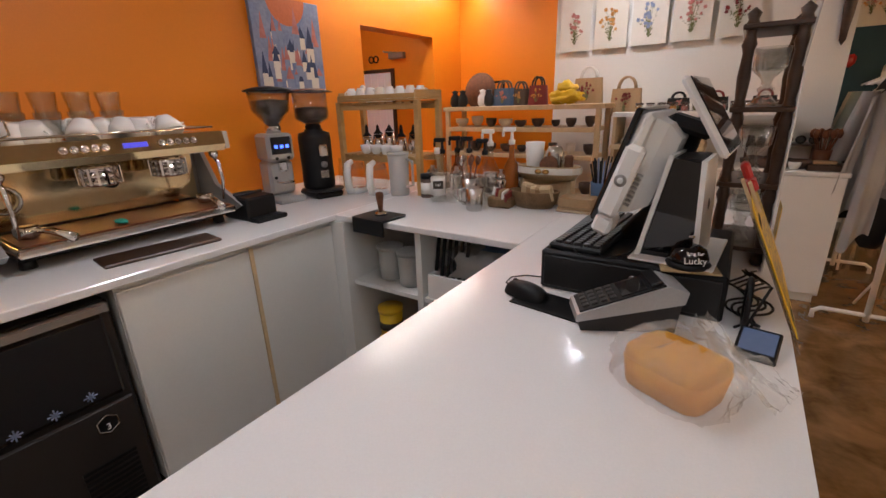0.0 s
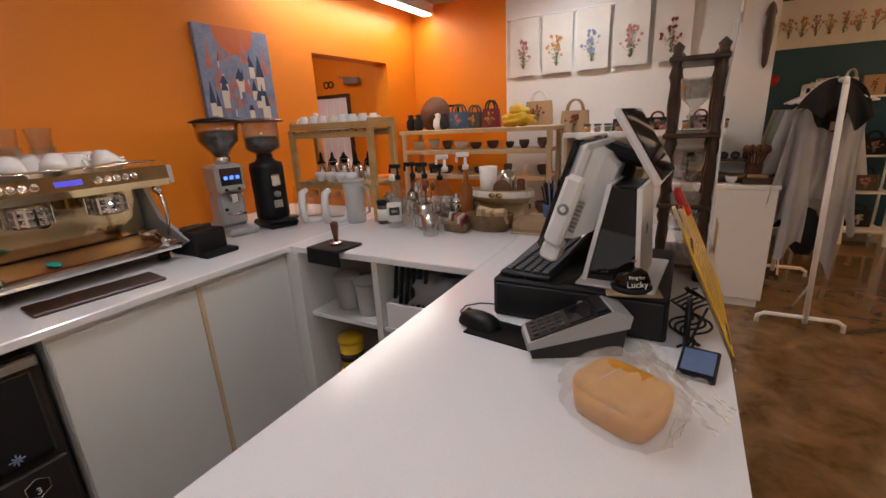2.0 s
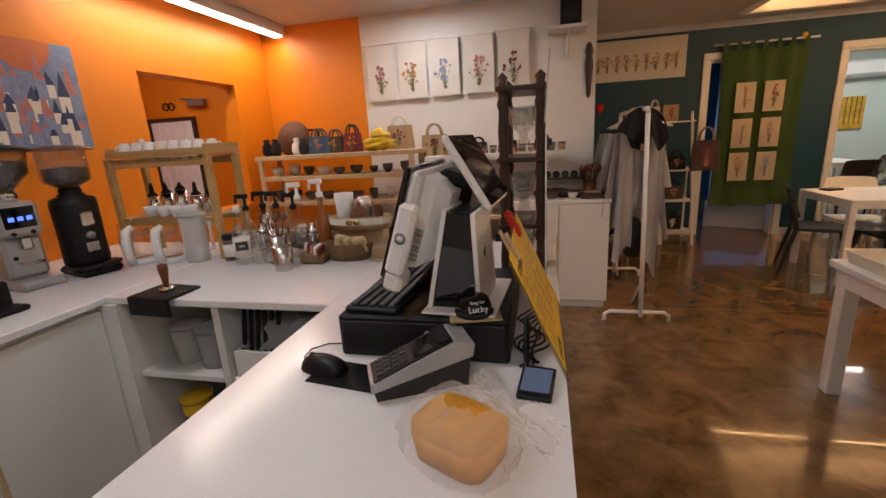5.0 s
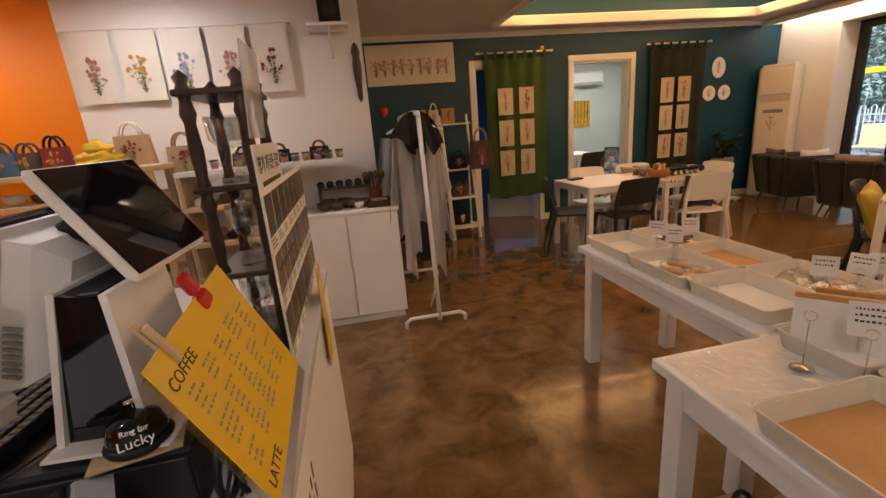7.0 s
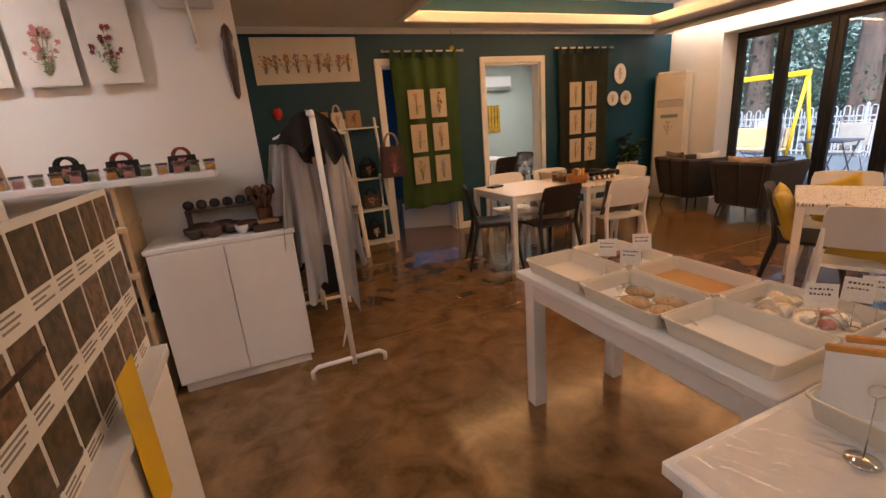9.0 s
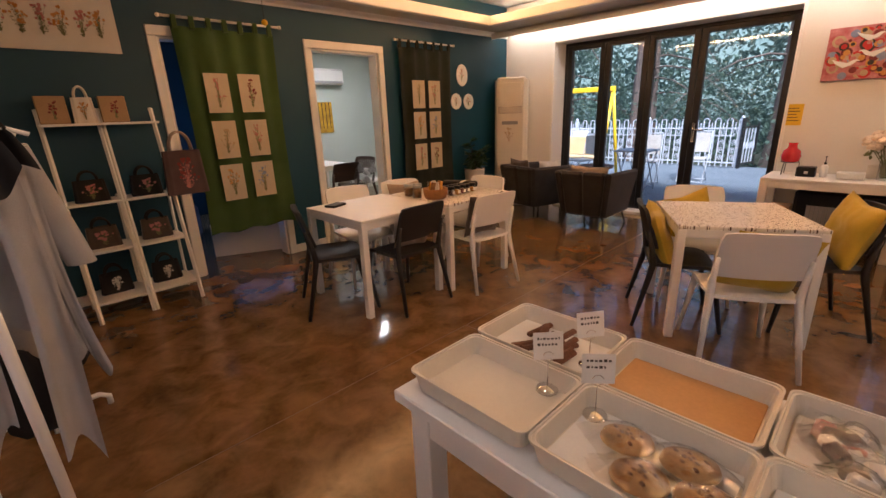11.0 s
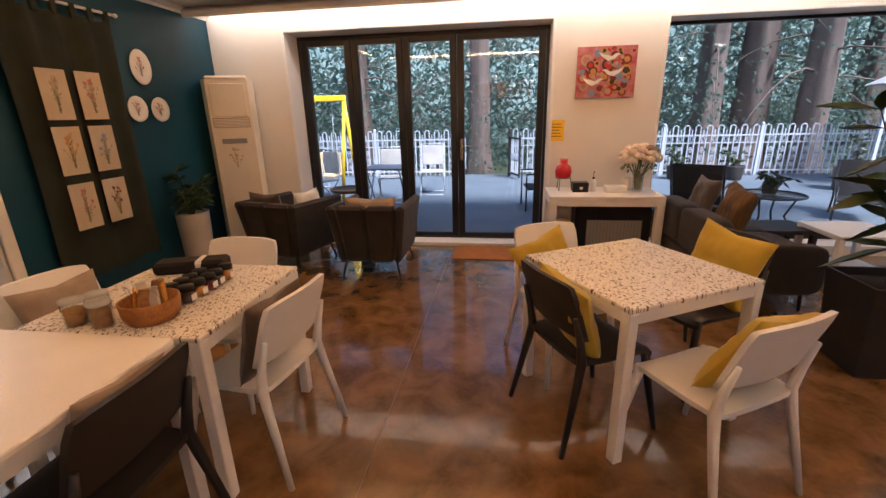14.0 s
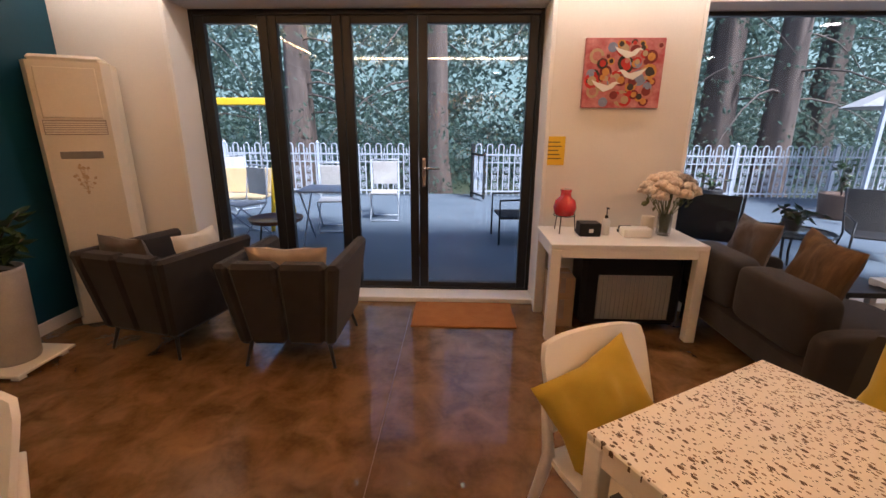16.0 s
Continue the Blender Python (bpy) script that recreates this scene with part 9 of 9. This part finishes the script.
# ---- outside ----
def fence_run(x, y0, y1, label):
    f = thing("fence", pose(x, 0, -0.03), label, "fence")
    part("rail", Shape().box(-0.015, 0.015, y0, y1, 0.10, 0.13).box(-0.015, 0.015, y0, y1, 0.88, 0.91).box(-0.012, 0.012, y0, y1, 0.72, 0.74), FENCE_WHITE, f)
    y = y0
    hoop, scroll = Shape(), Shape()
    hoop.tube([(0, 0.055 * math.cos(a), 0.90 + 0.16 + 0.055 * math.sin(a)) for a in (math.pi * q / 8 for q in range(-1, 10))], 0.011, 6)
    hoop.box(-0.011, 0.011, -0.066, -0.044, 0.02, 1.07).box(-0.011, 0.011, 0.044, 0.066, 0.02, 1.07)
    for zc, up in ((0.24, 1), (0.41, -1), (0.58, 1)):
        scroll.tube([(0, up * (0.006 + 0.0021 * q) * math.cos(0.5 * q), zc + (0.006 + 0.0028 * q) * math.sin(0.5 * q)) for q in range(24)], 0.008, 5)
    scroll.tube([(0, 0.03 * math.cos(a), 0.815 + 0.06 * math.sin(a)) for a in (math.pi * q / 6 for q in range(12))], 0.008, 5, closed=True)
    scroll.box(-0.009, 0.009, -0.009, 0.009, 0.91, 1.02)
    hm, sm = hoop.mesh("baluster", FENCE_WHITE), scroll.mesh("scroll", FENCE_WHITE)
    while y < y1:
        for me, nm in ((hm, "baluster"), (sm, "scroll")):
            o = new(nm, me)
            o.parent = f
            o.location = (0, y + (0.0 if nm == "baluster" else 0.12), 0)
        y += 0.24
    for yy in np.arange(y0, y1 + 0.1, 2.04):
        part("post", Shape().box(-0.03, 0.03, float(yy) - 0.03, float(yy) + 0.03, 0, 1.1).lathe([(0.03, 1.1), (0.045, 1.13), (0.001, 1.18)], 8, 0, pose(0, float(yy), 0)), FENCE_WHITE, f)
    return f


fence_run(12.9, 4.35, 10.6, "white wrought-iron garden fence with hoops and scrolls")
fence_run(12.9, -8.6, 3.0, "long white wrought-iron garden fence with hoops and scrolls")
for yy, turn in ((4.3, 75), (3.05, -70)):
    g = thing("garden_gate", pose(12.86, yy, -0.03, 0, 0, turn), "open iron garden gate in black and white", "gate")
    part("gate_frame", Shape().box(-0.03, 0.03, -0.03, 0.03, 0, 1.12).box(-0.02, 0.02, -0.62, -0.03, 0.08, 0.12).box(-0.02, 0.02, -0.62, -0.03, 0.9, 0.94).box(-0.02, 0.02, -0.65, -0.62, 0.04, 1.0), BLACK_FRAME, g)
    for k in range(4):
        yk = -0.13 - 0.13 * k
        part("bar", Shape().box(-0.01, 0.01, yk - 0.01, yk + 0.01, 0.12, 0.9).tube([(0, yk + 0.045 * math.cos(a), 0.5 + 0.09 * math.sin(a)) for a in (math.pi * q / 6 for q in range(12))], 0.009, 5, closed=True), FENCE_WHITE, g)


def conifer(x, y, r, h, seed, n=1300):
    """A cedar: fluted tapering trunk, drooping limbs and sprays of small leaves."""
    rnd = random.Random(seed)
    t = thing("tree", pose(x, y, -0.4), "tall cedar with reddish bark and drooping green sprays", "tree", "cedars behind the fence")
    tk = Shape()
    ph = rnd.uniform(0, 6)

    def bark(u, v):
        a = 2 * math.pi * u
        rad = r * (1 - 0.75 * v) * (1 + 0.10 * math.sin(5 * a + ph) + 0.06 * math.sin(9 * a + 2 * ph + 3 * v)) * (1 + 0.5 * max(0, 0.06 - v) * 10)
        return (rad * math.cos(a) + 0.15 * math.sin(2 * v + ph) * v, rad * math.sin(a), h * v)

    tk.grid(bark, 20, 12)
    limbs, crown = Shape(), Shape()
    for k in range(26):
        z = h * (0.18 + 0.8 * (k + rnd.random()) / 26)
        a = rnd.uniform(0, 6.28)
        L = (h - z) * 0.22 + rnd.uniform(0.7, 1.8)
        path = []
        for q in range(6):
            f = q / 5
            path.append((math.cos(a) * L * f, math.sin(a) * L * f, z + 0.25 * L * f - 0.75 * L * f * f))
        limbs.tube(path, [0.032 * (1 - 0.85 * q / 5) for q in range(6)], 5)
        for j in range(n // 26):
            f = rnd.uniform(0.15, 1.0)
            i = min(4, int(f * 5))
            c = Vector(path[i]).lerp(Vector(path[i + 1]), f * 5 - i)
            c += Vector((rnd.gauss(0, 0.22), rnd.gauss(0, 0.22), rnd.uniform(-0.45, 0.1)))
            m = Matrix.Translation(c) @ pose(0, 0, 0, rnd.uniform(-70, 70), rnd.uniform(10, 80), rnd.uniform(0, 360))
            s = rnd.uniform(0.08, 0.19)
            crown.add([(0, 0, 0), (0.5 * s, 0.16 * s, 0.02), (s, 0, -0.05), (0.5 * s, -0.16 * s, 0.02), (0.45 * s, 0.5 * s, -0.03), (0.3 * s, 0.1 * s, 0), (0.45 * s, -0.5 * s, -0.03), (0.3 * s, -0.1 * s, 0), (0.85 * s, 0.42 * s, -0.05), (0.85 * s, -0.42 * s, -0.05), (0.62 * s, 0.08 * s, 0), (0.62 * s, -0.08 * s, 0)], [(0, 1, 2, 3), (5, 4, 1), (7, 3, 6), (10, 8, 1), (11, 3, 9)], 0, False, m)
    part("trunk", tk, BARK, t)
    part("limbs", limbs, BARK, t)
    part("crown", crown, TREE_LEAF, t, "drooping sprays of blue-green leaves")
    return t


for k, (x, y, r, h) in enumerate(((15.4, 7.6, 0.42, 11), (15.6, 3.95, 0.34, 12), (15.2, -2.2, 0.36, 11), (15.9, -3.6, 0.48, 13), (15.1, -4.7, 0.40, 12), (16.5, 11.0, 0.4, 11), (17.5, 0.6, 0.38, 12), (18.0, -8.0, 0.45, 12))):
    conifer(x, y, r, h, 100 + k)

# undergrowth and far woods
def thicket(name, n, xr, yr, zr, s0, s1, seed, material, label):
    rnd = random.Random(seed)
    w = Shape()
    hubs = [(rnd.uniform(*xr), rnd.uniform(*yr), zr[0] + (zr[1] - zr[0]) * rnd.random() ** 1.25) for _ in range(n // 45)]
    for hx, hy, hz in hubs:
        spread = rnd.uniform(0.4, 1.0)
        for _ in range(45):
            c = (hx + rnd.gauss(0, spread), hy + rnd.gauss(0, spread), max(-0.3, hz + rnd.gauss(0, spread * 0.55)))
            s = rnd.uniform(s0, s1)
            m = Matrix.Translation(c) @ pose(0, 0, 0, rnd.uniform(-80, 80), rnd.uniform(-60, 60), rnd.uniform(0, 360))
            w.add([(0, 0, 0), (0.5 * s, 0.22 * s, 0.03 * s), (s, 0, -0.1 * s), (0.5 * s, -0.22 * s, 0.03 * s)], [(0, 1, 2, 3)], 0, False, m)
    ob = new(name, w.mesh(name, material))
    return tagged(ob, label, "foliage", "", "stuff")


thicket("undergrowth", 16000, (14.2, 18), (-16, 16), (-0.2, 1.9), 0.07, 0.17, 5, TREE_LEAF, "shrubs and low branches behind the fence")
# far leaf colour raised to pale blue-green, with the haze put into it
thicket("far_woods", 105000, (16.5, 28), (-34, 30), (0, 9.5), 0.15, 0.36, 6, leafy(mat("hazy_far_leaf", (0.13, 0.195, 0.165), (0.18, 0.255, 0.21), spec=0.15, rough=0.85, scale=0.3, fine=6, bump=0.1, vary=0.35)), "dense green woods in the distance")

# added backing slope behind the woods, fills sky gaps; pale blue-green holds the haze
structure("hillside", Shape().grid(lambda u, v: (29 + 26 * v + 1.5 * noise.noise(Vector((9 * u, 3 * v, 2))), -90 + 180 * u, -0.4 + 14 * v ** 0.8 + 1.6 * noise.noise(Vector((14 * u, 5 * v, 7)))), 60, 14), mat("hazy_backing_slope", (0.14, 0.21, 0.19), (0.19, 0.265, 0.24), rough=0.9, scale=0.6, fine=5, bump=1.0, vary=0.4), "added green backing slope behind the woods, tinted hazy", "hillside")

# swing frame
sw = thing("swing_frame", pose(9.9, 6.75, -0.03), "yellow steel swing frame on the deck", "swing")
part("top_beam", Shape().box(-0.05, 0.05, -0.75, 0.95, 1.76, 1.86, 0.01), YELLOW_STEEL, sw)
for yy in (-0.72, 0.92):
    for dx in (-0.45, 0.45):
        part("leg", Shape().tube([(0, yy, 1.80), (dx, yy, 0)], 0.032, 8), YELLOW_STEEL, sw)
part("bench", Shape().box(-0.22, 0.22, -0.5, 0.6, 0.42, 0.46, 0.01).box(0.18, 0.22, -0.5, 0.6, 0.47, 0.85, 0.01), PALE_PINE, sw)
for yy in (-0.45, 0.55):
    part("chain", Shape().tube([(0.1, yy, 1.78), (0.0, yy, 0.46)], 0.008, 5), GREY_METAL, sw)


def folding_chair(m):
    c = thing("folding_chair", m, "white metal folding chair with a woven seat on the deck", "chair", "deck chairs")
    part("seat", Shape().box(-0.21, 0.21, -0.2, 0.2, 0.44, 0.465, 0.006), GREY_CLOTH, c)
    part("backrest", Shape().box(-0.2, 0.2, -0.26, -0.235, 0.55, 0.92, 0.006), GREY_CLOTH, c)
    fr = Shape()
    for sx in (-0.22, 0.22):
        fr.tube([(sx, -0.28, 0.95), (sx, -0.2, 0.45), (sx, 0.22, 0)], 0.011, 6).tube([(sx, 0.2, 0.45), (sx, -0.25, 0)], 0.011, 6)
    fr.tube([(-0.22, -0.28, 0.95), (0.22, -0.28, 0.95)], 0.011, 6).tube([(-0.22, -0.24, 0.02), (0.22, -0.24, 0.02)], 0.011, 6).tube([(-0.22, 0.2, 0.02), (0.22, 0.2, 0.02)], 0.011, 6)
    part("frame", fr, FENCE_WHITE, c)
    return c


fc = folding_chair(pose(9.6, 5.15, -0.03, 0, 0, 100))
copy_thing(fc, pose(10.4, 4.55, -0.03, 0, 0, 95))
copy_thing(fc, pose(9.2, 6.3, -0.03, 0, 0, 60))
copy_thing(fc, pose(11.2, 7.3, -0.03, 0, 0, 140))
for x, y, mt, h, lab in ((8.9, 5.05, FENCE_WHITE, 0.72, "white folding table on the deck"), (8.0, 5.35, REDWOOD, 0.5, "small round red-brown tray table on the deck")):
    t = thing("garden_table", pose(x, y, -0.03), lab, "table")
    if mt is REDWOOD:
        part("tabletop", Shape().lathe([(0.001, h - 0.02), (0.27, h - 0.02), (0.29, h + 0.02), (0.28, h + 0.02), (0.265, h - 0.005), (0.001, h - 0.005)], 28), mt, t)
        for a in (0, 120, 240):
            part("leg", Shape().tube([(0.15 * math.cos(radians(a)), 0.15 * math.sin(radians(a)), h - 0.02), (0.22 * math.cos(radians(a)), 0.22 * math.sin(radians(a)), 0)], 0.011, 6), BLACK_FRAME, t)
    else:
        part("tabletop", Shape().box(-0.3, 0.3, -0.3, 0.3, h - 0.025, h, 0.006), mt, t)
        for sy in (-0.26, 0.26):
            part("leg", Shape().tube([(-0.24, sy, h - 0.02), (0.24, sy, 0)], 0.012, 6), mt, t)
            part("leg", Shape().tube([(0.24, sy, h - 0.02), (-0.24, sy, 0)], 0.012, 6), mt, t)


def lounge_chair(m, label):
    c = thing("lounge_chair", m, label, "lounge chair", "black garden chairs")
    part("backrest", Shape().grid(lambda u, v: ((u - 0.5) * 0.56, -0.24 - 0.34 * v, 0.36 + 0.62 * v), 4, 6).grid(lambda u, v: ((0.5 - u) * 0.56, -0.25 - 0.34 * v, 0.35 + 0.62 * v), 4, 6), BLACK_CLOTH, c)
    part("seat", Shape().box(-0.28, 0.28, -0.25, 0.28, 0.33, 0.36, 0.008), BLACK_CLOTH, c)
    for sx in (-0.3, 0.3):
        part("side_frame", Shape().tube([(sx, 0.3, 0), (sx, 0.3, 0.58), (sx, -0.36, 0.60)], 0.015, 6).tube([(sx, -0.58, 0.98), (sx, -0.2, 0.3), (sx, -0.42, 0)], 0.015, 6), BLACK_FRAME, c)
    return c


lounge_chair(pose(8.4, 0.5, -0.03, 0, 0, 240) @ Matrix.Diagonal((1, 1, 0.85, 1)), "black sling lounge chair on the deck")
lounge_chair(pose(8.55, -1.6, -0.03, 0, 0, 60) @ Matrix.Diagonal((0.9, 0.9, 0.76, 1)), "black sling lounge chair turned to the table")
lounge_chair(pose(9.2, 2.55, -0.03, 0, 0, 5), "black sling chair beside the path to the gate")
rt = thing("round_table", pose(7.95, -0.12, -0.03), "round glass garden table on black legs", "table")
part("tabletop", Shape().lathe([(0.001, 0.44), (0.38, 0.44), (0.385, 0.455), (0.001, 0.455)], 28), SMOKE, rt)
part("rim", Shape().tube([(0.385 * math.cos(a), 0.385 * math.sin(a), 0.447) for a in (2 * math.pi * q / 28 for q in range(28))], 0.012, 6, closed=True), BLACK_FRAME, rt)
for a in (45, 135, 225, 315):
    part("leg", Shape().tube([(0.3 * math.cos(radians(a)), 0.3 * math.sin(radians(a)), 0.44), (0.2 * math.cos(radians(a)), 0.2 * math.sin(radians(a)), 0.2), (0.32 * math.cos(radians(a)), 0.32 * math.sin(radians(a)), 0)], 0.014, 6), BLACK_FRAME, rt)
for k, (x, y, ph, pr, hh) in enumerate(((7.95, -0.12, 0.12, 0.09, 0.32), (12.2, 0.4, 0.3, 0.2, 0.75), (12.3, -0.6, 0.3, 0.22, 0.8), (12.2, -1.7, 0.3, 0.2, 0.7), (10.9, -3.1, 0.42, 0.3, 1.2))):
    z = 0.43 if k == 0 else -0.03
    pot_plant("garden_plant", pose(x, y, z), ph, pr, hh, 0.4, 50, 0.13, BROWN_CERAMIC if k == 4 else CHARCOAL, "small green plant in a terracotta pot" if k == 4 else "small green plant in a dark pot", 40 + k)
# parasol post and white frame beyond the window
pf = thing("awning", pose(10.3, -2.9, -0.03), "thin white steel awning frame on the deck", "awning frame")
part("post", Shape().box(-0.025, 0.025, -0.025, 0.025, 0, 2.35), FENCE_WHITE, pf)
part("rail", Shape().box(-0.025, 0.025, -2.5, -0.026, 2.30, 2.35), FENCE_WHITE, pf)
um = thing("parasol", pose(11.6, -5.0, -0.03), "open pale parasol on the deck", "parasol")
part("pole", Shape().tube([(0, 0, 0), (0, 0, 2.5)], 0.022, 8), FENCE_WHITE, um)
part("canopy", Shape().lathe([(1.35, 1.85), (0.7, 2.2), (0.01, 2.5), (0.01, 2.48), (0.7, 2.17), (1.34, 1.83)], 8, smooth=False), GREY_CLOTH, um)
# string lights under the eaves
sl2 = thing("string_lights", pose(7.5, 0, 2.585), "string of warm bulbs hung along the eaves", "string lights")
part("wire", Shape().tube([(0, y * 0.25, 0.03 * abs(math.sin(y * 1.57))) for y in range(-8, 25)], 0.005, 5), BLACK, sl2)
for k in range(12):
    part("bulb", Shape().blob((0, 0, 0), (0.022, 0.022, 0.03), n=8), BULB, sl2, "", pose(0, -1.7 + k * 0.62, -0.035))
eave = structure("eave", Shape().box(7.17, 8.3, -3, 8, 2.62, 2.70), FENCE_WHITE, "white boarded eave over the deck", "eave")
